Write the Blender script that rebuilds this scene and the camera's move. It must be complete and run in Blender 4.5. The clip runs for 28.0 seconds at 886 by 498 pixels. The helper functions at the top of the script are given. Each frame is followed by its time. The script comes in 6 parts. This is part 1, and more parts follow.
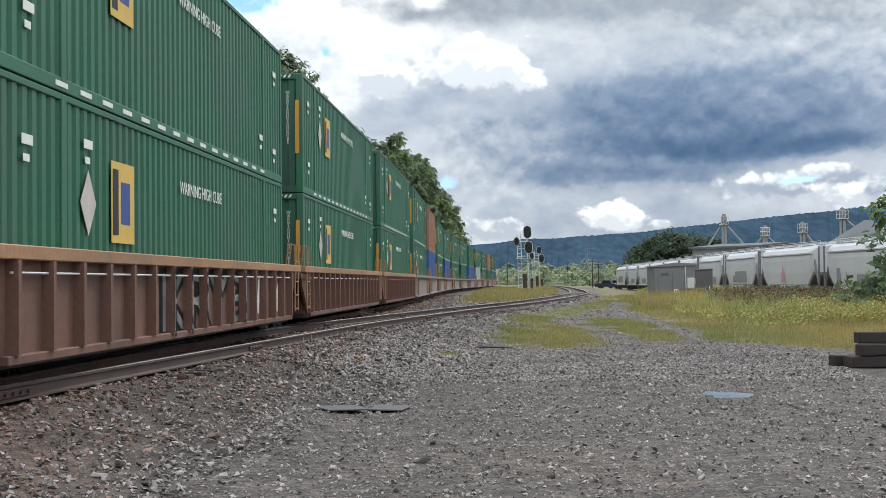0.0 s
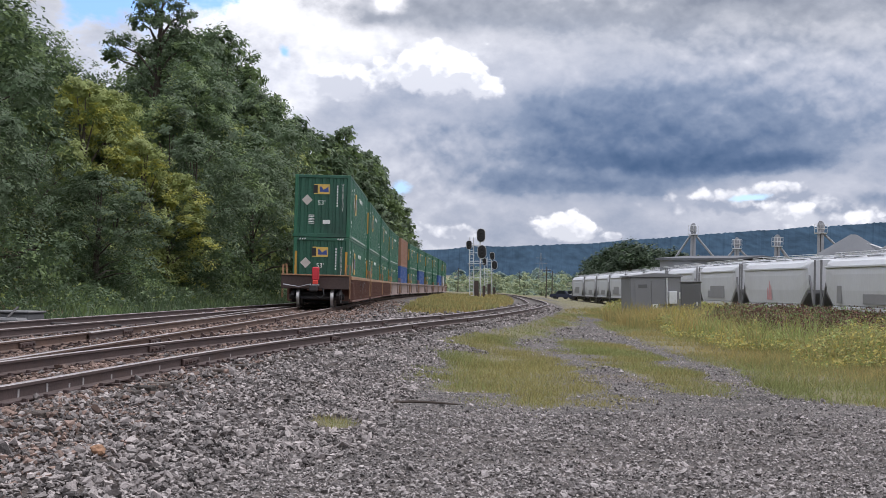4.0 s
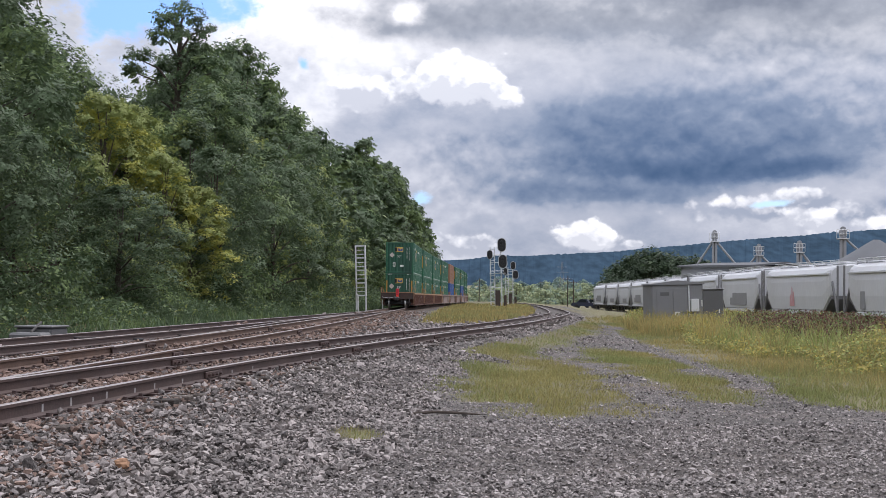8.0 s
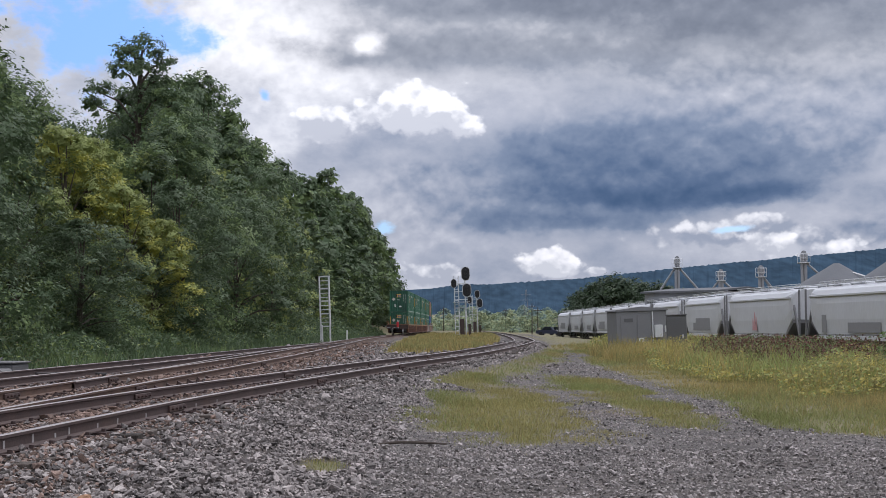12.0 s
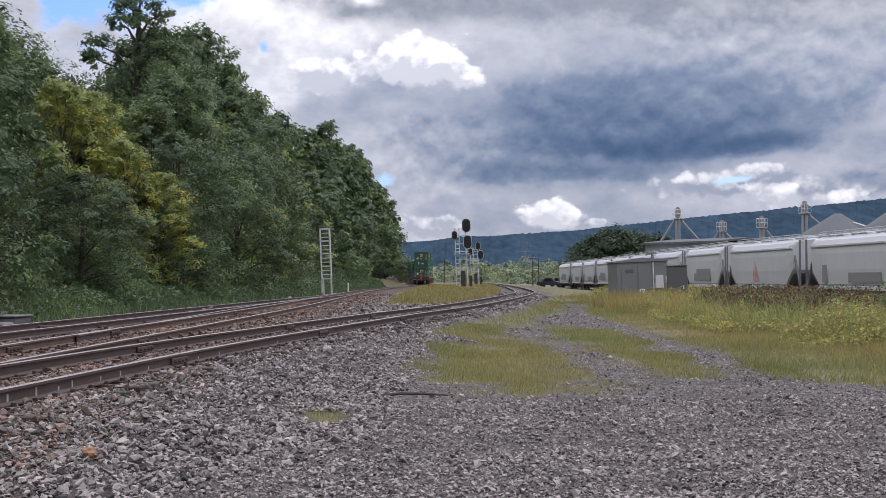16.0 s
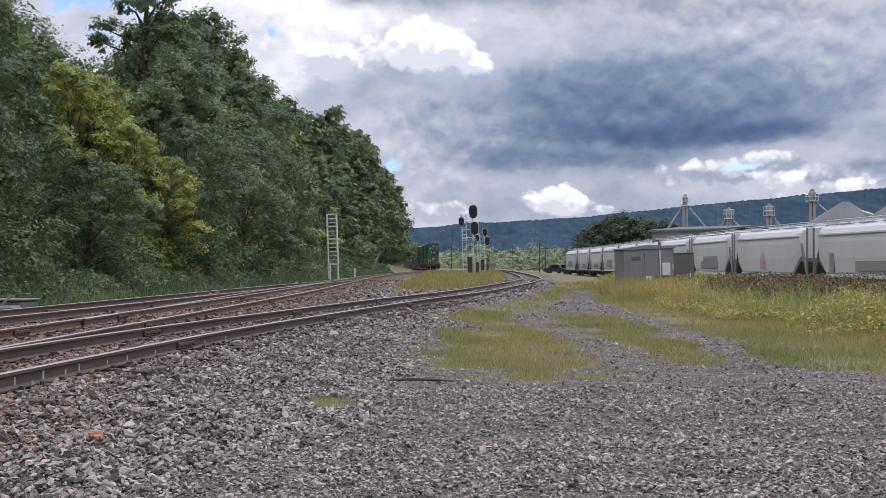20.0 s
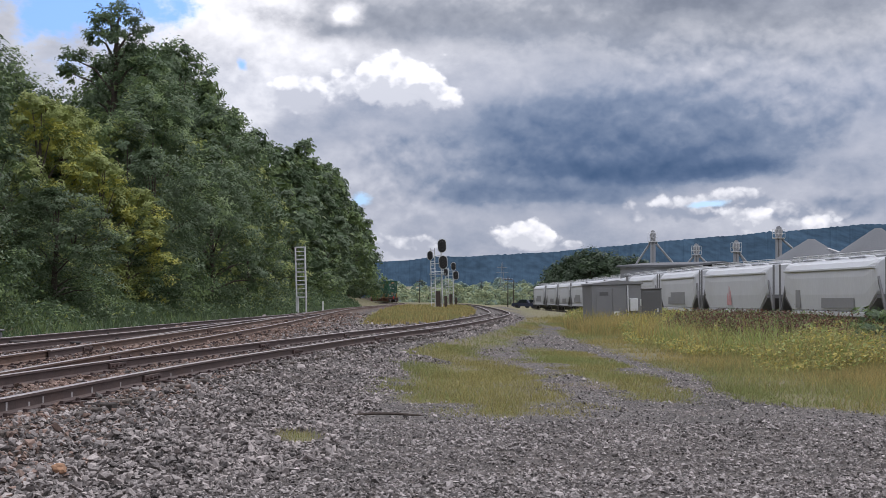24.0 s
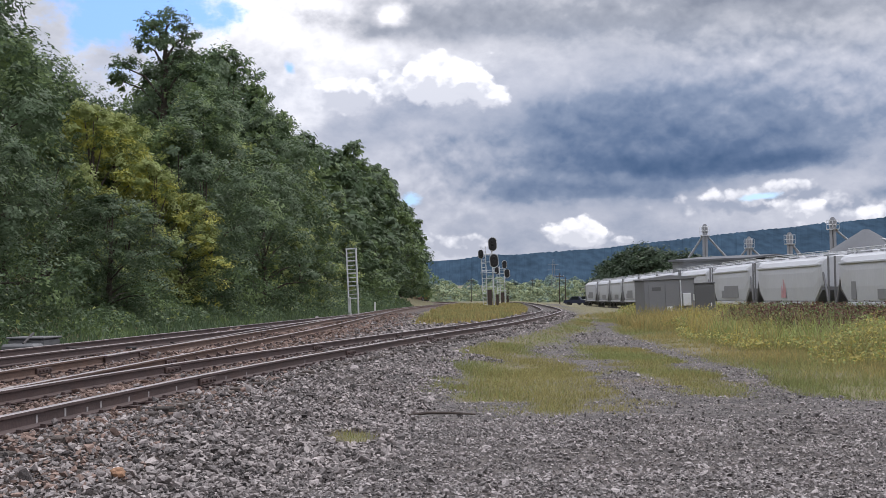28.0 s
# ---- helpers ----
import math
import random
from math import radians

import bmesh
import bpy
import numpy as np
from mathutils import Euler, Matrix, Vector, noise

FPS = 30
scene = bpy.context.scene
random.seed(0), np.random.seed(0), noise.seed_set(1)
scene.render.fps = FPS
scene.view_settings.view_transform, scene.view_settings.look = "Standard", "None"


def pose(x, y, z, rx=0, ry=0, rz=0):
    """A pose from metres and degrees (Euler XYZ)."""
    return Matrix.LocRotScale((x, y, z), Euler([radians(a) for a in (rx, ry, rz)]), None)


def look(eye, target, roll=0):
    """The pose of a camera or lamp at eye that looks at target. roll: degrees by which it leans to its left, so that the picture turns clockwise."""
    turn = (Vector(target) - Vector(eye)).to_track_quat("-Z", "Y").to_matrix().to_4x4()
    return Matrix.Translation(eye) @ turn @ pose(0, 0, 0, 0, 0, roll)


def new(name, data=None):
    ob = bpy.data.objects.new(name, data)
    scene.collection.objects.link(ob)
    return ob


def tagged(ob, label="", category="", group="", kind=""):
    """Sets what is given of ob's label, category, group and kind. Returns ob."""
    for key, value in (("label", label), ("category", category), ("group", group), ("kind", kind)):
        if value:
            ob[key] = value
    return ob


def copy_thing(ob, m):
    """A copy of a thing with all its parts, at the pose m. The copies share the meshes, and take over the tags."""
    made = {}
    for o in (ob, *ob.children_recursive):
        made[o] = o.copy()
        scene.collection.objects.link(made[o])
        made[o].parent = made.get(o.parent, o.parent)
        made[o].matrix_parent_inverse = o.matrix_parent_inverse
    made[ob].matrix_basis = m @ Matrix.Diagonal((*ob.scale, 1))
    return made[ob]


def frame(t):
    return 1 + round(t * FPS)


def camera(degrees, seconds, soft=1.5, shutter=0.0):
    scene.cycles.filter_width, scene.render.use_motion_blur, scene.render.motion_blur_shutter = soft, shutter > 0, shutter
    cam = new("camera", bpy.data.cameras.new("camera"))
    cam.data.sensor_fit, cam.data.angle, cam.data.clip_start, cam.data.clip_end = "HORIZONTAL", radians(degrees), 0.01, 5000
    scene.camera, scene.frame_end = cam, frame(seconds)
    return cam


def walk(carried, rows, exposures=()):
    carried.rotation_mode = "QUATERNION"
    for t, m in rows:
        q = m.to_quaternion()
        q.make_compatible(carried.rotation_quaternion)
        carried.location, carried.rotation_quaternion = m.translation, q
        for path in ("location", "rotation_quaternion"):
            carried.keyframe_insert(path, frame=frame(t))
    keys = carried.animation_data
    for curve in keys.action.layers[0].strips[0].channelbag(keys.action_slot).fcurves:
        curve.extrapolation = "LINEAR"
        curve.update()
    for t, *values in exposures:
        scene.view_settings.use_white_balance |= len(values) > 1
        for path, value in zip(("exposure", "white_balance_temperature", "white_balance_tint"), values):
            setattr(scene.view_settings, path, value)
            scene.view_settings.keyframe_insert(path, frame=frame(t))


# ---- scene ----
EYE = 1.65
RAIL_Z = 0.65
# seconds, metres back along the line, yaw, pitch, roll
STEPS = [
    (0, 13.8, 3.02, 1.44, 0.6), (0.4, 13.8, 2.3, 1.55, 0.6), (0.7, 12.4, 1.75, 1.56, 0.5), (1.0, 7.3, 1.64, 1.56, 0.45),
    (1.3, 0.3, 2.6, 2.15, 0.4), (1.5, 0, 2.785, 2.097, 0.291), (2.0, 0, 2.9, 1.19, 0.5), (2.5, 0, 1.931, 0.85, -0.016),
    (3.0, 0, 0.62, 1.294, -1.129), (3.5, 0, 0.695, 1.62, -1.243), (5.5, 0, 1.889, 1.75, -1.342), (6.0, 0, 2.092, 2.349, -0.199),
    (6.5, 0, 2.114, 2.372, -0.538), (7.0, 0, 1.975, 2.171, -0.805), (7.5, 0, 1.898, 2.171, -0.659), (8.0, 0, 1.808, 2.102, -0.783),
    (8.5, 0, 1.703, 2.098, -0.881), (9.0, 0, 1.106, 2.373, -0.83), (9.5, 0, 0.129, 3.289, -0.783), (10.0, 0, -0.302, 4.044, -0.792),
    (10.5, 0, -0.228, 4.82, -0.724), (11.0, 0, 0.629, 3.776, 0.607), (11.5, 0, -0.12, 3.418, 0.245), (12.0, 0, 0.281, 3.375, 0.075),
    (12.5, 0, 0.351, 3.382, 0.103), (14.5, 0, 0.005, 1.883, -0.303), (15.0, 0, 0.381, 1.861, -0.01), (15.5, 0, 0.223, 1.429, 0.25),
    (16.0, 0, 0.323, 1.301, 0.333), (16.5, 0, 1.692, 1.219, 1.146), (17.0, 0, 1.549, 0.903, 1.283), (17.5, 0, 1.489, 0.737, 1.553),
    (18.0, 0, 1.478, 0.157, 0.539), (18.5, 0, 0.749, 0.878, 0.386), (19.0, 0, 0.498, 1.028, 0.415), (19.5, 0, 0.494, 0.936, 0.329),
    (20.0, 0, 0.609, 0.7, 0.003), (20.5, 0, 0.511, 0.808, 0.672), (21.0, 0, 0.538, 0.686, -0.303), (21.5, 0, -0.006, 1.171, -1.031),
    (22.0, 0, -0.359, 1.994, -1.317), (22.5, 0, -0.715, 2.361, -0.928), (24.5, 0, -0.692, 2.136, -0.359), (25.0, 0, -0.542, 2.167, -0.46),
    (25.5, 0, -0.093, 2.207, -0.806), (26.0, 0, 0.325, 2.46, -0.482), (26.5, 0, 1.021, 2.523, -0.796), (27.0, 0, 1.473, 2.515, -0.192),
    (27.5, 0, 1.64, 2.383, 0.746), (28.0, 0, 1.471, 2.129, 0.69),
]
cam = camera(36.9, 28.0, soft=0.7)
walk(cam, [(t, pose(0, -back, EYE, 90 + pitch, roll, yaw)) for t, back, yaw, pitch, roll in STEPS], [
    (0, 0.2, 6400, 5), (0.6, 0.18, 6400, 5), (0.9, -0.05, 6350, 9), (1.4, 0.0, 6350, 11), (2.5, 0.05, 6350, 13), (9.0, 0.05, 6350, 14), (10.5, -0.15, 6250, 14),
    (12.5, -0.18, 6250, 14), (15.0, -0.1, 6300, 15), (17.0, -0.15, 6300, 16), (18.5, -0.05, 6300, 15), (20.0, 0.0, 6350, 15), (21.5, -0.06, 6350, 15),
    (22.5, -0.15, 6300, 14), (25.0, -0.14, 6350, 14), (26.0, -0.13, 6350, 14), (28, -0.02, 6350, 14)])

# ---- sky, sun, exposure ----
world = bpy.data.worlds.new("overcast_sky")
scene.world = world
world.use_nodes = True
wn = world.node_tree
for n in list(wn.nodes):
    wn.nodes.remove(n)


def wnode(kind, **kw):
    n = wn.nodes.new(kind)
    for k, v in kw.items():
        setattr(n, k, v)
    return n


SUN_EL, SUN_AZ = 52.0, 35.0   # azimuth from ahead towards the right
sky = wnode("ShaderNodeTexSky", sky_type="NISHITA", sun_disc=False, sun_elevation=radians(SUN_EL), sun_rotation=radians(SUN_AZ))
w_out = wnode("ShaderNodeOutputWorld")
w_bg = wnode("ShaderNodeBackground")
w_bg.inputs["Strength"].default_value = 1.0
wn.links.new(w_bg.outputs[0], w_out.inputs[0])
# cloud bodies, farthest first: azimuth, elevation, half widths (degrees), brightness, kind of edge
CLOUDS = [
    (-7.5, 11.8, 6.8, 4.2, 0.83, "veil"), (14.5, 9.4, 10.5, 3.6, 0.52, "veil"), (0.0, 4.9, 5.2, 2.2, 0.60, "veil"),
    (-0.8, 6.7, 4.2, 0.9, 0.54, "veil"), (-1.9, 9.2, 3.0, 1.25, 0.95, "heap"), (-5.2, 8.7, 2.0, 0.9, 0.90, "heap"),
    (9.5, 14.9, 14.5, 3.6, 0.15, "mass"), (1.2, 12.0, 6.6, 1.1, 0.34, "mass"), (-3.1, 12.2, 0.8, 0.5, 0.88, "veil"),
    (5.6, 5.6, 6.6, 1.7, 0.42, "mass"), (8.6, 7.1, 8.2, 2.3, 0.24, "mass"), (9.6, 5.8, 6.0, 0.8, 0.08, "mass"), (4.4, 4.8, 4.2, 0.6, 0.30, "mass"),
    (13.5, 3.9, 6.0, 0.75, 0.74, "heap"), (4.5, 2.75, 1.6, 0.75, 0.98, "heap"), (6.8, 2.5, 0.8, 0.35, 0.9, "heap"),
    (13.6, 3.3, 1.2, 0.7, 0.92, "heap"), (16.2, 3.3, 1.5, 0.65, 0.9, "heap"), (17.8, 4.4, 1.5, 0.6, 0.42, "mass"),
    (-1.0, 2.3, 1.6, 0.7, 0.84, "heap"),
]
BLUE_GAPS = [(-15.2, 12.6, 4.6, 2.9), (-20, 16.5, 9.0, 4.5), (-2.6, 4.3, 0.5, 0.3), (12.2, 4.0, 1.3, 0.22), (-8.3, 9.9, 0.5, 0.3)]
w_tc = wnode("ShaderNodeTexCoord")


def wmath(op, a, b=None, c=None):
    n = wnode("ShaderNodeMath", operation=op)
    for i, v in enumerate((a, b, c)):
        if v is None:
            continue
        if isinstance(v, (int, float)):
            n.inputs[i].default_value = v
        else:
            wn.links.new(v, n.inputs[i])
    return n.outputs[0]


def wnoise(scale, detail, rough=0.55, offset=0.0, flat=2.4):
    mp = wnode("ShaderNodeMapping")
    mp.inputs["Scale"].default_value = (scale, scale, scale * flat)
    mp.inputs["Location"].default_value = (offset, offset * 0.7, offset * 1.3)
    wn.links.new(w_tc.outputs["Generated"], mp.inputs[0])
    n = wnode("ShaderNodeTexNoise")
    n.inputs["Scale"].default_value, n.inputs["Detail"].default_value, n.inputs["Roughness"].default_value = 1.0, detail, rough
    wn.links.new(mp.outputs[0], n.inputs["Vector"])
    return n


w_xyz = wnode("ShaderNodeSeparateXYZ")
wn.links.new(w_tc.outputs["Generated"], w_xyz.inputs[0])


def centred(noise_node):
    return wmath("SUBTRACT", noise_node.outputs[0], 0.5)


def billow(scale, off, lift=0.0):
    """Rounded heads between sharp creases, 0 to about 1; lift looks a little higher in the sky."""
    total = None
    for k, gain in ((1.0, 0.55), (2.3, 0.28), (5.1, 0.15)):
        mp = wnode("ShaderNodeMapping")
        mp.inputs["Scale"].default_value = (scale * k, scale * k, scale * k * 1.25)
        mp.inputs["Location"].default_value = (off + k, off * 0.7, off * 1.3 + lift * scale * k * 1.25)
        wn.links.new(w_tc.outputs["Generated"], mp.inputs[0])
        n = wnode("ShaderNodeTexNoise")
        n.inputs["Scale"].default_value, n.inputs["Detail"].default_value, n.inputs["Roughness"].default_value = 1.0, 2.5, 0.45
        wn.links.new(mp.outputs[0], n.inputs["Vector"])
        v = wmath("MULTIPLY", wmath("ABSOLUTE", wmath("MULTIPLY_ADD", n.outputs[0], 2.0, -1.0)), gain * 2.4)
        total = v if total is None else wmath("ADD", total, v)
    return total


# degrees to the right of straight ahead, and above the horizon, both ruffled by noise
broad_x, broad_y, fine_x, fine_y = (centred(wnoise(sc, 4, 0.5, of, 1.5)) for sc, of in ((8, 3.0), (8, 9.3), (30, 5.2), (30, 14.1)))
az = wmath("MULTIPLY", wmath("ARCTAN2", w_xyz.outputs[0], w_xyz.outputs[1]), 57.3)
el = wmath("MULTIPLY", wmath("ARCSINE", w_xyz.outputs[2]), 57.3)
az = wmath("ADD", az, wmath("ADD", wmath("MULTIPLY", broad_x, 4.0), wmath("MULTIPLY", fine_x, 1.4)))
el = wmath("ADD", el, wmath("ADD", wmath("MULTIPLY", broad_y, 1.4), wmath("MULTIPLY", fine_y, 0.7)))
soft_edge, heads, heads_up = centred(wnoise(16, 8, 0.58, 2.2, 1.7)), billow(22.0, 4.0), billow(22.0, 4.0, 0.010)
wisps = centred(wnoise(26, 8, 0.62, 11.0, 1.6))
relief = wmath("SUBTRACT", heads, heads_up)
EDGE = {"veil": (-0.25, 0.75, 1.3), "mass": (-0.38, 0.5, 1.5), "heap": (-0.05, 0.3, 0.0)}


def lying(caz, cel, raz, rel):
    """1 in the middle of an oval patch of sky, 0 on its rim, and its height within it."""
    up = wmath("DIVIDE", wmath("SUBTRACT", el, cel), rel)
    across = wmath("DIVIDE", wmath("SUBTRACT", az, caz), raz)
    return wmath("SUBTRACT", 1.0, wmath("SQRT", wmath("ADD", wmath("MULTIPLY", across, across), wmath("MULTIPLY", up, up)))), up


def step_up(value, lo, hi):
    n = wnode("ShaderNodeMapRange", interpolation_type="SMOOTHSTEP")
    n.inputs["From Min"].default_value, n.inputs["From Max"].default_value = lo, hi
    wn.links.new(value, n.inputs[0])
    return n.outputs[0]


def over(below, top, share):
    return wmath("ADD", below, wmath("MULTIPLY", share, wmath("SUBTRACT", top, below)))


level = wmath("ADD", wmath("MULTIPLY_ADD", soft_edge, 0.5, 0.60), wmath("MULTIPLY", wisps, 0.25))
for caz, cel, raz, rel, tone, kind in CLOUDS:
    field, up = lying(caz, cel, raz, rel)
    rim, full, ragged = EDGE[kind]
    if kind == "heap":
        field = wmath("ADD", field, wmath("ADD", wmath("MULTIPLY_ADD", heads, 0.9, -0.38), wmath("MULTIPLY", soft_edge, 0.9)))
        # lit crown, shaded base
        body = wmath("ADD", wmath("MINIMUM", wmath("MULTIPLY_ADD", up, 0.24, tone - 0.16), tone - 0.07), wmath("ADD", wmath("MULTIPLY", relief, 0.55), wmath("MULTIPLY", wisps, 0.3)))
        body = wmath("MAXIMUM", body, tone - 0.24)
    else:
        field = wmath("ADD", field, wmath("MULTIPLY", soft_edge, ragged))
        body = wmath("ADD", wmath("MULTIPLY_ADD", soft_edge, 0.30, tone), wmath("ADD", wmath("MULTIPLY", relief, 0.2), wmath("MULTIPLY", wisps, 0.04)))
        if kind == "mass":
            body = wmath("ADD", body, wmath("MULTIPLY", wmath("MAXIMUM", up, 0.0), 0.22))
    level = over(level, body, step_up(field, rim, full))
w_ramp = wnode("ShaderNodeValToRGB")
stops = [(0.0, (0.085, 0.135, 0.23)), (0.2, (0.14, 0.195, 0.30)), (0.4, (0.255, 0.31, 0.41)), (0.6, (0.50, 0.53, 0.60)), (0.8, (0.80, 0.82, 0.86)), (1.0, (1.1, 1.1, 1.12))]
while len(w_ramp.color_ramp.elements) < len(stops):
    w_ramp.color_ramp.elements.new(0.5)
for e, (p, c) in zip(w_ramp.color_ramp.elements, stops):
    e.position, e.color = p, (*c, 1)
wn.links.new(level, w_ramp.inputs[0])
# blue gaps, crossed by wisps
gap = None
for args in BLUE_GAPS:
    g, _ = lying(*args)
    gap = g if gap is None else wmath("MAXIMUM", gap, g)
gap = step_up(wmath("ADD", gap, wmath("ADD", wmath("MULTIPLY", wisps, 2.4), wmath("MULTIPLY", soft_edge, 1.2))), 0.0, 0.7)
blue = wnode("ShaderNodeVectorMath", operation="MULTIPLY")
wn.links.new(sky.outputs[0], blue.inputs[0])
blue.inputs[1].default_value = (0.085, 0.11, 0.152)
w_mix = wnode("ShaderNodeMix", data_type="RGBA")
wn.links.new(gap, w_mix.inputs["Factor"])
w_grey = wnode("ShaderNodeHueSaturation")
wn.links.new(w_ramp.outputs[0], w_grey.inputs["Color"])
wn.links.new(wmath("SUBTRACT", 1.1, wmath("MULTIPLY", step_up(el, 8.5, 12.0), 0.6)), w_grey.inputs["Saturation"])
wn.links.new(w_grey.outputs[0], w_mix.inputs["A"])
wn.links.new(blue.outputs[0], w_mix.inputs["B"])
# an overcast sky is brighter overhead than at the horizon
lift = wmath("MULTIPLY_ADD", wmath("POWER", wmath("MAXIMUM", w_xyz.outputs[2], 0.0), 1.5), 2.75, 1.0)
w_out_col = wnode("ShaderNodeVectorMath", operation="SCALE")
wn.links.new(w_mix.outputs["Result"], w_out_col.inputs[0])
wn.links.new(lift, w_out_col.inputs["Scale"])
wn.links.new(w_out_col.outputs[0], w_bg.inputs[0])


sun = new("sun", bpy.data.lights.new("sun", "SUN"))
sun.data.energy, sun.data.angle, sun.data.color = 1.3, radians(12), (1.0, 0.96, 0.9)
sun.matrix_basis = look((60 * math.sin(radians(SUN_AZ)), 60 * math.cos(radians(SUN_AZ)), 60 * math.tan(radians(SUN_EL))), (0, 0, 0))


# ---- materials ----
def mat(name, col, rough=0.8, var=0.25, scale=3.0, fine=40.0, bump=0.1, metal=0.0, island=False, dirt=None, dirt_amount=0.4, objrand=0.0, spec=0.5, stretch=(1, 1, 1), translucent=0.0):
    """Base colour broken up by a broad and a fine noise, with optional dirt patches and relief."""
    m = bpy.data.materials.new(name)
    m.use_nodes = True
    nt = m.node_tree
    b = nt.nodes["Principled BSDF"]
    tc = nt.nodes.new("ShaderNodeTexCoord")
    mp = nt.nodes.new("ShaderNodeMapping")
    mp.inputs["Scale"].default_value = stretch
    nt.links.new(tc.outputs["Object"], mp.inputs[0])
    big, small = nt.nodes.new("ShaderNodeTexNoise"), nt.nodes.new("ShaderNodeTexNoise")
    for n, s in ((big, scale), (small, fine)):
        n.inputs["Scale"].default_value, n.inputs["Detail"].default_value = s, 5
        nt.links.new(mp.outputs[0], n.inputs["Vector"])
    add = nt.nodes.new("ShaderNodeMath")
    add.operation = "ADD"
    nt.links.new(big.outputs[0], add.inputs[0])
    nt.links.new(small.outputs[0], add.inputs[1])
    last = add.outputs[0]
    if island or objrand:
        src = nt.nodes.new("ShaderNodeNewGeometry").outputs["Random Per Island"] if island else nt.nodes.new("ShaderNodeObjectInfo").outputs["Random"]
        mul = nt.nodes.new("ShaderNodeMath")
        mul.operation = "MULTIPLY_ADD"
        nt.links.new(src, mul.inputs[0])
        mul.inputs[1].default_value = objrand or 1.0
        nt.links.new(last, mul.inputs[2])
        off = nt.nodes.new("ShaderNodeMath")
        off.operation = "SUBTRACT"
        nt.links.new(mul.outputs[0], off.inputs[0])
        off.inputs[1].default_value = (objrand or 1.0) / 2
        last = off.outputs[0]
    rng = nt.nodes.new("ShaderNodeMapRange")
    rng.inputs["From Min"].default_value, rng.inputs["From Max"].default_value = 0.5, 1.5
    rng.inputs["To Min"].default_value, rng.inputs["To Max"].default_value = 1 - var, 1 + var
    rng.clamp = False
    nt.links.new(last, rng.inputs[0])
    sc = nt.nodes.new("ShaderNodeVectorMath")
    sc.operation = "SCALE"
    sc.inputs[0].default_value = col
    nt.links.new(rng.outputs[0], sc.inputs["Scale"])
    out = sc.outputs[0]
    if dirt:
        dn = nt.nodes.new("ShaderNodeTexNoise")
        dn.inputs["Scale"].default_value, dn.inputs["Detail"].default_value = scale * 0.7, 8
        nt.links.new(mp.outputs[0], dn.inputs["Vector"])
        dr = nt.nodes.new("ShaderNodeMapRange")
        dr.inputs["From Min"].default_value, dr.inputs["From Max"].default_value = 0.5, 0.72
        dr.inputs["To Max"].default_value = dirt_amount
        nt.links.new(dn.outputs[0], dr.inputs[0])
        mx = nt.nodes.new("ShaderNodeMix")
        mx.data_type = "RGBA"
        nt.links.new(dr.outputs[0], mx.inputs["Factor"])
        nt.links.new(out, mx.inputs["A"])
        mx.inputs["B"].default_value = (*dirt, 1)
        out = mx.outputs["Result"]
    nt.links.new(out, b.inputs["Base Color"])
    b.inputs["Roughness"].default_value, b.inputs["Metallic"].default_value = rough, metal
    b.inputs["Specular IOR Level"].default_value = spec
    if bump:
        bp = nt.nodes.new("ShaderNodeBump")
        bp.inputs["Strength"].default_value, bp.inputs["Distance"].default_value = bump, 0.02
        nt.links.new(small.outputs[0], bp.inputs["Height"])
        nt.links.new(bp.outputs[0], b.inputs["Normal"])
    if translucent:
        tr = nt.nodes.new("ShaderNodeBsdfTranslucent")
        nt.links.new(out, tr.inputs[0])
        ms = nt.nodes.new("ShaderNodeMixShader")
        ms.inputs[0].default_value = translucent
        nt.links.new(b.outputs[0], ms.inputs[1])
        nt.links.new(tr.outputs[0], ms.inputs[2])
        nt.links.new(ms.outputs[0], nt.nodes["Material Output"].inputs[0])
    return m


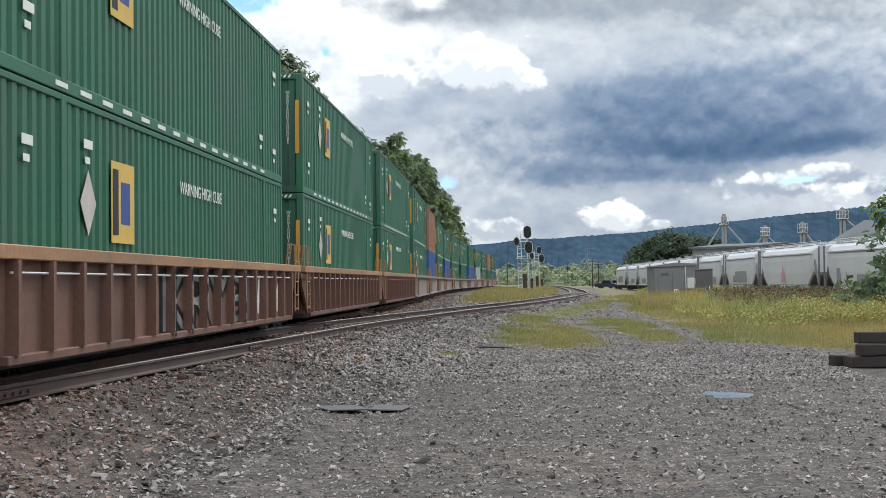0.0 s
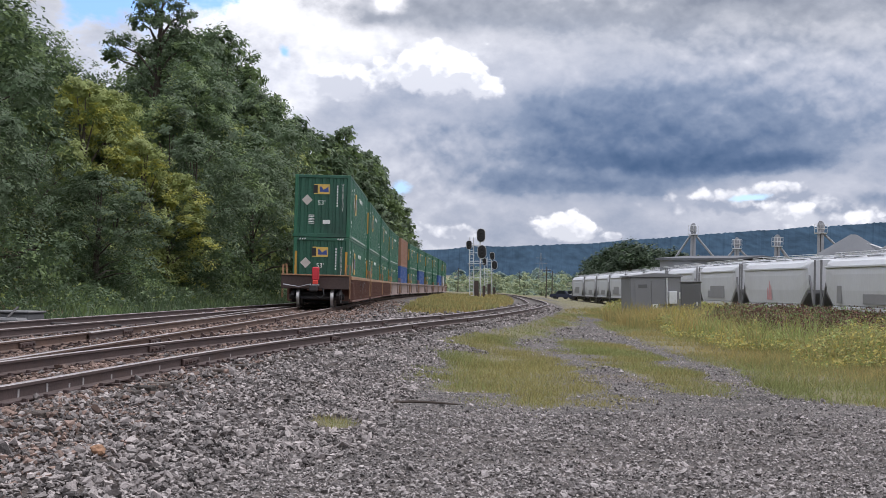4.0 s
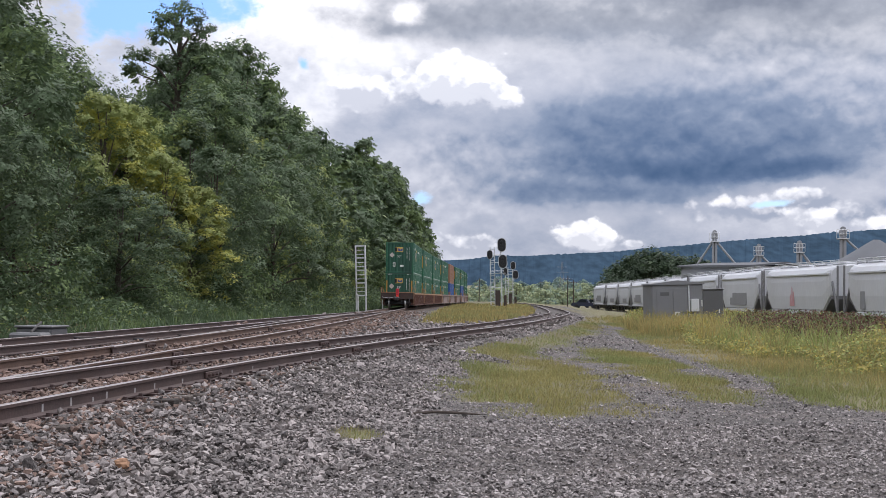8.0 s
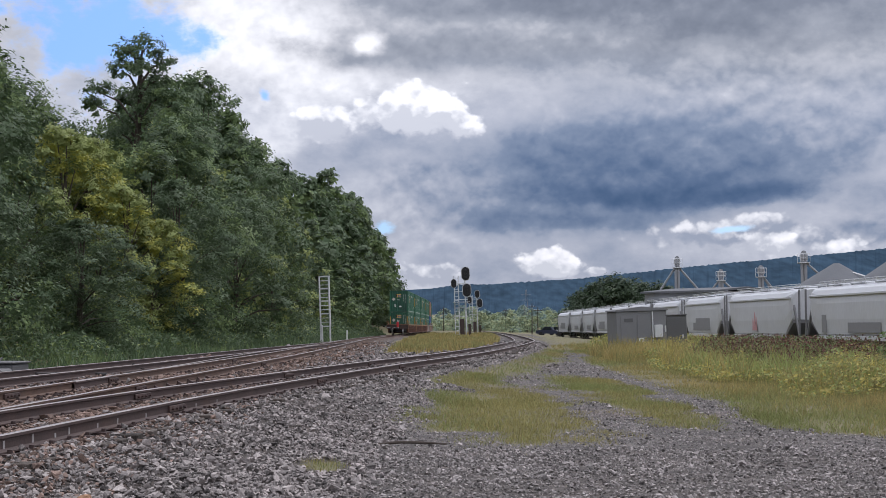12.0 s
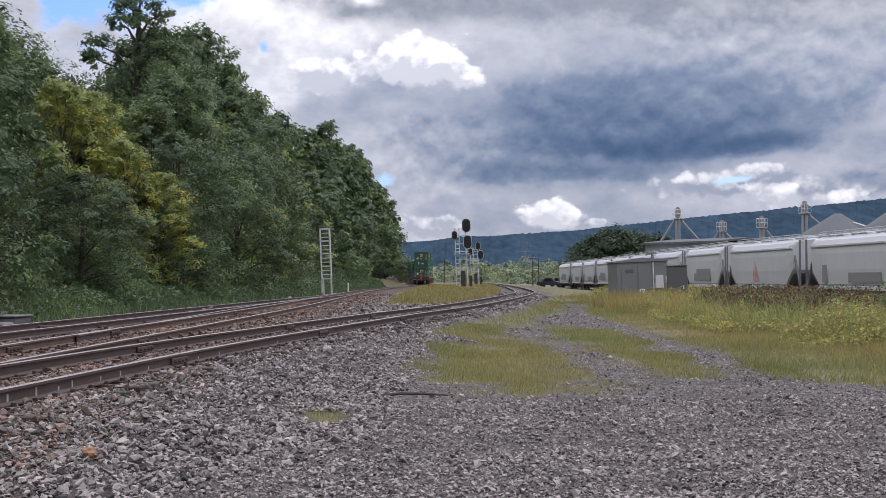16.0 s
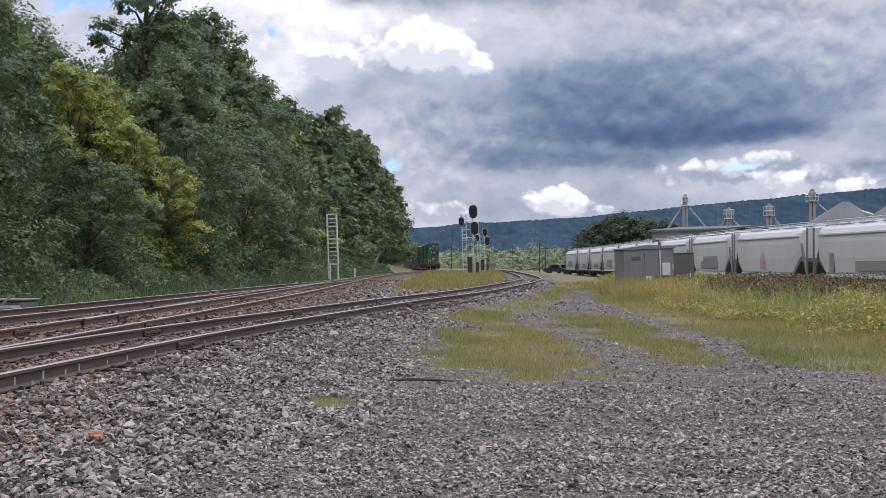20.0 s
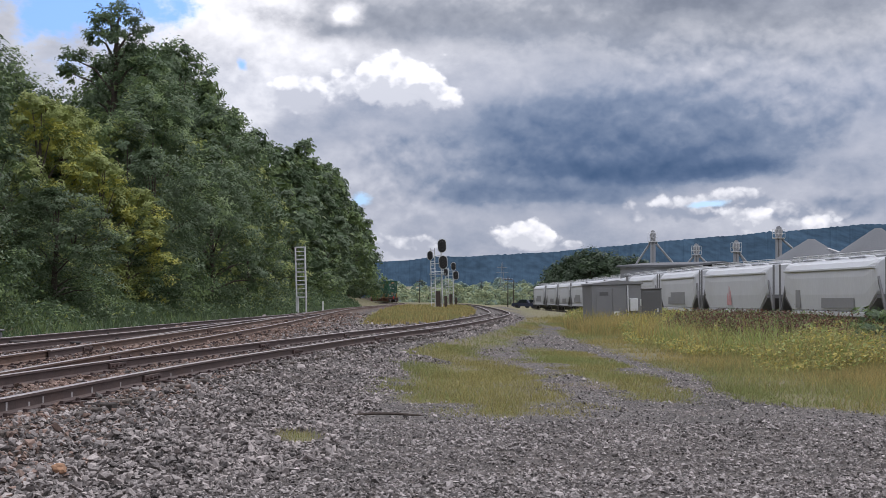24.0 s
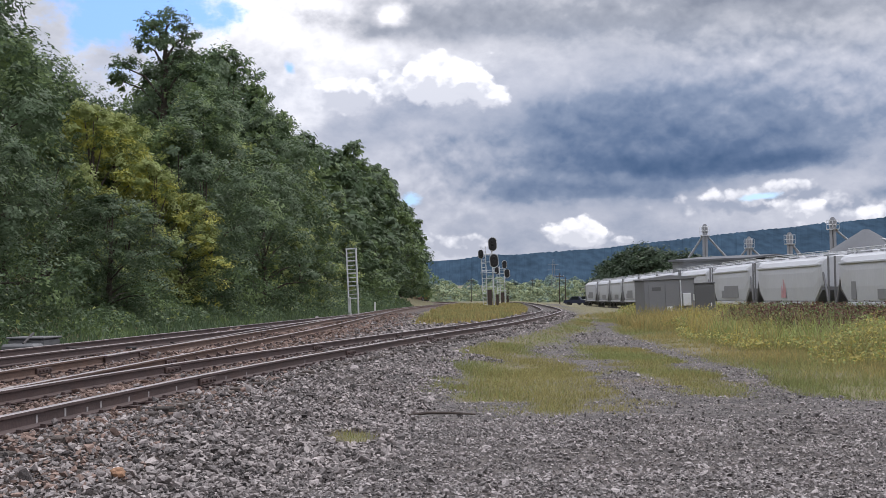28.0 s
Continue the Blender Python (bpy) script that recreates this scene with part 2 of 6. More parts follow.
M = {
    "stone": mat("ballast_stone", (0.222, 0.196, 0.186), 0.9, 0.68, 1.2, 60, 0.3, island=True),
    "lotstone": mat("lot_gravel", (0.235, 0.211, 0.202), 0.9, 0.64, 0.9, 60, 0.3, island=True),
    "stone_rust": mat("rust_stained_stone", (0.19, 0.13, 0.105), 0.9, 0.4, 1.2, 60, 0.3, island=True),
    "rail": mat("rusty_rail_web", (0.066, 0.042, 0.039), 0.75, 0.4, 2.0, 30, 0.2, dirt=(0.085, 0.045, 0.032), dirt_amount=0.5),
    "rail_rust": mat("brown_rust_rail", (0.10, 0.06, 0.045), 0.8, 0.4, 2.0, 30, 0.2, dirt=(0.15, 0.08, 0.05)),
    "railtop": mat("worn_railhead", (0.33, 0.29, 0.28), 0.38, 0.25, 2.0, 30, 0.05, metal=0.55),
    "chalk": mat("chalk_smear", (0.33, 0.31, 0.31), 0.9, 0.3, 6, 40, 0),
    "tie": mat("weathered_tie", (0.06, 0.048, 0.041), 0.95, 0.5, 2.0, 25, 0.5, objrand=0.9, stretch=(1, 6, 6)),
    "steel": mat("dark_steel", (0.035, 0.033, 0.034), 0.6, 0.4, 2, 25, 0.15, dirt=(0.08, 0.05, 0.04)),
    "wheel": mat("polished_wheel_tread", (0.4, 0.39, 0.38), 0.3, 0.2, 2, 25, 0.05, metal=0.8),
    "green": mat("container_green", (0.022, 0.125, 0.068), 0.5, 0.22, 0.5, 12, 0.05, dirt=(0.05, 0.10, 0.075), dirt_amount=0.5),
    "green_end": mat("container_green_sooty", (0.022, 0.10, 0.062), 0.55, 0.3, 0.7, 12, 0.05, dirt=(0.025, 0.045, 0.04), dirt_amount=0.7),
    "blue": mat("container_blue", (0.03, 0.09, 0.30), 0.5, 0.2, 0.5, 12, 0.05, dirt=(0.1, 0.12, 0.2)),
    "red": mat("container_red", (0.35, 0.07, 0.045), 0.55, 0.2, 0.5, 12, 0.05, dirt=(0.25, 0.12, 0.1)),
    "tan": mat("container_tan", (0.28, 0.14, 0.085), 0.6, 0.2, 0.5, 12, 0.05, dirt=(0.2, 0.15, 0.12)),
    "greycon": mat("container_grey", (0.42, 0.43, 0.43), 0.6, 0.2, 0.5, 12, 0.05, dirt=(0.3, 0.28, 0.25)),
    "carbrown": mat("well_car_brown", (0.15, 0.075, 0.055), 0.75, 0.35, 0.8, 15, 0.1, dirt=(0.07, 0.05, 0.045), dirt_amount=0.7),
    "cargrey": mat("well_car_grey_brown", (0.27, 0.20, 0.18), 0.75, 0.3, 0.8, 15, 0.1, dirt=(0.14, 0.1, 0.09), dirt_amount=0.6),
    "sootbrown": mat("sooty_brown_steel", (0.06, 0.04, 0.035), 0.75, 0.4, 1.2, 15, 0.1, dirt=(0.1, 0.06, 0.045)),
    "sill": mat("well_car_sill_tan", (0.34, 0.19, 0.10), 0.7, 0.3, 0.8, 15, 0.1, dirt=(0.16, 0.1, 0.07), dirt_amount=0.6),
    "white": mat("white_lettering", (0.72, 0.73, 0.7), 0.6, 0.1, 3, 30, 0),
    "yellow": mat("logo_yellow", (0.62, 0.42, 0.10), 0.6, 0.15, 3, 30, 0),
    "orange": mat("warning_orange", (0.5, 0.27, 0.04), 0.6, 0.15, 3, 30, 0),
    "black": mat("black_paint", (0.015, 0.015, 0.016), 0.6, 0.2, 3, 30, 0),
    "logoblue": mat("logo_blue", (0.04, 0.07, 0.25), 0.6, 0.15, 3, 30, 0),
    "redflag": mat("marker_red", (0.55, 0.03, 0.045), 0.6, 0.15, 3, 30, 0),
    "hopper": mat("hopper_pale_grey", (0.50, 0.51, 0.535), 0.65, 0.1, 0.35, 8, 0.05, dirt=(0.34, 0.33, 0.33), dirt_amount=0.4, stretch=(1, 1, 0.35)),
    "hopper_patch": mat("hopper_patch_grey", (0.22, 0.22, 0.23), 0.65, 0.1, 0.5, 8, 0.05),
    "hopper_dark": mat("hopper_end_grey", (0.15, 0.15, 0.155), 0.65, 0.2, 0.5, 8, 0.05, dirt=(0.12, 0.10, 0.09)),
    "pinkpaint": mat("pink_spray", (0.5, 0.27, 0.28), 0.7, 0.2, 3, 30, 0),
    "galv": mat("galvanised_steel", (0.62, 0.63, 0.64), 0.5, 0.2, 2, 25, 0.05, metal=0.2),
    "cabinet": mat("cabinet_grey", (0.19, 0.192, 0.2), 0.55, 0.12, 0.8, 20, 0.05, dirt=(0.12, 0.115, 0.105)),
    "cabinet_dark": mat("cabinet_dark_grey", (0.105, 0.105, 0.108), 0.55, 0.15, 0.8, 20, 0.05),
    "bark": mat("bark", (0.07, 0.055, 0.045), 0.95, 0.4, 3, 20, 0.6),
    "shed": mat("shed_metal", (0.27, 0.28, 0.30), 0.5, 0.15, 0.5, 8, 0.05, dirt=(0.3, 0.29, 0.28)),
    "shed_roof": mat("shed_roof_grey", (0.14, 0.145, 0.155), 0.95, 0.15, 0.5, 8, 0.05, spec=0.1),
    "pile": mat("brown_heap", (0.19, 0.13, 0.10), 0.95, 0.25, 0.3, 8, 0.3),
    "housewall": mat("house_white", (0.5, 0.49, 0.47), 0.8, 0.1, 1, 10, 0),
    "roofdark": mat("house_roof", (0.16, 0.15, 0.15), 0.9, 0.2, 1, 10, 0),
    "glass": mat("dark_glass", (0.02, 0.025, 0.03), 0.1, 0.1, 2, 10, 0),
    "carpaint": mat("car_dark_blue", (0.025, 0.03, 0.06), 0.3, 0.1, 2, 10, 0),
    "rustbrown": mat("rust_bin", (0.25, 0.10, 0.06), 0.8, 0.3, 1, 10, 0.1),
    "timber": mat("creosote_timber", (0.035, 0.028, 0.025), 0.9, 0.4, 2, 25, 0.4, stretch=(1, 6, 6)),
    "slab": mat("grey_rubber_mat", (0.085, 0.085, 0.088), 0.8, 0.2, 3, 30, 0.2),
    "puddle": mat("puddle_water", (0.2, 0.2, 0.2), 0.03, 0.05, 2, 10, 0, spec=1.0),
}
LEAF = {}
# the valley trees' three leaf colours are paled and blued to imitate haze
for key, col in {"leaf_deep": (0.09, 0.135, 0.068), "leaf_mid": (0.155, 0.215, 0.088), "leaf_light": (0.27, 0.315, 0.11), "leaf_gold": (0.40, 0.40, 0.095), "leaf_dusk": (0.108, 0.15, 0.085), "leaf_haze": (0.32, 0.39, 0.26), "leaf_haze_pale": (0.38, 0.42, 0.25), "leaf_haze_far": (0.22, 0.30, 0.28), "leaf_shade": (0.06, 0.088, 0.052)}.items():
    LEAF[key] = mat(key, col, 0.6, 0.1, 0.25, 3, 0, island=True, translucent=0.3, spec=0.22)
M["patch_dry"] = mat("sparse_dry_grass", (0.275, 0.245, 0.1), 0.85, 0.25, 0.3, 4, 0, island=True, translucent=0.3, spec=0.2)
M["patch_green"] = mat("sparse_green_grass", (0.215, 0.235, 0.09), 0.85, 0.25, 0.3, 4, 0, island=True, translucent=0.3, spec=0.2)
M["grass_dry"] = mat("dry_grass_blades", (0.33, 0.265, 0.11), 0.85, 0.25, 0.3, 4, 0, island=True, translucent=0.4, spec=0.2)
M["grass_green"] = mat("green_grass_blades", (0.25, 0.238, 0.1), 0.85, 0.25, 0.3, 4, 0, island=True, translucent=0.4, spec=0.2)
M["seed"] = mat("rust_red_seed_heads", (0.12, 0.058, 0.045), 0.9, 0.4, 0.3, 4, 0, island=True)
M["weed_yellow"] = mat("yellow_weed_flowers", (0.40, 0.34, 0.10), 0.8, 0.3, 0.3, 4, 0, island=True, translucent=0.3)


# ---- mesh helpers ----
class Geo:
    """Collects vertices and faces for one mesh."""

    def __init__(self):
        self.v, self.f, self.mi = [], [], []

    def add(self, verts, faces, slot=0):
        n = len(self.v)
        self.v += [tuple(p) for p in verts]
        self.f += [tuple(i + n for i in f) for f in faces]
        self.mi += [slot] * len(faces)
        return self

    def box(self, x0, x1, y0, y1, z0, z1, slot=0, bev=0.0):
        if bev <= 0:
            p = [(x, y, z) for z in (z0, z1) for y in (y0, y1) for x in (x0, x1)]
            return self.add(p, [(0, 2, 3, 1), (4, 5, 7, 6), (0, 1, 5, 4), (2, 6, 7, 3), (0, 4, 6, 2), (1, 3, 7, 5)], slot)
        b = min(bev, (x1 - x0) / 2.1, (y1 - y0) / 2.1, (z1 - z0) / 2.1)
        bm = bmesh.new()
        bmesh.ops.create_cube(bm, size=1)
        for q in bm.verts:
            q.co = Vector(((x0 + x1) / 2 + q.co.x * (x1 - x0), (y0 + y1) / 2 + q.co.y * (y1 - y0), (z0 + z1) / 2 + q.co.z * (z1 - z0)))
        bmesh.ops.bevel(bm, geom=bm.edges[:], offset=b, segments=1, affect="EDGES", profile=0.5)
        bm.verts.index_update()
        self.add([q.co[:] for q in bm.verts], [[q.index for q in f.verts] for f in bm.faces], slot)
        bm.free()
        return self

    def tube(self, pts, r, sides=8, slot=0, cap=True):
        """A round bar along points; r: one radius or one per point."""
        pts = [Vector(p) for p in pts]
        rs = r if isinstance(r, (list, tuple)) else [r] * len(pts)
        ring = []
        for i, p in enumerate(pts):
            d = (pts[min(i + 1, len(pts) - 1)] - pts[max(i - 1, 0)]).normalized()
            a = d.orthogonal().normalized() if abs(d.z) < 0.99 else Vector((1, 0, 0))
            if abs(d.z) < 0.99:
                a = d.cross(Vector((0, 0, 1))).normalized()
            b = d.cross(a)
            ring += [p + float(rs[i]) * (math.cos(2 * math.pi * k / sides) * a + math.sin(2 * math.pi * k / sides) * b) for k in range(sides)]
        fs = [(i * sides + k, i * sides + (k + 1) % sides, (i + 1) * sides + (k + 1) % sides, (i + 1) * sides + k) for i in range(len(pts) - 1) for k in range(sides)]
        if cap:
            fs += [tuple(range(sides))[::-1], tuple((len(pts) - 1) * sides + k for k in range(sides))]
        return self.add(ring, fs, slot)

    def prism(self, outline, axis, a, b, slot=0):
        """An outline of (u, v) pushed along an axis from a to b. x: (y, z); y: (x, z); z: (x, y)."""
        def at(u, v, w):
            return {"x": (w, u, v), "y": (u, w, v), "z": (u, v, w)}[axis]
        n = len(outline)
        p = [at(u, v, a) for u, v in outline] + [at(u, v, b) for u, v in outline]
        fs = [(i, (i + 1) % n, n + (i + 1) % n, n + i) for i in range(n)] + [tuple(range(n))[::-1], tuple(range(n, 2 * n))]
        return self.add(p, fs, slot)

    def quad(self, a, b, c, d, slot=0):
        return self.add([a, b, c, d], [(0, 1, 2, 3)], slot)

    def moved(self, m):
        self.v = [tuple(m @ Vector(p)) for p in self.v]
        return self

    def mesh(self, name, mats, smooth=False):
        me = bpy.data.meshes.new(name)
        me.from_pydata(self.v, [], self.f)
        for m in (mats if isinstance(mats, (list, tuple)) else [mats]):
            me.materials.append(m)
        if any(self.mi):
            me.polygons.foreach_set("material_index", self.mi)
        if smooth:
            me.polygons.foreach_set("use_smooth", [True] * len(self.f))
        me.update()
        bm = bmesh.new()
        bm.from_mesh(me)
        if len(self.f) < 30000:
            bmesh.ops.recalc_face_normals(bm, faces=bm.faces)
            bm.to_mesh(me)
        bm.free()
        return me


def part(name, geo, material, parent=None, label="", smooth=False, at=None):
    """One mesh object out of a Geo (or a ready mesh), under a thing or a part."""
    me = geo.mesh(name, material, smooth) if isinstance(geo, Geo) else geo
    ob = new(name, me)
    if parent is not None:
        ob.parent = parent
    if at is not None:
        ob.matrix_basis = at
    return tagged(ob, label) if label else ob


def thing(name, label, category, m=None, group="", kind=""):
    ob = tagged(new(name), label, category, group, kind)
    if m is not None:
        ob.matrix_basis = m
    return ob


def lettering(name, text, height, material, parent, m, label="", upright=False, fat=0.0):
    """Built-in font letters as a thin mesh; they stand in the local xz plane, facing -y."""
    cu = bpy.data.curves.new(name, "FONT")
    cu.body, cu.size, cu.extrude, cu.resolution_u = ("\n".join(text) if upright else text), height * 1.38, 0.002, 2
    cu.align_x, cu.offset = "CENTER", fat
    cu.space_line = 0.78
    tmp = new("tmp", cu)
    me = bpy.data.meshes.new_from_object(tmp.evaluated_get(bpy.context.evaluated_depsgraph_get()))
    bpy.data.objects.remove(tmp)
    me.materials.clear()
    me.materials.append(material)
    ob = new(name, me)
    ob.parent = parent
    ob.matrix_basis = m @ pose(0, 0, 0, 90, 0, 0)
    return tagged(ob, label) if label else ob


def smooth_line(knots):
    """A smooth x(y) through knots (y, x)."""
    ys, xs = np.array([k[0] for k in knots], float), np.array([k[1] for k in knots], float)
    sl = np.gradient(xs, ys)

    fine = np.arange(ys[0], ys[-1] + 0.25, 0.25)
    i = np.clip(np.searchsorted(ys, fine) - 1, 0, len(ys) - 2)
    h = ys[i + 1] - ys[i]
    u = (np.minimum(fine, ys[-1]) - ys[i]) / h
    table = ((2 * u**3 - 3 * u**2 + 1) * xs[i] + (u**3 - 2 * u**2 + u) * h * sl[i] + (3 * u**2 - 2 * u**3) * xs[i + 1] + (u**3 - u**2) * h * sl[i + 1]).tolist()
    lo, last = float(ys[0]), len(table) - 2

    def f(y):
        k = (y - lo) * 4.0
        if k <= 0:
            return table[0]
        j = int(k)
        if j > last:
            return table[-1]
        return table[j] + (k - j) * (table[j + 1] - table[j])
    return f


# ---- plan: the tracks as x over y ----
line_main = smooth_line([(-120, -7.6), (-40, -6.7), (0, -6.4), (25, -6.35), (50, -6.45), (85, -7.2), (124, -8.0), (169, -7.5), (215, -6.3), (265, -5.2), (318, -5.8), (370, -9.0), (440, -18), (520, -34), (620, -60), (760, -105), (950, -180)])
line_near = smooth_line([(-120, -12.5), (-60, -9.2), (-20, -7.2), (0, -5.9), (12, -5.0), (20, -4.35), (30, -3.05), (40, -1.6), (50, 0.1), (62, 1.7), (83, 4.1), (100, 5.6), (116, 6.3), (154, 7.4), (228, 8.6), (320, 8.0), (420, 3)])
line_second = smooth_line([(-60, -12.0), (0, -10.4), (30, -9.45), (48, -9.0), (68, -8.4), (85, -7.8), (110, -7.75)])
line_yard = smooth_line([(-40, 43), (0, 36), (40, 30), (70, 26.2), (85, 24.8), (100, 23.4), (122, 22.7), (180, 22.2), (222, 21.6), (300, 17), (380, 11)])


def ballast_height(x, y):
    """Height of the ground sheet."""
    s = x - line_near(y)
    l = line_second(y) if y < 110 else line_main(y)
    z = 0.44
    if s > 1.05:
        u = min((s - 1.05) / 2.9, 1)
        z = 0.44 * (1 - u) ** 1.35
    if y > 55 and s > 1.25:
        z = max(z, min((y - 55) / 60, 1) * 0.38)
    d = l - 1.4 - x
    if d > 0:
        z = 0.44 - 0.25 * min(d / 1.5, 1)
        if d > 3:
            z += 0.32 * min(d - 3, 14)
    return z


def valley_z(y):
    """The valley floor drops behind the yard and rises again towards the ridge."""
    return -3 * min(max((y - 500) / 300, 0), 1) + 0.022 * min(max(y - 800, 0), 1000)


def along(line, y, off=0.0):
    """A point and heading (degrees) beside a line at y."""
    e = 0.5
    dx = (line(y + e) - line(y - e)) / (2 * e)
    n = math.hypot(1, dx)
    return line(y) + off / n, y - off * dx / n, -math.degrees(math.atan(dx))


# ---- ground ----
def patch(x, y, cx, cy, rx, ry):
    n = noise.fractal(Vector((x * 0.35, y * 0.22, 3.1)), 1.0, 2.0, 3)
    return 1.25 - math.hypot((x - cx) / rx, (y - cy) / ry) + 0.45 * n + 0.3 * noise.noise(Vector((x * 1.5, y * 0.8, 8)))


def grassiness(x, y):
    """0 bare gravel, 1 grown over."""
    s = x - line_near(y)
    g = max(patch(x, y, -1.4, 15.3, 0.4, 0.8), patch(x, y, 0.9, 26, 1.9, 8.5), patch(x, y, 4.0, 25, 1.0, 4.5), patch(x, y, 3.9, 38, 1.3, 9))
    edge = 5.2 + 2.6 * max(0, (22 - y) / 12) + 0.045 * max(0, y - 45) + 0.8 * noise.noise(Vector((x * 0.2, y * 0.15, 7)))
    g = max(g, (x - edge) * 0.7)
    if y > 34 and s > 1.8:
        g = max(g, 0.45 * patch(x, y, line_near(y) + 2.6, y, 1.3, 12) + 0.15)
    if line_main(y) + 3.2 < x < line_near(y) - 2.0 and y > 58:
        g = max(g, min((y - 58) / 10, 1) * 0.9)
    if y < 110 and x < line_second(y) - 3.2 or y >= 110 and x < line_main(y) - 3.4:
        g = 1
    if y > 230:
        g = max(g, 0.8 if abs(x - line_near(y)) > 3 and abs(x - line_main(y)) > 3.2 else g)
    if -1.2 < s < 1.2 and y < 230 or abs(x - line_main(y)) < 2.4:
        g = 0
    return max(0.0, min(1.0, g))


YARD_Z = -0.3


def ground_z(x, y):
    z = ballast_height(x, y)
    edge = 14.5
    if x > edge and y > 10:
        u = min((x - edge) / 6, 1)
        z = z * (1 - u) + YARD_Z * u * u * (3 - 2 * u)
    return z


def sheet_z(x, y):
    return ground_z(x, y) + 0.035 * noise.noise(Vector((x * 0.5, y * 0.5, 0))) + 0.02 * noise.noise(Vector((x * 2.1, y * 2.1, 5)))


def make_ground():
    def axis(lo, hi, fine_lo, fine_hi, step, grow):
        a = list(np.arange(fine_lo, fine_hi, step))
        s, p = step, fine_lo
        left = []
        while p > lo:
            s *= grow
            p -= s
            left.append(max(p, lo))
        s, p = step, a[-1]
        right = []
        while p < hi:
            s *= grow
            p += s
            right.append(min(p, hi))
        return left[::-1] + a + right
    xs = axis(-2500, 2500, -14, 26, 0.3, 1.14)
    ys = axis(-400, 4500, -16, 70, 0.45, 1.07)
    verts, gr, gap_shade, rusts = [], [], [], []
    for y in ys:
        for x in xs:
            if abs(x) < 60 and y < 400:
                near = abs(x) < 26 and y < 70
                z = sheet_z(x, y) if near else ground_z(x, y) + 0.035 * noise.noise(Vector((x * 0.5, y * 0.5, 0)))
                g = grassiness(x, y)
            else:
                z = ground_z(max(-60, min(60, x)), min(y, 399))
                if y > 500:
                    u = min((y - 500) / 300, 1)
                    z = z * (1 - u) + valley_z(y)
                g = 1
            verts.append((x, y, z))
            gr.append(g)
            rusts.append(min(max(1.7 - abs(x - line_main(y)) / 1.6 + 0.9 * noise.noise(Vector((x * 0.5, y * 0.12, 17))), 0), 0.85) if y < 450 else 0.0)
            # painted darkening: full under near ballast, weaker on the lot and main line
            gap_shade.append(1.0 if y < 24 and x - line_near(y) < 3.2 + 0.8 * noise.noise(Vector((x * 0.4, y * 0.25, 2))) else 0.4 if y < 18 and x < 7 or abs(x - line_main(y)) < 4.5 else 0.0)
    nx = len(xs)
    faces = [(j * nx + i, j * nx + i + 1, (j + 1) * nx + i + 1, (j + 1) * nx + i) for j in range(len(ys) - 1) for i in range(nx - 1)]
    me = bpy.data.meshes.new("ground")
    me.from_pydata(verts, [], faces)
    me.attributes.new("grass", "FLOAT", "POINT").data.foreach_set("value", gr)
    me.attributes.new("gap_shade", "FLOAT", "POINT").data.foreach_set("value", gap_shade)
    me.attributes.new("rust", "FLOAT", "POINT").data.foreach_set("value", rusts)
    me.polygons.foreach_set("use_smooth", [True] * len(faces))
    me.materials.append(ground_material())
    return tagged(new("ground", me), "grey crushed-stone railway yard with worn grassy patches", "ground", kind="structure")


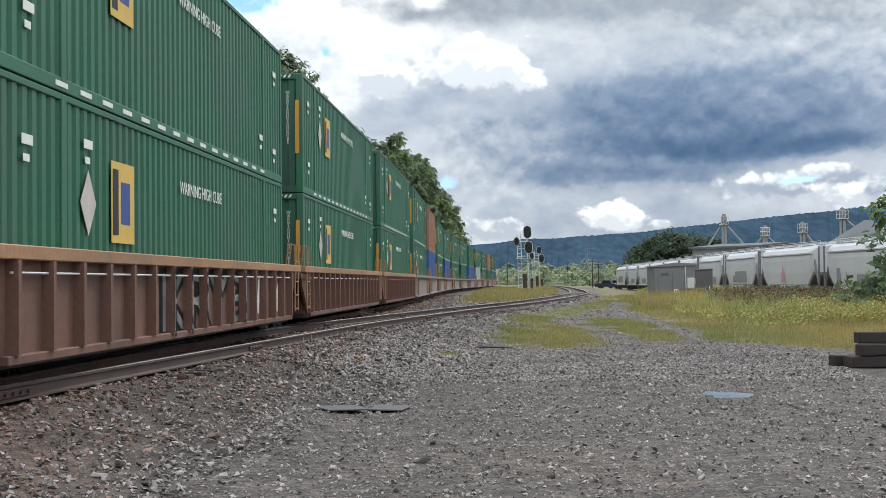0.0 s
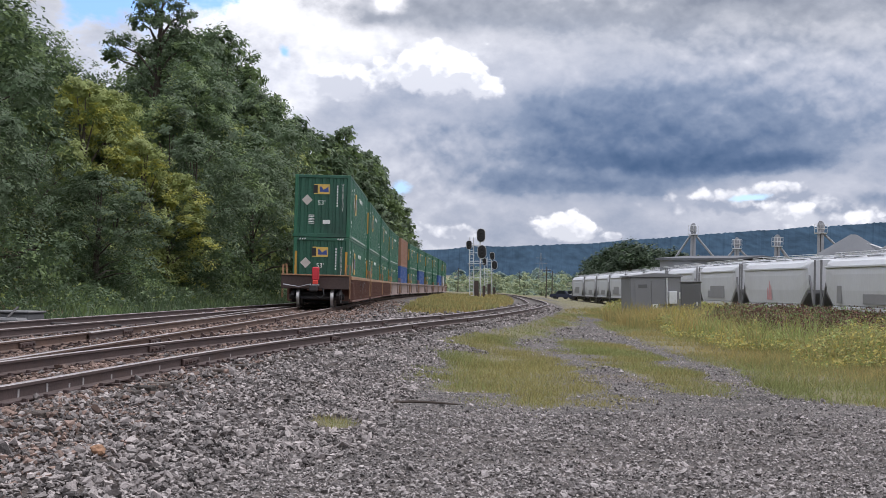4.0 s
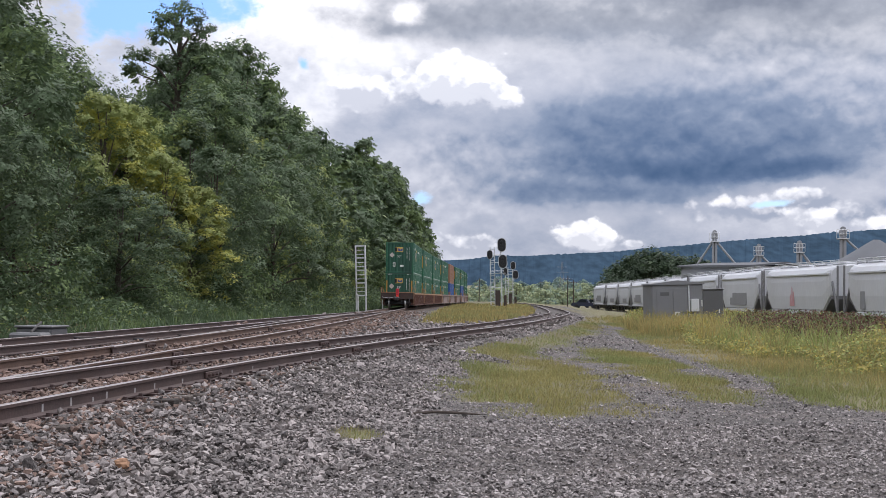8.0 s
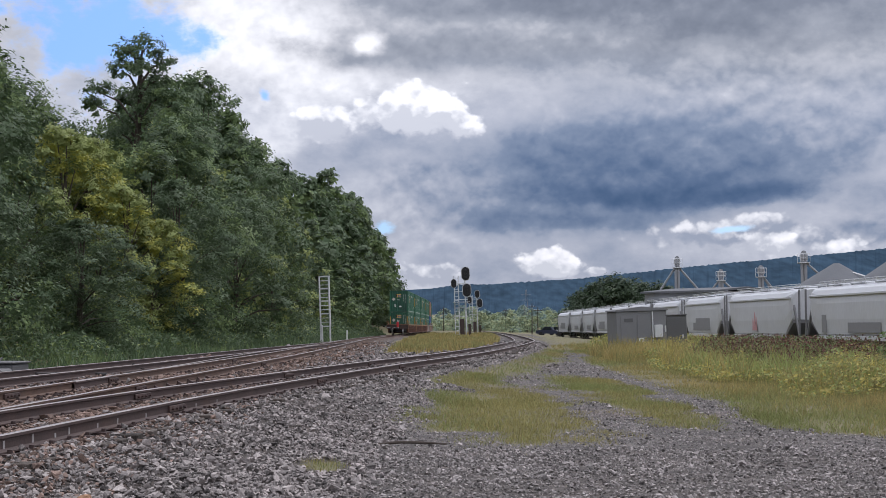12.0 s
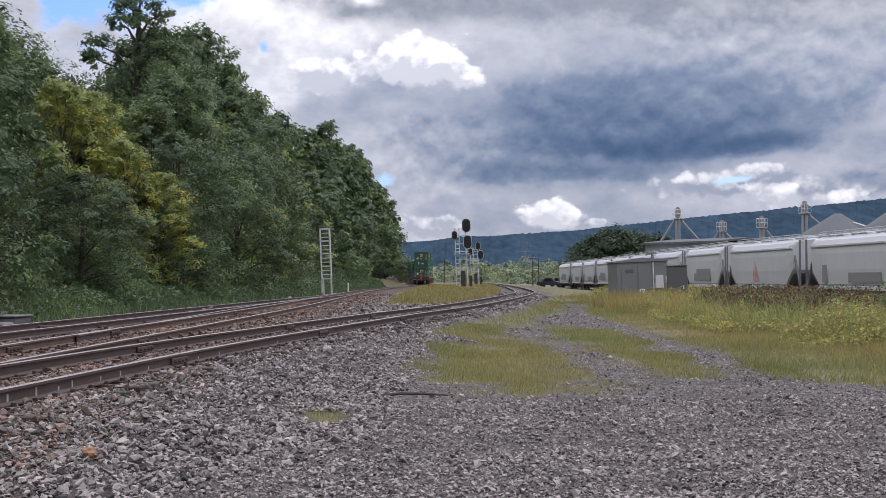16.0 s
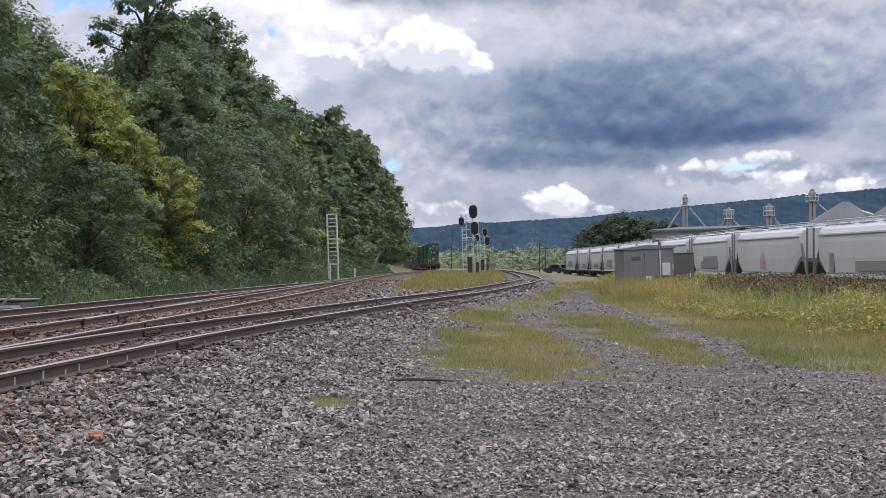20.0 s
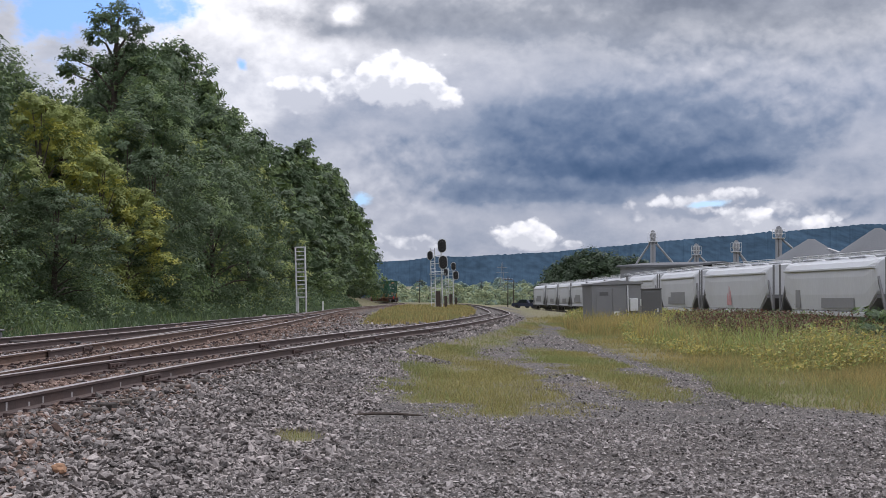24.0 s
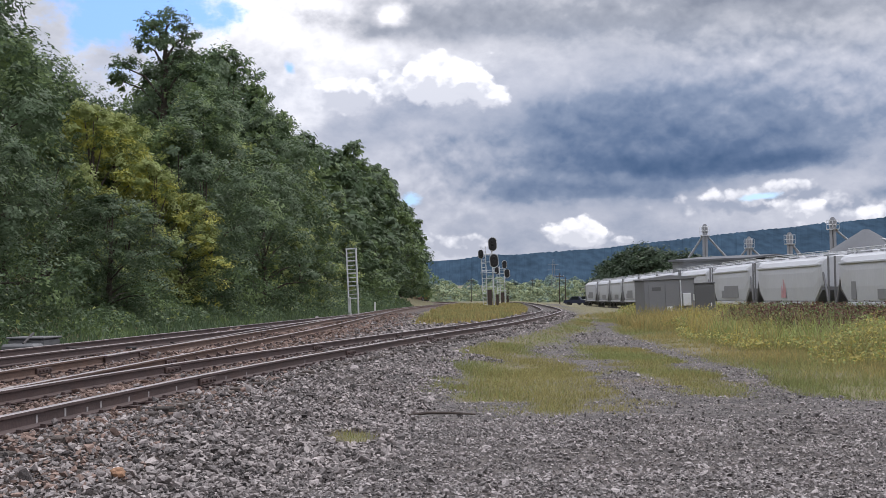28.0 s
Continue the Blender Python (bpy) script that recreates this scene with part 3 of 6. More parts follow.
def ground_material():
    m = bpy.data.materials.new("gravel_and_grass")
    m.use_nodes = True
    nt = m.node_tree
    b = nt.nodes["Principled BSDF"]
    geo = nt.nodes.new("ShaderNodeNewGeometry")

    def tex(kind, scale, **kw):
        n = nt.nodes.new(kind)
        nt.links.new(geo.outputs["Position"], n.inputs["Vector"])
        n.inputs["Scale"].default_value = scale
        for k, v in kw.items():
            n.inputs[k].default_value = v
        return n

    def ramp(src, stops):
        r = nt.nodes.new("ShaderNodeValToRGB")
        e = r.color_ramp.elements
        while len(e) < len(stops):
            e.new(0.5)
        for k, (p, c) in zip(e, stops):
            k.position, k.color = p, (*c, 1)
        nt.links.new(src, r.inputs[0])
        return r.outputs[0]

    def mix(f, a, c, blend="MIX"):
        x = nt.nodes.new("ShaderNodeMix")
        x.data_type, x.blend_type = "RGBA", blend
        for s, k in ((f, "Factor"), (a, "A"), (c, "B")):
            if isinstance(s, (int, float)):
                x.inputs[k].default_value = s
            elif isinstance(s, tuple):
                x.inputs[k].default_value = s
            else:
                nt.links.new(s, x.inputs[k])
        return x.outputs["Result"]
    stones = tex("ShaderNodeTexVoronoi", 30.0)
    cell = nt.nodes.new("ShaderNodeSeparateColor")
    nt.links.new(stones.outputs["Color"], cell.inputs[0])
    grey = ramp(cell.outputs[0], [(0.0, (0.10, 0.088, 0.082)), (0.5, (0.165, 0.146, 0.136)), (1.0, (0.27, 0.24, 0.225))])
    # cells darken towards their borders: shade between stones painted into the colour
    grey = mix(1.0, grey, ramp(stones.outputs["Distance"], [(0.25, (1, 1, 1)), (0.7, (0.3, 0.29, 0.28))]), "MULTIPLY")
    broad = tex("ShaderNodeTexNoise", 0.35, Detail=6)
    grey = mix(0.8, grey, ramp(broad.outputs[0], [(0.3, (0.55, 0.53, 0.52)), (0.5, (0.85, 0.84, 0.85)), (0.7, (1.0, 0.98, 0.96))]), "MULTIPLY")
    brown = tex("ShaderNodeTexNoise", 0.22, Detail=5)
    grey = mix(ramp(brown.outputs[0], [(0.55, (0, 0, 0)), (0.75, (0.5, 0.5, 0.5))]), grey, (0.16, 0.11, 0.085, 1))
    # ground colour darkened under the loose stone, painting the shade in its gaps
    fa = nt.nodes.new("ShaderNodeAttribute")
    fa.attribute_name = "gap_shade"
    grey = mix(fa.outputs["Fac"], grey, (0.06, 0.046, 0.039, 1))
    ra = nt.nodes.new("ShaderNodeAttribute")
    ra.attribute_name = "rust"
    grey = mix(ra.outputs["Fac"], grey, (0.105, 0.068, 0.052, 1))
    # light and dark of lumps and hollows, painted to show far down the line
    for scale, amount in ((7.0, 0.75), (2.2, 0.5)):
        lump_tone = tex("ShaderNodeTexNoise", scale, Detail=5)
        grey = mix(amount, grey, ramp(lump_tone.outputs[0], [(0.34, (0.35, 0.34, 0.34)), (0.5, (0.9, 0.9, 0.9)), (0.66, (1.5, 1.48, 1.46))]), "MULTIPLY")
    gn, gf = tex("ShaderNodeTexNoise", 0.5, Detail=6), tex("ShaderNodeTexNoise", 9.0, Detail=6)
    green = ramp(gn.outputs[0], [(0.3, (0.11, 0.112, 0.048)), (0.5, (0.145, 0.13, 0.06)), (0.7, (0.175, 0.145, 0.075))])
    green = mix(0.6, green, ramp(gf.outputs[0], [(0.3, (0.6, 0.6, 0.6)), (0.65, (1, 1, 1))]), "MULTIPLY")
    at = nt.nodes.new("ShaderNodeAttribute")
    at.attribute_name = "grass"
    s = nt.nodes.new("ShaderNodeMath")
    s.operation = "ADD"
    nt.links.new(at.outputs["Fac"], s.inputs[0])
    hf = nt.nodes.new("ShaderNodeMath")
    hf.operation = "MULTIPLY_ADD"
    nt.links.new(gf.outputs[0], hf.inputs[0])
    hf.inputs[1].default_value, hf.inputs[2].default_value = 0.7, -0.35
    nt.links.new(hf.outputs[0], s.inputs[1])
    fac = ramp(s.outputs[0], [(0.40, (0, 0, 0)), (0.78, (1, 1, 1))])
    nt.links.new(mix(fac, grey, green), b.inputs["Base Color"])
    b.inputs["Roughness"].default_value = 0.9
    bp = nt.nodes.new("ShaderNodeBump")
    bp.inputs["Strength"].default_value, bp.inputs["Distance"].default_value = 0.8, 0.03
    nt.links.new(stones.outputs["Distance"], bp.inputs["Height"])
    bp.invert = True
    nt.links.new(bp.outputs[0], b.inputs["Normal"])
    return m


make_ground()

# distant wooded ridge; the blue of distance haze is mixed into its colour
ridge_mat = mat("haze_blue_woods", (0.034, 0.058, 0.086), 1.0, 0.55, 0.010, 0.07, 0, spec=0.0, stretch=(1, 0.14, 1))


def make_ridge():
    def crest(az):
        pts = [(-60, 2.0), (-12, 1.2), (-1.6, 1.6), (0, 1.78), (4.6, 2.0), (7.8, 2.3), (12, 2.7), (18.3, 3.2), (24, 3.4), (60, 3.0)]
        return float(np.interp(az, [p[0] for p in pts], [p[1] for p in pts]))
    verts, faces, rows = [], [], 14
    az = list(np.arange(-60, -12, 1.0)) + list(np.arange(-12, 30, 0.06)) + list(np.arange(30, 60, 1.0))
    for a in az:
        top = crest(a) + 0.05 * noise.noise(Vector((a * 0.8, 0, 0))) + 0.035 * noise.noise(Vector((a * 6, 1, 0))) + 0.05 * abs(noise.noise(Vector((a * 13, 2, 0))))
        for j in range(rows):
            u = j / (rows - 1)
            d = 1900 + 900 * u
            h = (2800 * math.tan(radians(top)) + 13.6) * (u ** 1.2)
            h += 10 * noise.fractal(Vector((a * 0.9, u * 3, 4)), 1, 2, 4) * (1 - abs(2 * u - 1))
            verts.append((d * math.sin(radians(a)), d * math.cos(radians(a)), -12 + h))
    for i in range(len(az) - 1):
        for j in range(rows - 1):
            faces.append((i * rows + j, (i + 1) * rows + j, (i + 1) * rows + j + 1, i * rows + j + 1))
    me = bpy.data.meshes.new("ridge")
    me.from_pydata(verts, [], faces)
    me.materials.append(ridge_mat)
    tagged(new("backdrop_ridge", me), "long wooded ridge across the valley, coloured hazy blue-green", "hill", kind="structure")


make_ridge()

# ---- tracks ----
RAIL_PROFILE = [(-0.075, -0.17), (0.075, -0.17), (0.075, -0.155), (0.012, -0.135), (0.012, -0.045), (0.036, -0.035), (0.036, -0.006), (0.026, 0.0), (-0.026, 0.0), (-0.036, -0.006), (-0.036, -0.035), (-0.012, -0.045), (-0.012, -0.135), (-0.075, -0.155)]


def rail_geo(line, off, y0, y1, z, step=1.5):
    g = Geo()
    n = len(RAIL_PROFILE)
    ys = np.linspace(y0, y1, max(2, int((y1 - y0) / step) + 1))
    verts = []
    for y in ys:
        x, yy, h = along(line, y, off)
        c, s = math.cos(radians(h)), math.sin(radians(h))
        verts += [(x + u * c, yy + u * s, z + v) for u, v in RAIL_PROFILE]
    faces, slots = [], []
    for i in range(len(ys) - 1):
        for k in range(n):
            faces.append((i * n + k, i * n + (k + 1) % n, (i + 1) * n + (k + 1) % n, (i + 1) * n + k))
            slots.append(1 if k in (6, 7, 8) else 0)
    faces += [tuple(range(n))[::-1], tuple(range((len(ys) - 1) * n, len(ys) * n))]
    g.v, g.f, g.mi = verts, faces, slots + [0, 0]
    return g


TIE = Geo().box(-1.28, 1.28, -0.115, 0.115, -0.17, 0, bev=0.012).mesh("tie", M["tie"])
PLATE = Geo().box(-0.17, 0.17, -0.09, 0.09, -0.005, 0.02).box(-0.125, -0.08, -0.06, -0.02, 0.02, 0.055).box(0.08, 0.125, 0.02, 0.06, 0.02, 0.055).mesh("tie_plate", M["rail"])


def make_track(name, line, y0, y1, z, label, rails=("rail", "rail"), ties=(0, 60), offs=(-0.752, 0.752), plates=(0, 0)):
    t = thing(name, label, "track", kind="structure")
    for off, rm in zip(offs, rails):
        part("rail", rail_geo(line, off, y0, y1, z), [M[rm], M["railtop"]], t)
    y = ties[0]
    while y < ties[1]:
        x, yy, h = along(line, y)
        part("tie", TIE, None, t, at=pose(x, yy, z - 0.2 + random.uniform(-0.02, 0.01), 0, random.uniform(-0.6, 0.6), h + random.uniform(-1.5, 1.5)))
        if plates[0] < y < plates[1]:
            for off in offs:
                px, py, ph = along(line, y, off)
                part("tie_plate", PLATE, None, t, at=pose(px, py, z - 0.192, 0, 0, ph))
        y += 0.53 + random.uniform(-0.03, 0.03)
    return t


def joint_bar(track, line, off, y, z, side):
    x, yy, h = along(line, y, off)
    g = Geo().box(side * 0.014 if side > 0 else -0.05, 0.05 if side > 0 else -0.014, -0.36, 0.36, -0.135, -0.05, bev=0.006)
    for k in (-0.27, -0.09, 0.09, 0.27):
        g.tube([(side * 0.05, k, -0.092), (side * 0.085, k, -0.092)], 0.022, 6)
    part("joint_bar", g, M["rail"], track, at=pose(x, yy, z, 0, 0, h))


near_track = make_track("near_track", line_near, -60, 330, RAIL_Z, "rusty jointed siding track curving over grey ballast", ties=(4, 75), plates=(9, 40))
for k, y in enumerate((-9.6, -0.3, 9.0, 18.3, 27.5, 36.8, 46.1, 55.4)):
    joint_bar(near_track, line_near, 0.752, y, RAIL_Z, 1)
    joint_bar(near_track, line_near, -0.752, y + 3.0, RAIL_Z, 1)
for y, hgt in ((12.6, 0.08), (13.3, 0.09), (13.9, 0.05), (14.3, 0.08), (15.2, 0.06), (15.9, 0.07), (17.0, 0.06), (19.3, 0.05), (20.4, 0.05), (24.0, 0.05)):
    x, yy, hd = along(line_near, y, 0.752)
    part("paint_mark", Geo().box(0.013, 0.016, -0.022, 0.022, -0.14, -0.14 + hgt), M["chalk"], near_track, "pale chalk smear on the rail web", at=pose(x, yy, RAIL_Z, 0, 0, hd))
main_track = make_track("main_track", line_main, -90, 700, RAIL_Z, "main line track with brown rails and worn bright railheads", rails=("rail_rust", "rail_rust"), ties=(10, 80), plates=(16, 48))
second_track = make_track("second_track", line_second, -40, 108, RAIL_Z, "second track joining the main line at a turnout", rails=("rail", "rail"), ties=(20, 60))
# turnout: point rail, closure rail and braces between the main and second tracks
line_point = smooth_line([(24, -7.02), (34, -7.25), (48, -7.75), (62, -8.0), (80, -7.9)])
part("point_rail", rail_geo(line_point, 0.0, 25, 78, RAIL_Z - 0.006), [M["rail"], M["railtop"]], main_track, "planed steel point rail of the turnout")
for k in range(7):
    y = 24 + k * 1.06
    x, yy, hd = along(line_main, y, 0.752)
    part("rail_brace", Geo().prism([(0.03, -0.17), (0.2, -0.17), (0.05, -0.08)], "y", -0.04, 0.04), M["rail"], main_track, at=pose(x, yy, RAIL_Z, 0, 0, hd))
for y in (17.5, 24.0, 40.0):
    joint_bar(main_track, line_main, 0.752, y, RAIL_Z, 1)
    joint_bar(main_track, line_main, -0.752, y + 4, RAIL_Z, 1)
yard_track = make_track("yard_track", line_yard, 20, 330, YARD_Z + 0.2, "siding track under the parked hoppers", ties=(140, 190))


# ---- train ----
CON_H, CON_W = 2.896, 2.59
WELL_FLOOR = 0.30


def corrugated(length, height, pitch=0.28, depth=0.036):
    """A ridged wall in the yz plane, centred on y, outer ridges at x = 0."""
    prof, y = [], -length / 2
    n = int(length / pitch)
    p = length / n
    for i in range(n):
        prof += [(-depth, y), (-depth, y + p * 0.28), (0, y + p * 0.42), (0, y + p * 0.86)]
        y += p
    prof.append((-depth, length / 2))
    g = Geo()
    vs = [(x, yy, 0) for x, yy in prof] + [(x, yy, height) for x, yy in prof]
    k = len(prof)
    return g.add(vs, [(i, i + 1, k + i + 1, k + i) for i in range(k - 1)])


def make_container(length, key, logo, label, posts=True, stripes=True):
    """Origin at the middle of the floor; y along the train, rear end at -y."""
    c = thing("shipping_container", label, "container", group="containers on the train")
    h, w, L = CON_H, CON_W / 2, length / 2
    body = M[key]
    for s in (1, -1):
        wall = corrugated(length - 0.3, h - 0.22)
        part("side_wall", wall.moved(pose(s * (w - 0.02), 0, 0.16) @ (Matrix.Identity(4) if s > 0 else pose(0, 0, 0, 0, 0, 180))), body, c)
        part("bottom_rail", Geo().box(s * w - 0.06, s * w + (0.0 if s > 0 else 0.06), -L + 0.1, L - 0.1, 0, 0.16, bev=0.01), body, c)
        part("top_rail", Geo().box(s * w - (0.07 if s > 0 else 0), s * w + (0 if s > 0 else 0.07), -L + 0.1, L - 0.1, h - 0.08, h, bev=0.01), body, c)
        for e in (1, -1):
            part("corner_post", Geo().box(min(s * w, s * (w - 0.16)), max(s * w, s * (w - 0.16)), min(e * L, e * (L - 0.14)), max(e * L, e * (L - 0.14)), 0, h, bev=0.012), body, c)
            if posts:
                py = e * (6.096 - 0.08)
                part("lift_post", Geo().box(min(s * (w + 0.004), s * (w - 0.1)), max(s * (w + 0.004), s * (w - 0.1)), py - 0.09, py + 0.09, 0, h - 0.01, bev=0.01), body, c)
    part("roof", Geo().box(-w + 0.05, w - 0.05, -L + 0.1, L - 0.1, h - 0.05, h - 0.015), body, c)
    part("floor", Geo().box(-w + 0.06, w - 0.06, -L + 0.1, L - 0.1, 0.06, 0.14), M["steel"], c)
    endmat = M["green_end"] if key == "green" else body
    for e in (1, -1):
        g = corrugated(2 * w - 0.3, h - 0.26, 0.29, 0.04).moved(pose(0, e * (L - 0.05), 0.15, 0, 0, 90 * e))
        part("end_wall", g, endmat, c)
        part("end_sill", Geo().box(-w + 0.15, w - 0.15, e * (L - 0.07) - 0.06, e * (L - 0.07) + 0.06, 0.0, 0.17, bev=0.01), endmat, c)
        part("end_header", Geo().box(-w + 0.15, w - 0.15, e * (L - 0.07) - 0.06, e * (L - 0.07) + 0.06, h - 0.14, h - 0.005, bev=0.01), endmat, c)
        if logo:
            f = e * (L + 0.004)
            turn = 0 if e < 0 else 180
            for sx in ((-1, 1) if stripes else ()):
                part("warning_stripe", Geo().box(sx * (w - 0.13) - 0.05, sx * (w - 0.13) + 0.05, min(f, f + e * 0.006), max(f, f + e * 0.006), 0.95, h - 0.65), M["orange"], c)
                for q in range(3):
                    x0 = sx * (w - 0.42) + (q - 1) * 0.11
                    part("hazard_bar", Geo().add([(x0 - 0.05, f, h - 0.1), (x0, f, h - 0.1), (x0 + 0.05, f, h - 0.03), (x0, f, h - 0.03)], [(0, 1, 2, 3)]), M["white"], c)
            sgn = 1 if e < 0 else -1
            f = e * (L - 0.044)
            lx = -sgn * 0.05
            part("logo_panel", Geo().box(lx - 0.36, lx + 0.36, f - 0.004, f + 0.004, 2.0, 2.46), M["yellow"], c)
            part("logo_mark", Geo().box(lx - sgn * 0.29 - 0.1, lx - sgn * 0.29 + 0.1, f - 0.007, f + 0.007, 2.04, 2.42), M["black"], c)
            part("logo_mark", Geo().add([(lx - 0.1, f + e * 0.008, 2.1), (lx + 0.32, f + e * 0.008, 2.1), (lx + 0.30, f + e * 0.008, 2.35), (lx + 0.08, f + e * 0.008, 2.2), (lx - 0.02, f + e * 0.008, 2.35), (lx - 0.1, f + e * 0.008, 2.35)], [(0, 1, 2, 3, 4, 5)]), M["logoblue"], c)
            dx = -sgn * 0.72
            part("placard_holder", Geo().add([(dx - 0.25, f, 1.72), (dx, f, 1.47), (dx + 0.25, f, 1.72), (dx, f, 1.97)], [(0, 1, 2, 3)]), M["placard"], c)
            lettering("size_mark", "53'", 0.22, M["white"], c, pose(lx, f + e * 0.004, 1.5, 0, 0, turn))
            for q in range(6):
                part("data_line", Geo().box(-sgn * 0.5 - 0.13, -sgn * 0.5 + 0.13, f - 0.003, f + 0.003, 0.62 + q * 0.075, 0.655 + q * 0.075), M["white"], c)
            part("weight_panel", Geo().box(sgn * 0.2 - 0.17, sgn * 0.2 + 0.17, f - 0.004, f + 0.004, 0.62, 0.8), M["white"], c)
            for q in range(8):
                part("number_bar", Geo().box(sgn * 0.68 - 0.03, sgn * 0.68 + 0.03, f - 0.003, f + 0.003, 2.33 - q * 0.13, 2.41 - q * 0.13), M["white"], c)
            lettering("height_warning", "WARNINGHIGHCUBE", 0.08, M["white"], c, pose(sgn * 0.93, f + e * 0.004, 2.4, 0, 0, turn), upright=True)
    if logo:
        for s in (1, -1):
            f = s * (w + 0.006)
            for yy in ((-L + 4.3) * s,):
                part("logo_panel", Geo().box(f - 0.004, f + 0.004, yy - 0.5, yy + 0.5, 1.25, 2.3), M["yellow"], c)
                part("logo_mark", Geo().box(f - 0.007, f + 0.007, yy - s * 0.33 - 0.12, yy - s * 0.33 + 0.12, 1.35, 2.2), M["black"], c)
                part("logo_mark", Geo().box(f - 0.007, f + 0.007, yy + s * 0.1 - 0.2, yy + s * 0.1 + 0.2, 1.5, 2.05), M["logoblue"], c)
                part("placard_holder", Geo().add([(f, yy - s * 1.4 - 0.3, 1.7), (f, yy - s * 1.4, 1.3), (f, yy - s * 1.4 + 0.3, 1.7), (f, yy - s * 1.4, 2.1)], [(0, 1, 2, 3)]), M["placard"], c)
            lettering("height_warning", "WARNING HIGH CUBE", 0.2, M["white"], c, pose(f + s * 0.004, s * 0.6, 2.1, 0, 0, 90 * s))
            for yy, zz in ((-L + 0.9, 2.2), (-L + 0.95, 0.7), (L - 0.9, 2.2), (L - 0.95, 0.55), (-L + 2.9, 2.35), (L - 2.4, 0.7)):
                part("number_bar", Geo().box(f - 0.003, f + 0.003, yy - 0.16, yy + 0.16, zz, zz + 0.11), M["white"], c)
                part("number_bar", Geo().box(f - 0.003, f + 0.003, yy - 0.12, yy + 0.06, zz - 0.18, zz - 0.1), M["white"], c)
            q = -6.3
            g = Geo()
            while q < 6.3:
                g.box(f - 0.01, f + 0.004, q, q + 0.4, 0.05, 0.11)
                q += 0.85
            tagged(part("reflector_strip", g, M["white"], c), kind="stuff")
    return c


M["placard"] = mat("grey_placard", (0.5, 0.46, 0.42), 0.6, 0.2, 3, 30, 0)



def wheel_mesh():
    """One wheel with its tread bright; axle along x."""
    prof = [(0.0, 0.02), (0.0, 0.45), (0.012, 0.475), (0.03, 0.475), (0.038, 0.425), (0.14, 0.415), (0.14, 0.35), (0.09, 0.31), (0.085, 0.14), (0.12, 0.12), (0.12, 0.02)]
    g, n, m = Geo(), 30, len(prof)
    for k in range(n):
        a = 2 * math.pi * k / n
        g.v += [(u, r * math.cos(a), r * math.sin(a)) for u, r in prof]
    for k in range(n):
        for j in range(m - 1):
            g.f.append((k * m + j, k * m + j + 1, ((k + 1) % n) * m + j + 1, ((k + 1) % n) * m + j))
            g.mi.append(1 if j in (1, 2, 3, 4) else 0)
    return g.mesh("wheel", [M["steel"], M["wheel"]])


WHEEL = wheel_mesh()
SIDE_FRAME = Geo().prism([(-1.25, 0.52), (-1.05, 0.68), (-0.45, 0.72), (-0.3, 0.82), (0.3, 0.82), (0.45, 0.72), (1.05, 0.68), (1.25, 0.52), (1.05, 0.36), (0.75, 0.42), (0.4, 0.2), (-0.4, 0.2), (-0.75, 0.42), (-1.05, 0.36)], "x", -0.07, 0.07).mesh("side_frame", M["steel"])
AXLE = Geo().tube([(-0.95, 0, 0), (0.95, 0, 0)], 0.08, 10).mesh("axle", M["steel"])
BEARING = Geo().tube([(-0.1, 0, 0), (0.1, 0, 0)], 0.13, 12).mesh("bearing", M["steel"])
BOLSTER = Geo().box(-1.0, 1.0, -0.2, 0.2, 0.42, 0.7, bev=0.03).mesh("bolster", M["steel"])


def add_truck(owner, y, z=0.0):
    t = new("truck")
    t.parent, t.matrix_basis = owner, pose(0, y, z)
    for s in (-1, 1):
        part("side_frame", SIDE_FRAME, None, t, at=pose(s * 1.0, 0, 0))
        for a in (-0.88, 0.88):
            part("wheel", WHEEL, None, t, at=pose(s * 0.68, a, 0.415, 0, 0, 0 if s > 0 else 180))
            part("bearing", BEARING, None, t, at=pose(s * 1.06, a, 0.46))
    for a in (-0.88, 0.88):
        part("axle", AXLE, None, t, at=pose(0, a, 0.415))
    part("bolster", BOLSTER, None, t)


def sprayed_letters(car, name, material, fat, panel_x, rib_x, rib_ys, label):
    """Paint on a ribbed side: the letters lie on the panels, and strips of them on the ribs' faces."""
    flat = lettering(name, "KRYB", 0.92, material, car, pose(0, 0, 0), label, fat=fat)
    turn = pose(0, 0.5, 0.34, 0, 0, 90) @ pose(0, 0, 0, 90, 0, 0) @ Matrix.Diagonal((1.9, 0.95, 0, 1))
    flat.data.transform(turn)
    whole = bmesh.new()
    for x, strips in ((panel_x, [None]), (rib_x, rib_ys)):
        for y in strips:
            bm = bmesh.new()
            bm.from_mesh(flat.data)
            if y is not None:
                for edge, way in ((y - 0.045, -1), (y + 0.045, 1)):
                    bmesh.ops.bisect_plane(bm, geom=bm.verts[:] + bm.edges[:] + bm.faces[:], plane_co=(0, edge, 0), plane_no=(0, way, 0), clear_outer=True)
            for v in bm.verts:
                v.co.x = x
            piece = bpy.data.meshes.new("piece")
            bm.to_mesh(piece)
            bm.free()
            whole.from_mesh(piece)
            bpy.data.meshes.remove(piece)
    whole.to_mesh(flat.data)
    whole.free()
    flat.matrix_basis = Matrix.Identity(4)


CAR_PITCH = 19.05


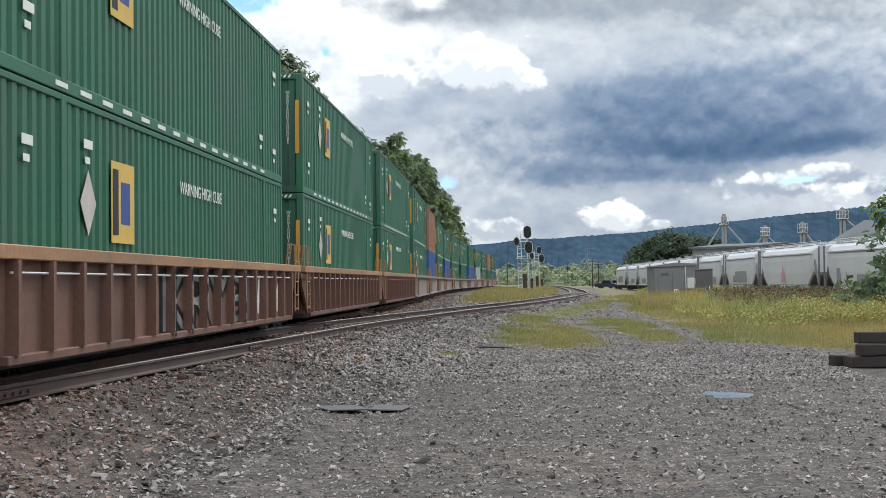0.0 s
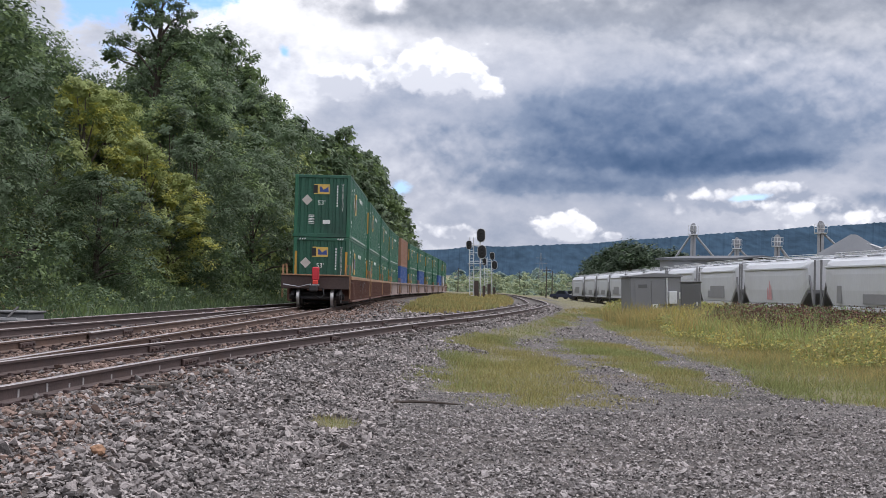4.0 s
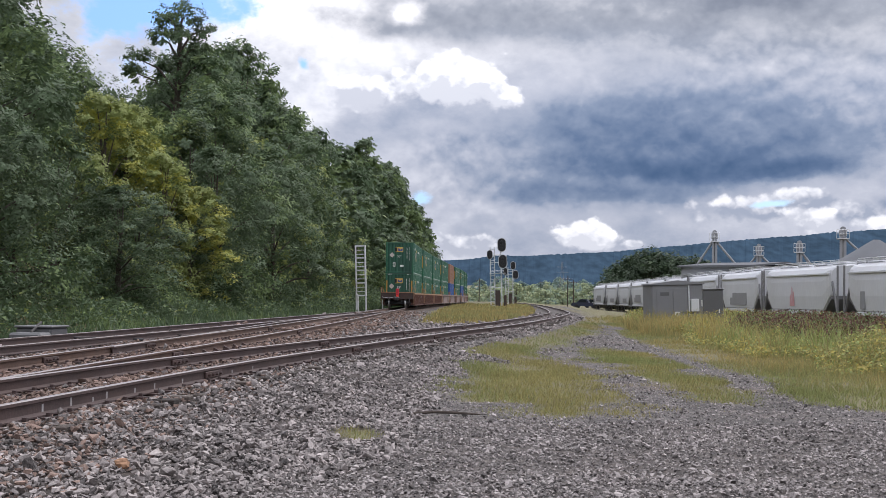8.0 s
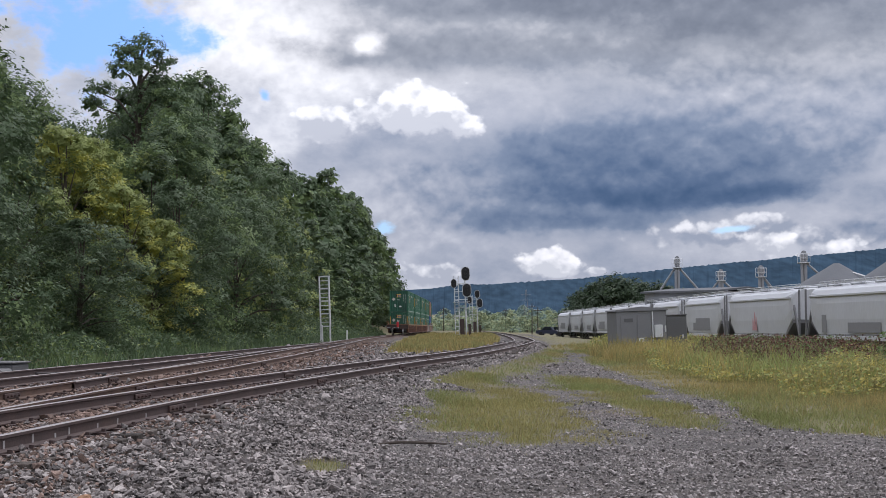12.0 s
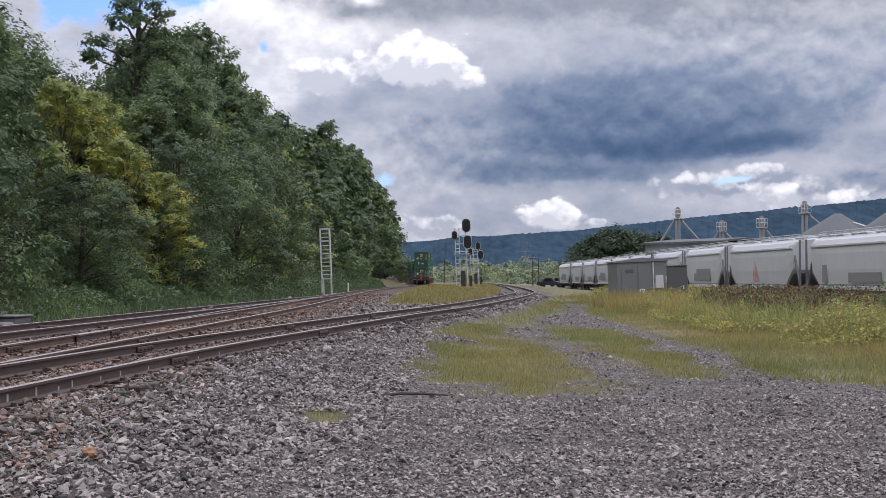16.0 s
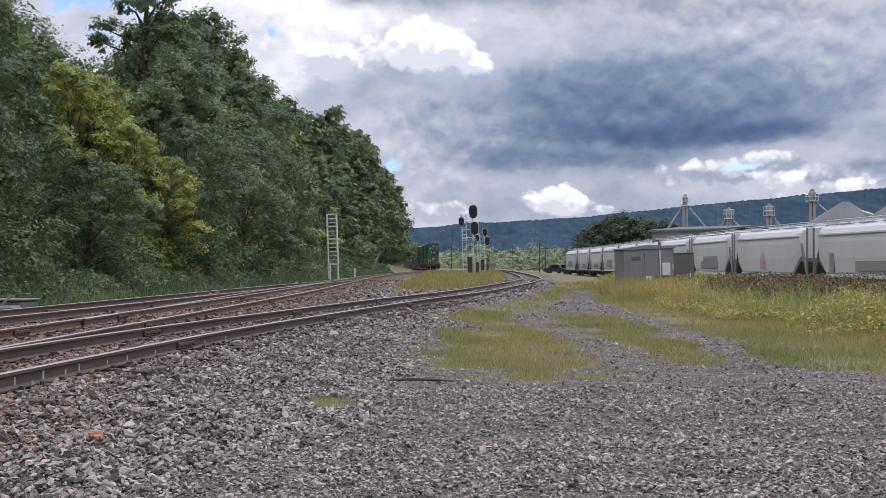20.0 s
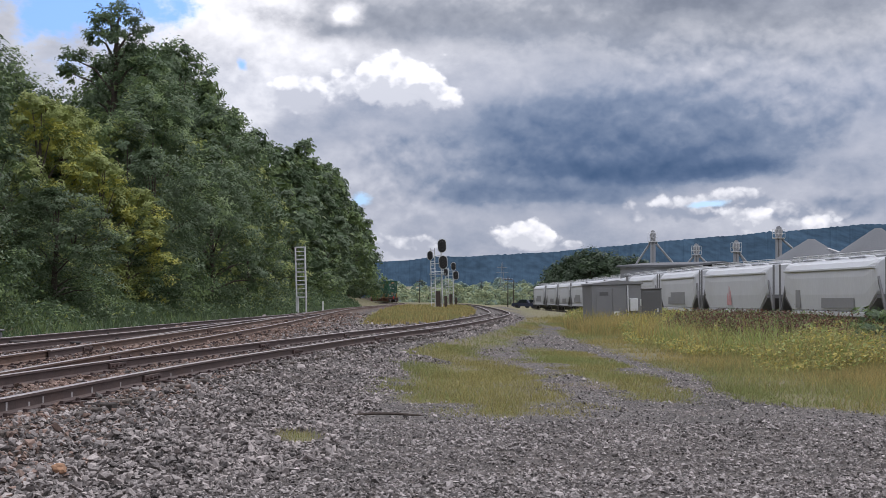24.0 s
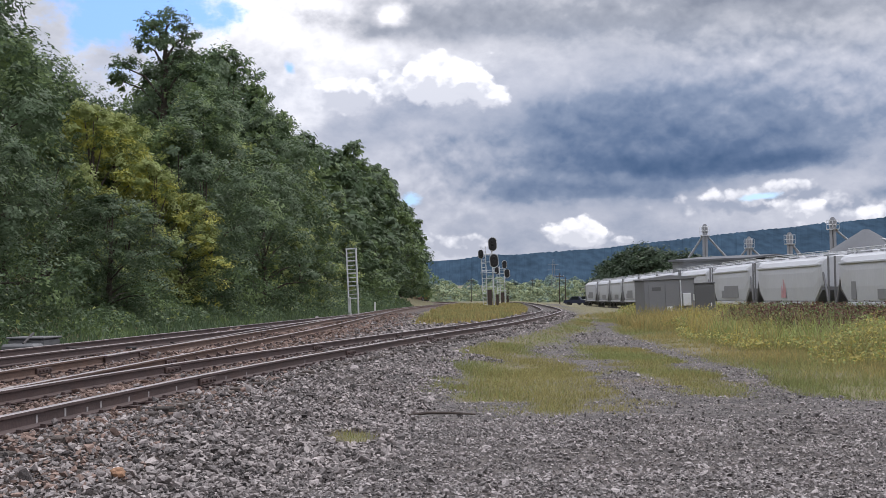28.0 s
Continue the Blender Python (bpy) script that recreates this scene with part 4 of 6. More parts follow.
def make_well_car(key, ribbed, label, rear=False, graffiti=False, tagged_side=False):
    """Origin on the railhead under the middle; the well holds a 16.2 m box; neighbours share a truck."""
    c = thing("well_car", label, "freight car", group="well cars of the train")
    body, L, w = M[key], 8.28, 1.42

    def slab(a, b):
        return min(a, b), max(a, b)
    for s in (1, -1):
        part("side_panel", Geo().prism([(-L + 0.1, 0.3), (L - 0.1, 0.3), (L, 0.42), (L, 1.28), (-L, 1.28), (-L, 0.42)], "x", *slab(s * (w - 0.02), s * (w - 0.07))), body, c)
        part("top_sill", Geo().box(*slab(s * (w + 0.1), s * (w - 0.08)), -L - 0.9, L + 0.9, 1.27, 1.42, bev=0.012), M["sill"] if ribbed else body, c)
        part("bottom_sill", Geo().box(*slab(s * (w + 0.07), s * (w - 0.1)), -L + 0.1, L - 0.1, 0.22, 0.32, bev=0.012), body, c)
        if ribbed:
            rib = Geo().prism([(0, -0.06), (0.13, -0.045), (0.13, 0.045), (0, 0.06)], "z", 0.32, 1.27).mesh("rib", body)
            for k in range(17):
                part("rib", rib, None, c, at=pose(s * (w - 0.02), -L + 0.3 + k * (2 * L - 0.6) / 16, 0, 0, 0, 0 if s > 0 else 180))
            part("hand_line", Geo().tube([(s * (w + 0.05), -L + 0.2, 1.14), (s * (w + 0.05), L - 0.2, 1.14)], 0.014, 6), M["galv"], c)
        else:
            for k in (-5.6, 5.6):
                part("rib", Geo().box(*slab(s * (w - 0.02), s * (w + 0.05)), k - 0.06, k + 0.06, 0.32, 1.27, bev=0.01), body, c)
    part("well_floor", Geo().box(-w + 0.08, w - 0.08, -L, L, 0.18, 0.28), M["steel"], c)
    for e in (1, -1):
        long_end = rear and e < 0
        reach = 2.55 if long_end else 1.1
        part("end_wall", Geo().box(-w + 0.08, w - 0.08, *slab(e * L, e * (L - 0.06)), 0.28, 1.1), body, c)
        part("end_platform", Geo().box(-1.45, 1.45, *slab(e * L, e * (L + reach)), 1.12, 1.24, bev=0.01).box(-0.35, 0.35, *slab(e * L, e * (L + reach)), 0.75, 1.12, bev=0.02), body, c)
        for s in (1, -1):
            part("gusset", Geo().prism([(e * L, 0.45), (e * L, 1.12), (e * (L + 0.8), 1.12), (e * (L + 0.7), 0.98)], "x", *slab(s * 1.4, s * 1.34)), body, c)
            lad = Geo()
            y0 = e * (L + (1.75 if long_end else 0.2))
            for k in (0, 0.4):
                lad.tube([(s * 1.5, y0 + e * k, 0.4), (s * 1.5, y0 + e * k, 1.86), (s * 1.36, y0 + e * k, 1.92), (s * 1.3, y0 + e * k, 1.4)], 0.02, 6)
            for z in (0.45, 0.75, 1.05, 1.5):
                lad.tube([(s * 1.5, y0, z), (s * 1.5, y0 + e * 0.4, z)], 0.016, 6)
            part("ladder", lad, M["sill"], c)
        if e > 0 or rear:
            add_truck(c, e * CAR_PITCH / 2)
    if graffiti:
        rib_ys = [-L + 0.3 + k * (2 * L - 0.6) / 16 for k in range(17)]
        sprayed_letters(c, "graffiti_outline", M["black"], 0.085, w - 0.016, w + 0.112, rib_ys, "black sprayed outline of the graffiti")
        sprayed_letters(c, "graffiti", M["sprayed"], 0.0, w - 0.012, w + 0.116, rib_ys, "grey and white sprayed graffiti letters")
        for k, (y0, hh, key2) in enumerate(((4.6, 0.7, "white"), (4.95, 0.5, "white"), (5.4, 0.62, "sprayed"), (6.6, 0.55, "white"), (7.1, 0.7, "sprayed"))):
            part("spray_mark", Geo().add([(w - 0.014, y0, 0.45), (w - 0.014, y0 + 0.22, 0.42), (w - 0.014, y0 + 0.3, 0.5 + hh), (w - 0.014, y0 + 0.12, 0.48 + hh * 0.8)], [(0, 1, 2, 3)]), M[key2], c)
    if tagged_side:
        for k in range(9):
            y0 = -0.6 + k * 0.78
            part("spray_mark", Geo().add([(w - 0.014, y0, 0.4), (w - 0.014, y0 + 0.4, 0.45), (w - 0.014, y0 + 0.52, 1.15 - 0.1 * (k % 3)), (w - 0.014, y0 + 0.3, 0.9), (w - 0.014, y0 + 0.05, 1.2)], [(0, 1, 2, 3, 4)]), M["spraycyan" if k % 3 else "sprayed"], c)
    if rear:
        yb = -L - 2.5
        part("rear_beam", Geo().box(-1.5, 1.5, yb - 0.08, yb + 0.06, 0.82, 1.4, bev=0.02), M["sootbrown"], c, "sooty rear end beam")
        part("deck_rail", Geo().box(-1.5, 1.5, yb - 0.14, yb + 0.02, 1.4, 1.46, bev=0.01), M["sill"], c)
        part("coupler", Geo().box(-0.14, 0.14, yb - 0.55, yb, 0.72, 0.98, bev=0.04).box(-0.22, 0.16, yb - 0.72, yb - 0.5, 0.7, 1.0, bev=0.05), M["steel"], c)
        hose = Geo().tube([(0.35, yb - 0.1, 0.85), (0.42, yb - 0.3, 0.55), (0.25, yb - 0.42, 0.42), (0.05, yb - 0.45, 0.52)], 0.03, 8)
        part("brake_hose", hose, M["black"], c)
        part("uncoupling_lever", Geo().tube([(-1.4, yb - 0.16, 1.0), (-0.7, yb - 0.18, 0.9), (-0.2, yb - 0.3, 1.02), (0.1, yb - 0.3, 0.8)], 0.018, 6), M["galv"], c)
        eot = new("rear_marker")
        eot.parent, eot.matrix_basis = c, pose(0.05, yb - 0.42, 1.0)
        part("housing", Geo().box(-0.15, 0.15, -0.12, 0.1, 0.2, 0.78, bev=0.04), M["redflag"], eot, "red end of train marker box")
        part("lamp", Geo().box(-0.12, 0.12, -0.14, -0.1, 0.02, 0.2, bev=0.02), M["lampred"], eot)
        part("bracket", Geo().box(-0.16, 0.16, -0.1, 0.08, -0.02, 0.02).box(-0.03, 0.03, -0.02, 0.04, -0.2, 0.02), M["galv"], eot)
    return c


M["lampred"] = mat("red_lens", (0.75, 0.06, 0.04), 0.3, 0.1, 3, 30, 0)
GREEN_LABEL = "dark green ribbed 53 foot container with yellow logo panels"
con_green = make_container(16.15, "green", True, GREEN_LABEL)
con_bare = make_container(16.15, "green", True, "sooty green ribbed 53 foot container with yellow logo panels", stripes=False)
con_plain = make_container(12.19, "green", False, "plain green 40 foot container stacked on the train", posts=False)
con_blue = make_container(12.19, "blue", False, "blue 40 foot container low on the train", posts=False)
con_red = make_container(12.19, "red", False, "faded red 40 foot container on the train", posts=False)
con_tan = make_container(12.19, "tan", False, "tan brown 40 foot container on top of the train", posts=False)
con_grey = make_container(12.19, "greycon", False, "pale grey 40 foot container on the train", posts=False)
M["sprayed"] = mat("sprayed_grey_white", (0.45, 0.45, 0.47), 0.7, 0.3, 1.5, 20, 0, dirt=(0.08, 0.08, 0.09), dirt_amount=0.8)
M["spraycyan"] = mat("sprayed_pale_blue", (0.25, 0.42, 0.48), 0.7, 0.3, 1.5, 20, 0, dirt=(0.1, 0.14, 0.2), dirt_amount=0.8)
car_rear = make_well_car("carbrown", True, "rust-brown ribbed well car with a red end marker", rear=True, graffiti=True)
car_tag = make_well_car("carbrown", True, "rust-brown ribbed well car sprayed with pale blue graffiti", tagged_side=True)
car_rib = make_well_car("carbrown", True, "rust-brown ribbed well car carrying stacked containers")
car_plain = make_well_car("cargrey", False, "smooth grey-brown well car in an articulated set")
TRAIN = []   # thing, distance of its middle ahead of the rear car's middle, height of its origin over the rail
rear_used = set()


def take(ob, where, height):
    use = ob if ob not in rear_used else copy_thing(ob, Matrix.Identity(4))
    rear_used.add(ob)
    TRAIN.append((use, where, height))


LOADS = [(con_green, con_bare), (con_green, con_green), (con_green, con_bare)] + [(con_green, con_green), (con_blue, con_tan), (con_green, con_green), (con_blue, con_green), (con_green, con_green), (con_plain, con_green), (con_blue, con_plain), (con_grey, con_green), (con_green, con_green), (con_plain, con_tan), (con_green, con_green), (con_blue, con_green), (con_green, con_green), (con_red, con_plain), (con_green, con_green), (con_green, con_green), (con_blue, con_green)]
pos = 0.0
for i, (low, high) in enumerate(LOADS):
    take(car_rear if i == 0 else car_tag if i == 1 else car_rib if i < 3 else car_plain, pos, 0.0)
    take(low, pos, WELL_FLOOR)
    take(high, pos, WELL_FLOOR + CON_H + 0.02)
    pos += CAR_PITCH

# ---- parked hopper cars ----
def make_hopper(length, label, patch_kind=0):
    """Covered hopper; origin on the railhead under the middle, y along the car."""
    h = thing("hopper_car", label, "freight car", group="parked hopper cars")
    L = length / 2
    sec = [(1.18, 1.02), (1.5, 1.3), (1.58, 2.2), (1.58, 3.2), (1.5, 3.75), (1.3, 4.05), (0.9, 4.25), (0.0, 4.38)]
    sec = sec + [(-x, z) for x, z in sec[-2::-1]]
    body = Geo()
    ys = [-L + 1.15, -L + 1.25, -L + 1.5, -L + 2.5, L - 2.5, L - 1.5, L - 1.25, L - 1.15]
    ks = [0.9, 0.97, 1, 1, 1, 1, 0.97, 0.9]
    zb = [2.25, 2.12, 1.85, 1.02, 1.02, 1.85, 2.12, 2.25]
    n = len(sec)
    for y, k, low in zip(ys, ks, zb):
        body.v += [(x * k, y, low + (1.02 + (z - 1.02) * (0.5 + k / 2) - 1.02) * (4.38 - low) / 3.36) for x, z in sec]
    for i in range(len(ys) - 1):
        for j in range(n):
            body.f.append((i * n + j, i * n + (j + 1) % n, (i + 1) * n + (j + 1) % n, (i + 1) * n + j))
            body.mi.append(0)
    body.f += [tuple(range(n))[::-1], tuple(range((len(ys) - 1) * n, len(ys) * n))]
    body.mi += [0, 0]
    part("body", body, M["hopper"], h, smooth=False)
    for s in (1, -1):
        part("side_sill", Geo().box(min(s * 1.2, s * 1.56), max(s * 1.2, s * 1.56), -L + 2.45, L - 2.45, 0.95, 1.2, bev=0.02), M["hopper"], h)
        part("eave_rail", Geo().box(min(s * 1.5, s * 1.62), max(s * 1.5, s * 1.62), -L + 1.2, L - 1.2, 3.62, 3.76, bev=0.02), M["hopper"], h)
        part("walkway", Geo().box(min(s * 0.55, s * 0.85), max(s * 0.55, s * 0.85), -L + 0.9, L - 0.9, 4.5, 4.54), M["galv"], h)
        rail = Geo().tube([(s * 0.9, -L + 1.2, 4.62), (s * 0.9, L - 1.2, 4.62)], 0.02, 6)
        y = -L + 1.2
        while y < L - 1.1:
            rail.tube([(s * 0.9, y, 4.2), (s * 0.9, y, 4.62)], 0.015, 5)
            y += 1.6
        part("roof_rail", rail, M["galv"], h)
        if patch_kind == 1:
            part("paint_patch", Geo().box(min(s * 1.585, s * 1.575), max(s * 1.585, s * 1.575), -3.4, 2.2, 1.5, 2.5), M["hopper_patch"], h)
            part("paint_patch", Geo().box(min(s * 1.585, s * 1.575), max(s * 1.585, s * 1.575), 2.2, 3.2, 1.5, 2.1), M["hopper_patch"], h)
        elif patch_kind == 2:
            for q, (a, b) in enumerate(((0.1, 1.1), (0.45, 1.4), (0.8, 0.9))):
                part("spray_mark", Geo().add([(s * 1.59, a, 1.5), (s * 1.59, a + 0.4, 1.5), (s * 1.59, a + 0.35, 1.5 + b), (s * 1.59, a + 0.15, 1.35 + b)], [(0, 1, 2, 3)]), M["pinkpaint"], h)
        else:
            part("paint_patch", Geo().box(min(s * 1.585, s * 1.575), max(s * 1.585, s * 1.575), -4.2, 0.6, 1.4, 2.0), M["hopper_patch"], h)
            part("paint_patch", Geo().box(min(s * 1.585, s * 1.575), max(s * 1.585, s * 1.575), 4.0, 4.8, 1.4, 2.5), M["hopper_patch"], h)
    for k in range(4):
        y = -L + 2.6 + k * (length - 5.2) / 3
        part("roof_hatch", Geo().box(-0.4, 0.4, y - 1.2, y + 1.2, 4.34, 4.47, bev=0.04), M["hopper"], h)
    for k in range(3):
        y = -L + 4.0 + k * (length - 8.0) / 2
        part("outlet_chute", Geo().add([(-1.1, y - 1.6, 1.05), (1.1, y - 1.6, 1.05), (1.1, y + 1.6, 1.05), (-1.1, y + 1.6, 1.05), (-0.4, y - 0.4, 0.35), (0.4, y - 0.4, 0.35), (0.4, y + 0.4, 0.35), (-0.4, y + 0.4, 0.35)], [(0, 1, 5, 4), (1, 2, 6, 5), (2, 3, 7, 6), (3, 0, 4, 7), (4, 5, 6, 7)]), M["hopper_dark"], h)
    for e in (1, -1):
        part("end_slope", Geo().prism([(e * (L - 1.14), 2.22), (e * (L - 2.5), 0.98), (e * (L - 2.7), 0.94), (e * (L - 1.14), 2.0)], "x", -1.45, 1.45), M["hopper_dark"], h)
        fr = Geo()
        for s in (1, -1):
            fr.prism([(e * (L - 1.25), 3.4), (e * (L - 1.25), 3.1), (e * (L - 0.25), 1.15), (e * (L - 0.1), 1.15)], "x", min(s * 1.42, s * 1.3), max(s * 1.42, s * 1.3))
            fr.box(min(s * 1.45, s * 1.35), max(s * 1.45, s * 1.35), min(e * L, e * (L - 0.12)), max(e * L, e * (L - 0.12)), 0.9, 4.2)
        fr.box(-1.5, 1.5, min(e * L, e * (L - 1.4)), max(e * L, e * (L - 1.4)), 0.85, 1.12)
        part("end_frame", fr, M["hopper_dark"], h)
        lad = Geo()
        for z in np.arange(1.3, 4.3, 0.4):
            lad.tube([(-0.25, e * (L + 0.02), z), (0.25, e * (L + 0.02), z)], 0.018, 5)
        part("end_ladder", lad, M["galv"], h)
        part("coupler", Geo().box(-0.15, 0.15, min(e * (L - 0.3), e * (L + 0.42)), max(e * (L - 0.3), e * (L + 0.42)), 0.72, 0.95, bev=0.03), M["steel"], h)
        add_truck(h, e * (L - 1.6))
    return h


YARD_RAIL = YARD_Z + 0.2
hoppers = [make_hopper(16.2, "pale grey covered hopper car with a repainted grey panel", 1), make_hopper(16.2, "pale grey covered hopper car with pink spray paint", 2), make_hopper(16.2, "pale grey covered hopper car with patched lettering", 0)]
y = HOPPER_Y0 = 45.0
order = [2, 2, 2, 1, 0, 2, 0, 2, 0, 2, 2, 0]
placed = set()
for k in order:
    x, yy, hd = along(line_yard, y)
    m = pose(x, yy, YARD_RAIL, 0, 0, hd)
    if k in placed:
        copy_thing(hoppers[k], m)
    else:
        hoppers[k].matrix_basis = m
        placed.add(k)
    y += 16.95

# ---- scattered geometry ----
def scatter(name, protos, pick, place, size, turn, mats, label, category, slots=None, kind="stuff", flat=False):
    """One mesh of many small copies: protos are (verts, faces); turn is an array of 3x3 matrices."""
    vs, fs, ms, base = [], [], [], 0
    for k, (pv, pf) in enumerate(protos):
        idx = np.nonzero(pick == k)[0]
        if not len(idx):
            continue
        pv, pf = np.array(pv, float), np.array(pf)
        w = np.einsum("nij,vj->nvi", turn[idx] * size[idx][:, None, None], pv) + place[idx][:, None, :]
        vs.append(w.reshape(-1, 3))
        fs.append((pf[None] + (np.arange(len(idx)) * len(pv))[:, None, None] + base).reshape(-1, pf.shape[1]))
        ms.append(np.repeat(slots[idx] if slots is not None else np.zeros(len(idx), int), len(pf)))
        base += len(idx) * len(pv)
    v, f, s = np.concatenate(vs), np.concatenate(fs), np.concatenate(ms)
    me = bpy.data.meshes.new(name)
    n = f.shape[1]
    me.vertices.add(len(v))
    me.vertices.foreach_set("co", v.ravel())
    me.loops.add(f.size)
    me.loops.foreach_set("vertex_index", f.ravel().astype(np.int32))
    me.polygons.add(len(f))
    me.polygons.foreach_set("loop_start", np.arange(0, f.size, n, dtype=np.int32))
    me.polygons.foreach_set("loop_total", np.full(len(f), n, dtype=np.int32))
    for m in mats:
        me.materials.append(m)
    me.polygons.foreach_set("material_index", s.astype(np.int32))
    me.polygons.foreach_set("use_smooth", np.zeros(len(f), dtype=bool))
    me.update(calc_edges=True)
    me.validate()
    if label is None:
        return me
    return tagged(new(name, me), label, category, kind=kind)


rng = np.random.default_rng(11)


def turns(n, tilt=None):
    """Random rotation matrices; tilt limits the lean from upright (radians)."""
    a = rng.uniform(0, 2 * np.pi, n)
    b = rng.uniform(0, 2 * np.pi, n)
    t = np.arccos(rng.uniform(-1, 1, n)) if tilt is None else rng.uniform(0, tilt, n)
    ca, sa, cb, sb, ct, st = np.cos(a), np.sin(a), np.cos(b), np.sin(b), np.cos(t), np.sin(t)
    z = np.zeros(n)
    ra = np.stack([np.stack([ca, -sa, z], 1), np.stack([sa, ca, z], 1), np.stack([z, z, z + 1], 1)], 1)
    rt = np.stack([np.stack([z + 1, z, z], 1), np.stack([z, ct, -st], 1), np.stack([z, st, ct], 1)], 1)
    rb = np.stack([np.stack([cb, -sb, z], 1), np.stack([sb, cb, z], 1), np.stack([z, z, z + 1], 1)], 1)
    return ra @ rt @ rb


def facing(nv, spin):
    """Rotation matrices whose z axis is nv, turned round it by spin."""
    nv = nv / np.linalg.norm(nv, axis=1)[:, None]
    ref = np.where(np.abs(nv[:, 2:3]) < 0.9, np.array([[0, 0, 1.0]]), np.array([[1.0, 0, 0]]))
    x = np.cross(ref, nv)
    x /= np.linalg.norm(x, axis=1)[:, None]
    y = np.cross(nv, x)
    c, s = np.cos(spin)[:, None], np.sin(spin)[:, None]
    return np.stack([c * x + s * y, c * y - s * x, nv], 2)


def rock_protos(n):
    """Angular broken stones: hulls of a few random corners."""
    out = []
    while len(out) < n:
        bm = bmesh.new()
        k = np.array([1.0, rng.uniform(0.6, 0.95), rng.uniform(0.4, 0.75)])
        p = rng.uniform(-1, 1, (8, 3))
        p = p / np.abs(p).max(1)[:, None] * k
        for q in p:
            bm.verts.new(q)
        bmesh.ops.convex_hull(bm, input=bm.verts[:])
        bmesh.ops.delete(bm, geom=[v for v in bm.verts if not v.link_faces], context="VERTS")
        bmesh.ops.triangulate(bm, faces=bm.faces[:])
        bm.verts.index_update()
        if len(bm.faces) >= 10:
            out.append((np.array([v.co[:] for v in bm.verts]) * 0.58, [[v.index for v in f.verts] for f in bm.faces]))
        bm.free()
    return out


ROCKS = rock_protos(18)


def ballast(name, boxes, inside, size, label, material, sink=0.3):
    """Stones over the boxes (x0, x1, y0, y1, per square metre) where inside(x, y) holds."""
    pts = []
    for x0, x1, y0, y1, per in boxes:
        n = int((x1 - x0) * (y1 - y0) * per)
        for x, y in zip(rng.uniform(x0, x1, n), rng.uniform(y0, y1, n)):
            if inside(x, y):
                pts.append((x, y))
    p = np.array(pts)
    n = len(p)
    grow = 1 + np.clip((p[:, 1] - 22) / 40, 0, 1.2)
    s = rng.lognormal(math.log(size), 0.32, n) * grow
    z = np.array([sheet_z(a, b) for a, b in p]) + s * (sink + rng.uniform(-0.25, 0.45, n))
    near_main = np.array([abs(a - line_main(b)) for a, b in p])
    slot = (rng.uniform(0, 1, n) < np.clip(1.5 - near_main / 2.4, 0, 0.9)).astype(int)
    scatter(name, ROCKS, rng.integers(0, len(ROCKS), n), np.column_stack([p, z]), s, turns(n, 0.75), [material, M["stone_rust"]], label, "gravel", slot)


def on_ballast(x, y):
    s = x - line_near(y)
    if s > 3.6 + 0.9 * noise.noise(Vector((x * 0.4, y * 0.25, 2))) or s > 1 and grassiness(x, y) > 0.35 or x < line_second(y) - 2.6:
        return False
    for line in (line_near, line_main):
        if abs(abs(x - line(y)) - 0.752) < 0.09:
            return False
    return True


ballast("track_ballast", [(-8, 1.5, -7, 8, 120), (-7, 1.5, 8, 15, 560), (-9, 1.5, 15, 22, 360), (-13, 3.5, 22, 34, 130), (-12, 5.5, 34, 60, 34), (-10, 7, 60, 105, 9)], on_ballast, 0.040, "broken grey stone ballast along the tracks", M["stone"])
ballast("lot_gravel", [(-4, 8, -7, 8, 110), (-3.5, 6, 8, 12.5, 620), (-3.5, 7, 12.5, 18, 380), (-2, 8, 18, 30, 110), (0, 10, 30, 60, 16)], lambda x, y: x - line_near(y) > 2.6 and grassiness(x, y) < 0.45 and math.hypot((x - 3.0) / 0.33, (y - 5.2) / 0.62) > 1, 0.027, "fine grey gravel of the trackside lot", M["lotstone"], 0.2)

# ---- grass and weeds ----
BLADE = ([(-0.5, 0, 0), (0.5, 0, 0), (0.28, 0.12, 0.55), (-0.28, 0.12, 0.55), (0.0, 0.42, 1.0)], [(0, 1, 2), (0, 2, 3), (3, 2, 4)])


def blades(name, boxes, inside, height, width, label, mats, weights, tilt=0.5):
    pts = []
    for x0, x1, y0, y1, per in boxes:
        n = int((x1 - x0) * (y1 - y0) * per)
        for x, y in zip(rng.uniform(x0, x1, n), rng.uniform(y0, y1, n)):
            g = inside(x, y)
            if g > 0 and rng.random() < g:
                pts.append((x, y, min(g, 1)))
    p = np.array(pts)
    n = len(p)
    z = np.array([ground_z(a, b) for a, b in p[:, :2]]) - 0.02
    clump = np.array([1 + 0.6 * noise.noise(Vector((a * 0.6, b * 0.6, 9))) for a, b in p[:, :2]])
    h = height * rng.uniform(0.45, 1.25, n) * clump * (0.25 + 0.75 * p[:, 2])
    r = turns(n, tilt)
    r = r * np.stack([np.full(n, width) * (1 + p[:, 1] / 45) / h, np.ones(n), np.ones(n)], 1)[:, None, :]
    tone = np.array([noise.noise(Vector((a * 0.25, b * 0.18, 20))) for a, b in p[:, :2]])
    slot = np.clip(np.floor((tone * 0.9 + 0.5 + rng.normal(0, 0.18, n)) * len(mats)), 0, len(mats) - 1).astype(int)
    scatter(name, [BLADE], np.zeros(n, int), np.column_stack([p[:, :2], z]), h, r, mats, label, "grass", slot)


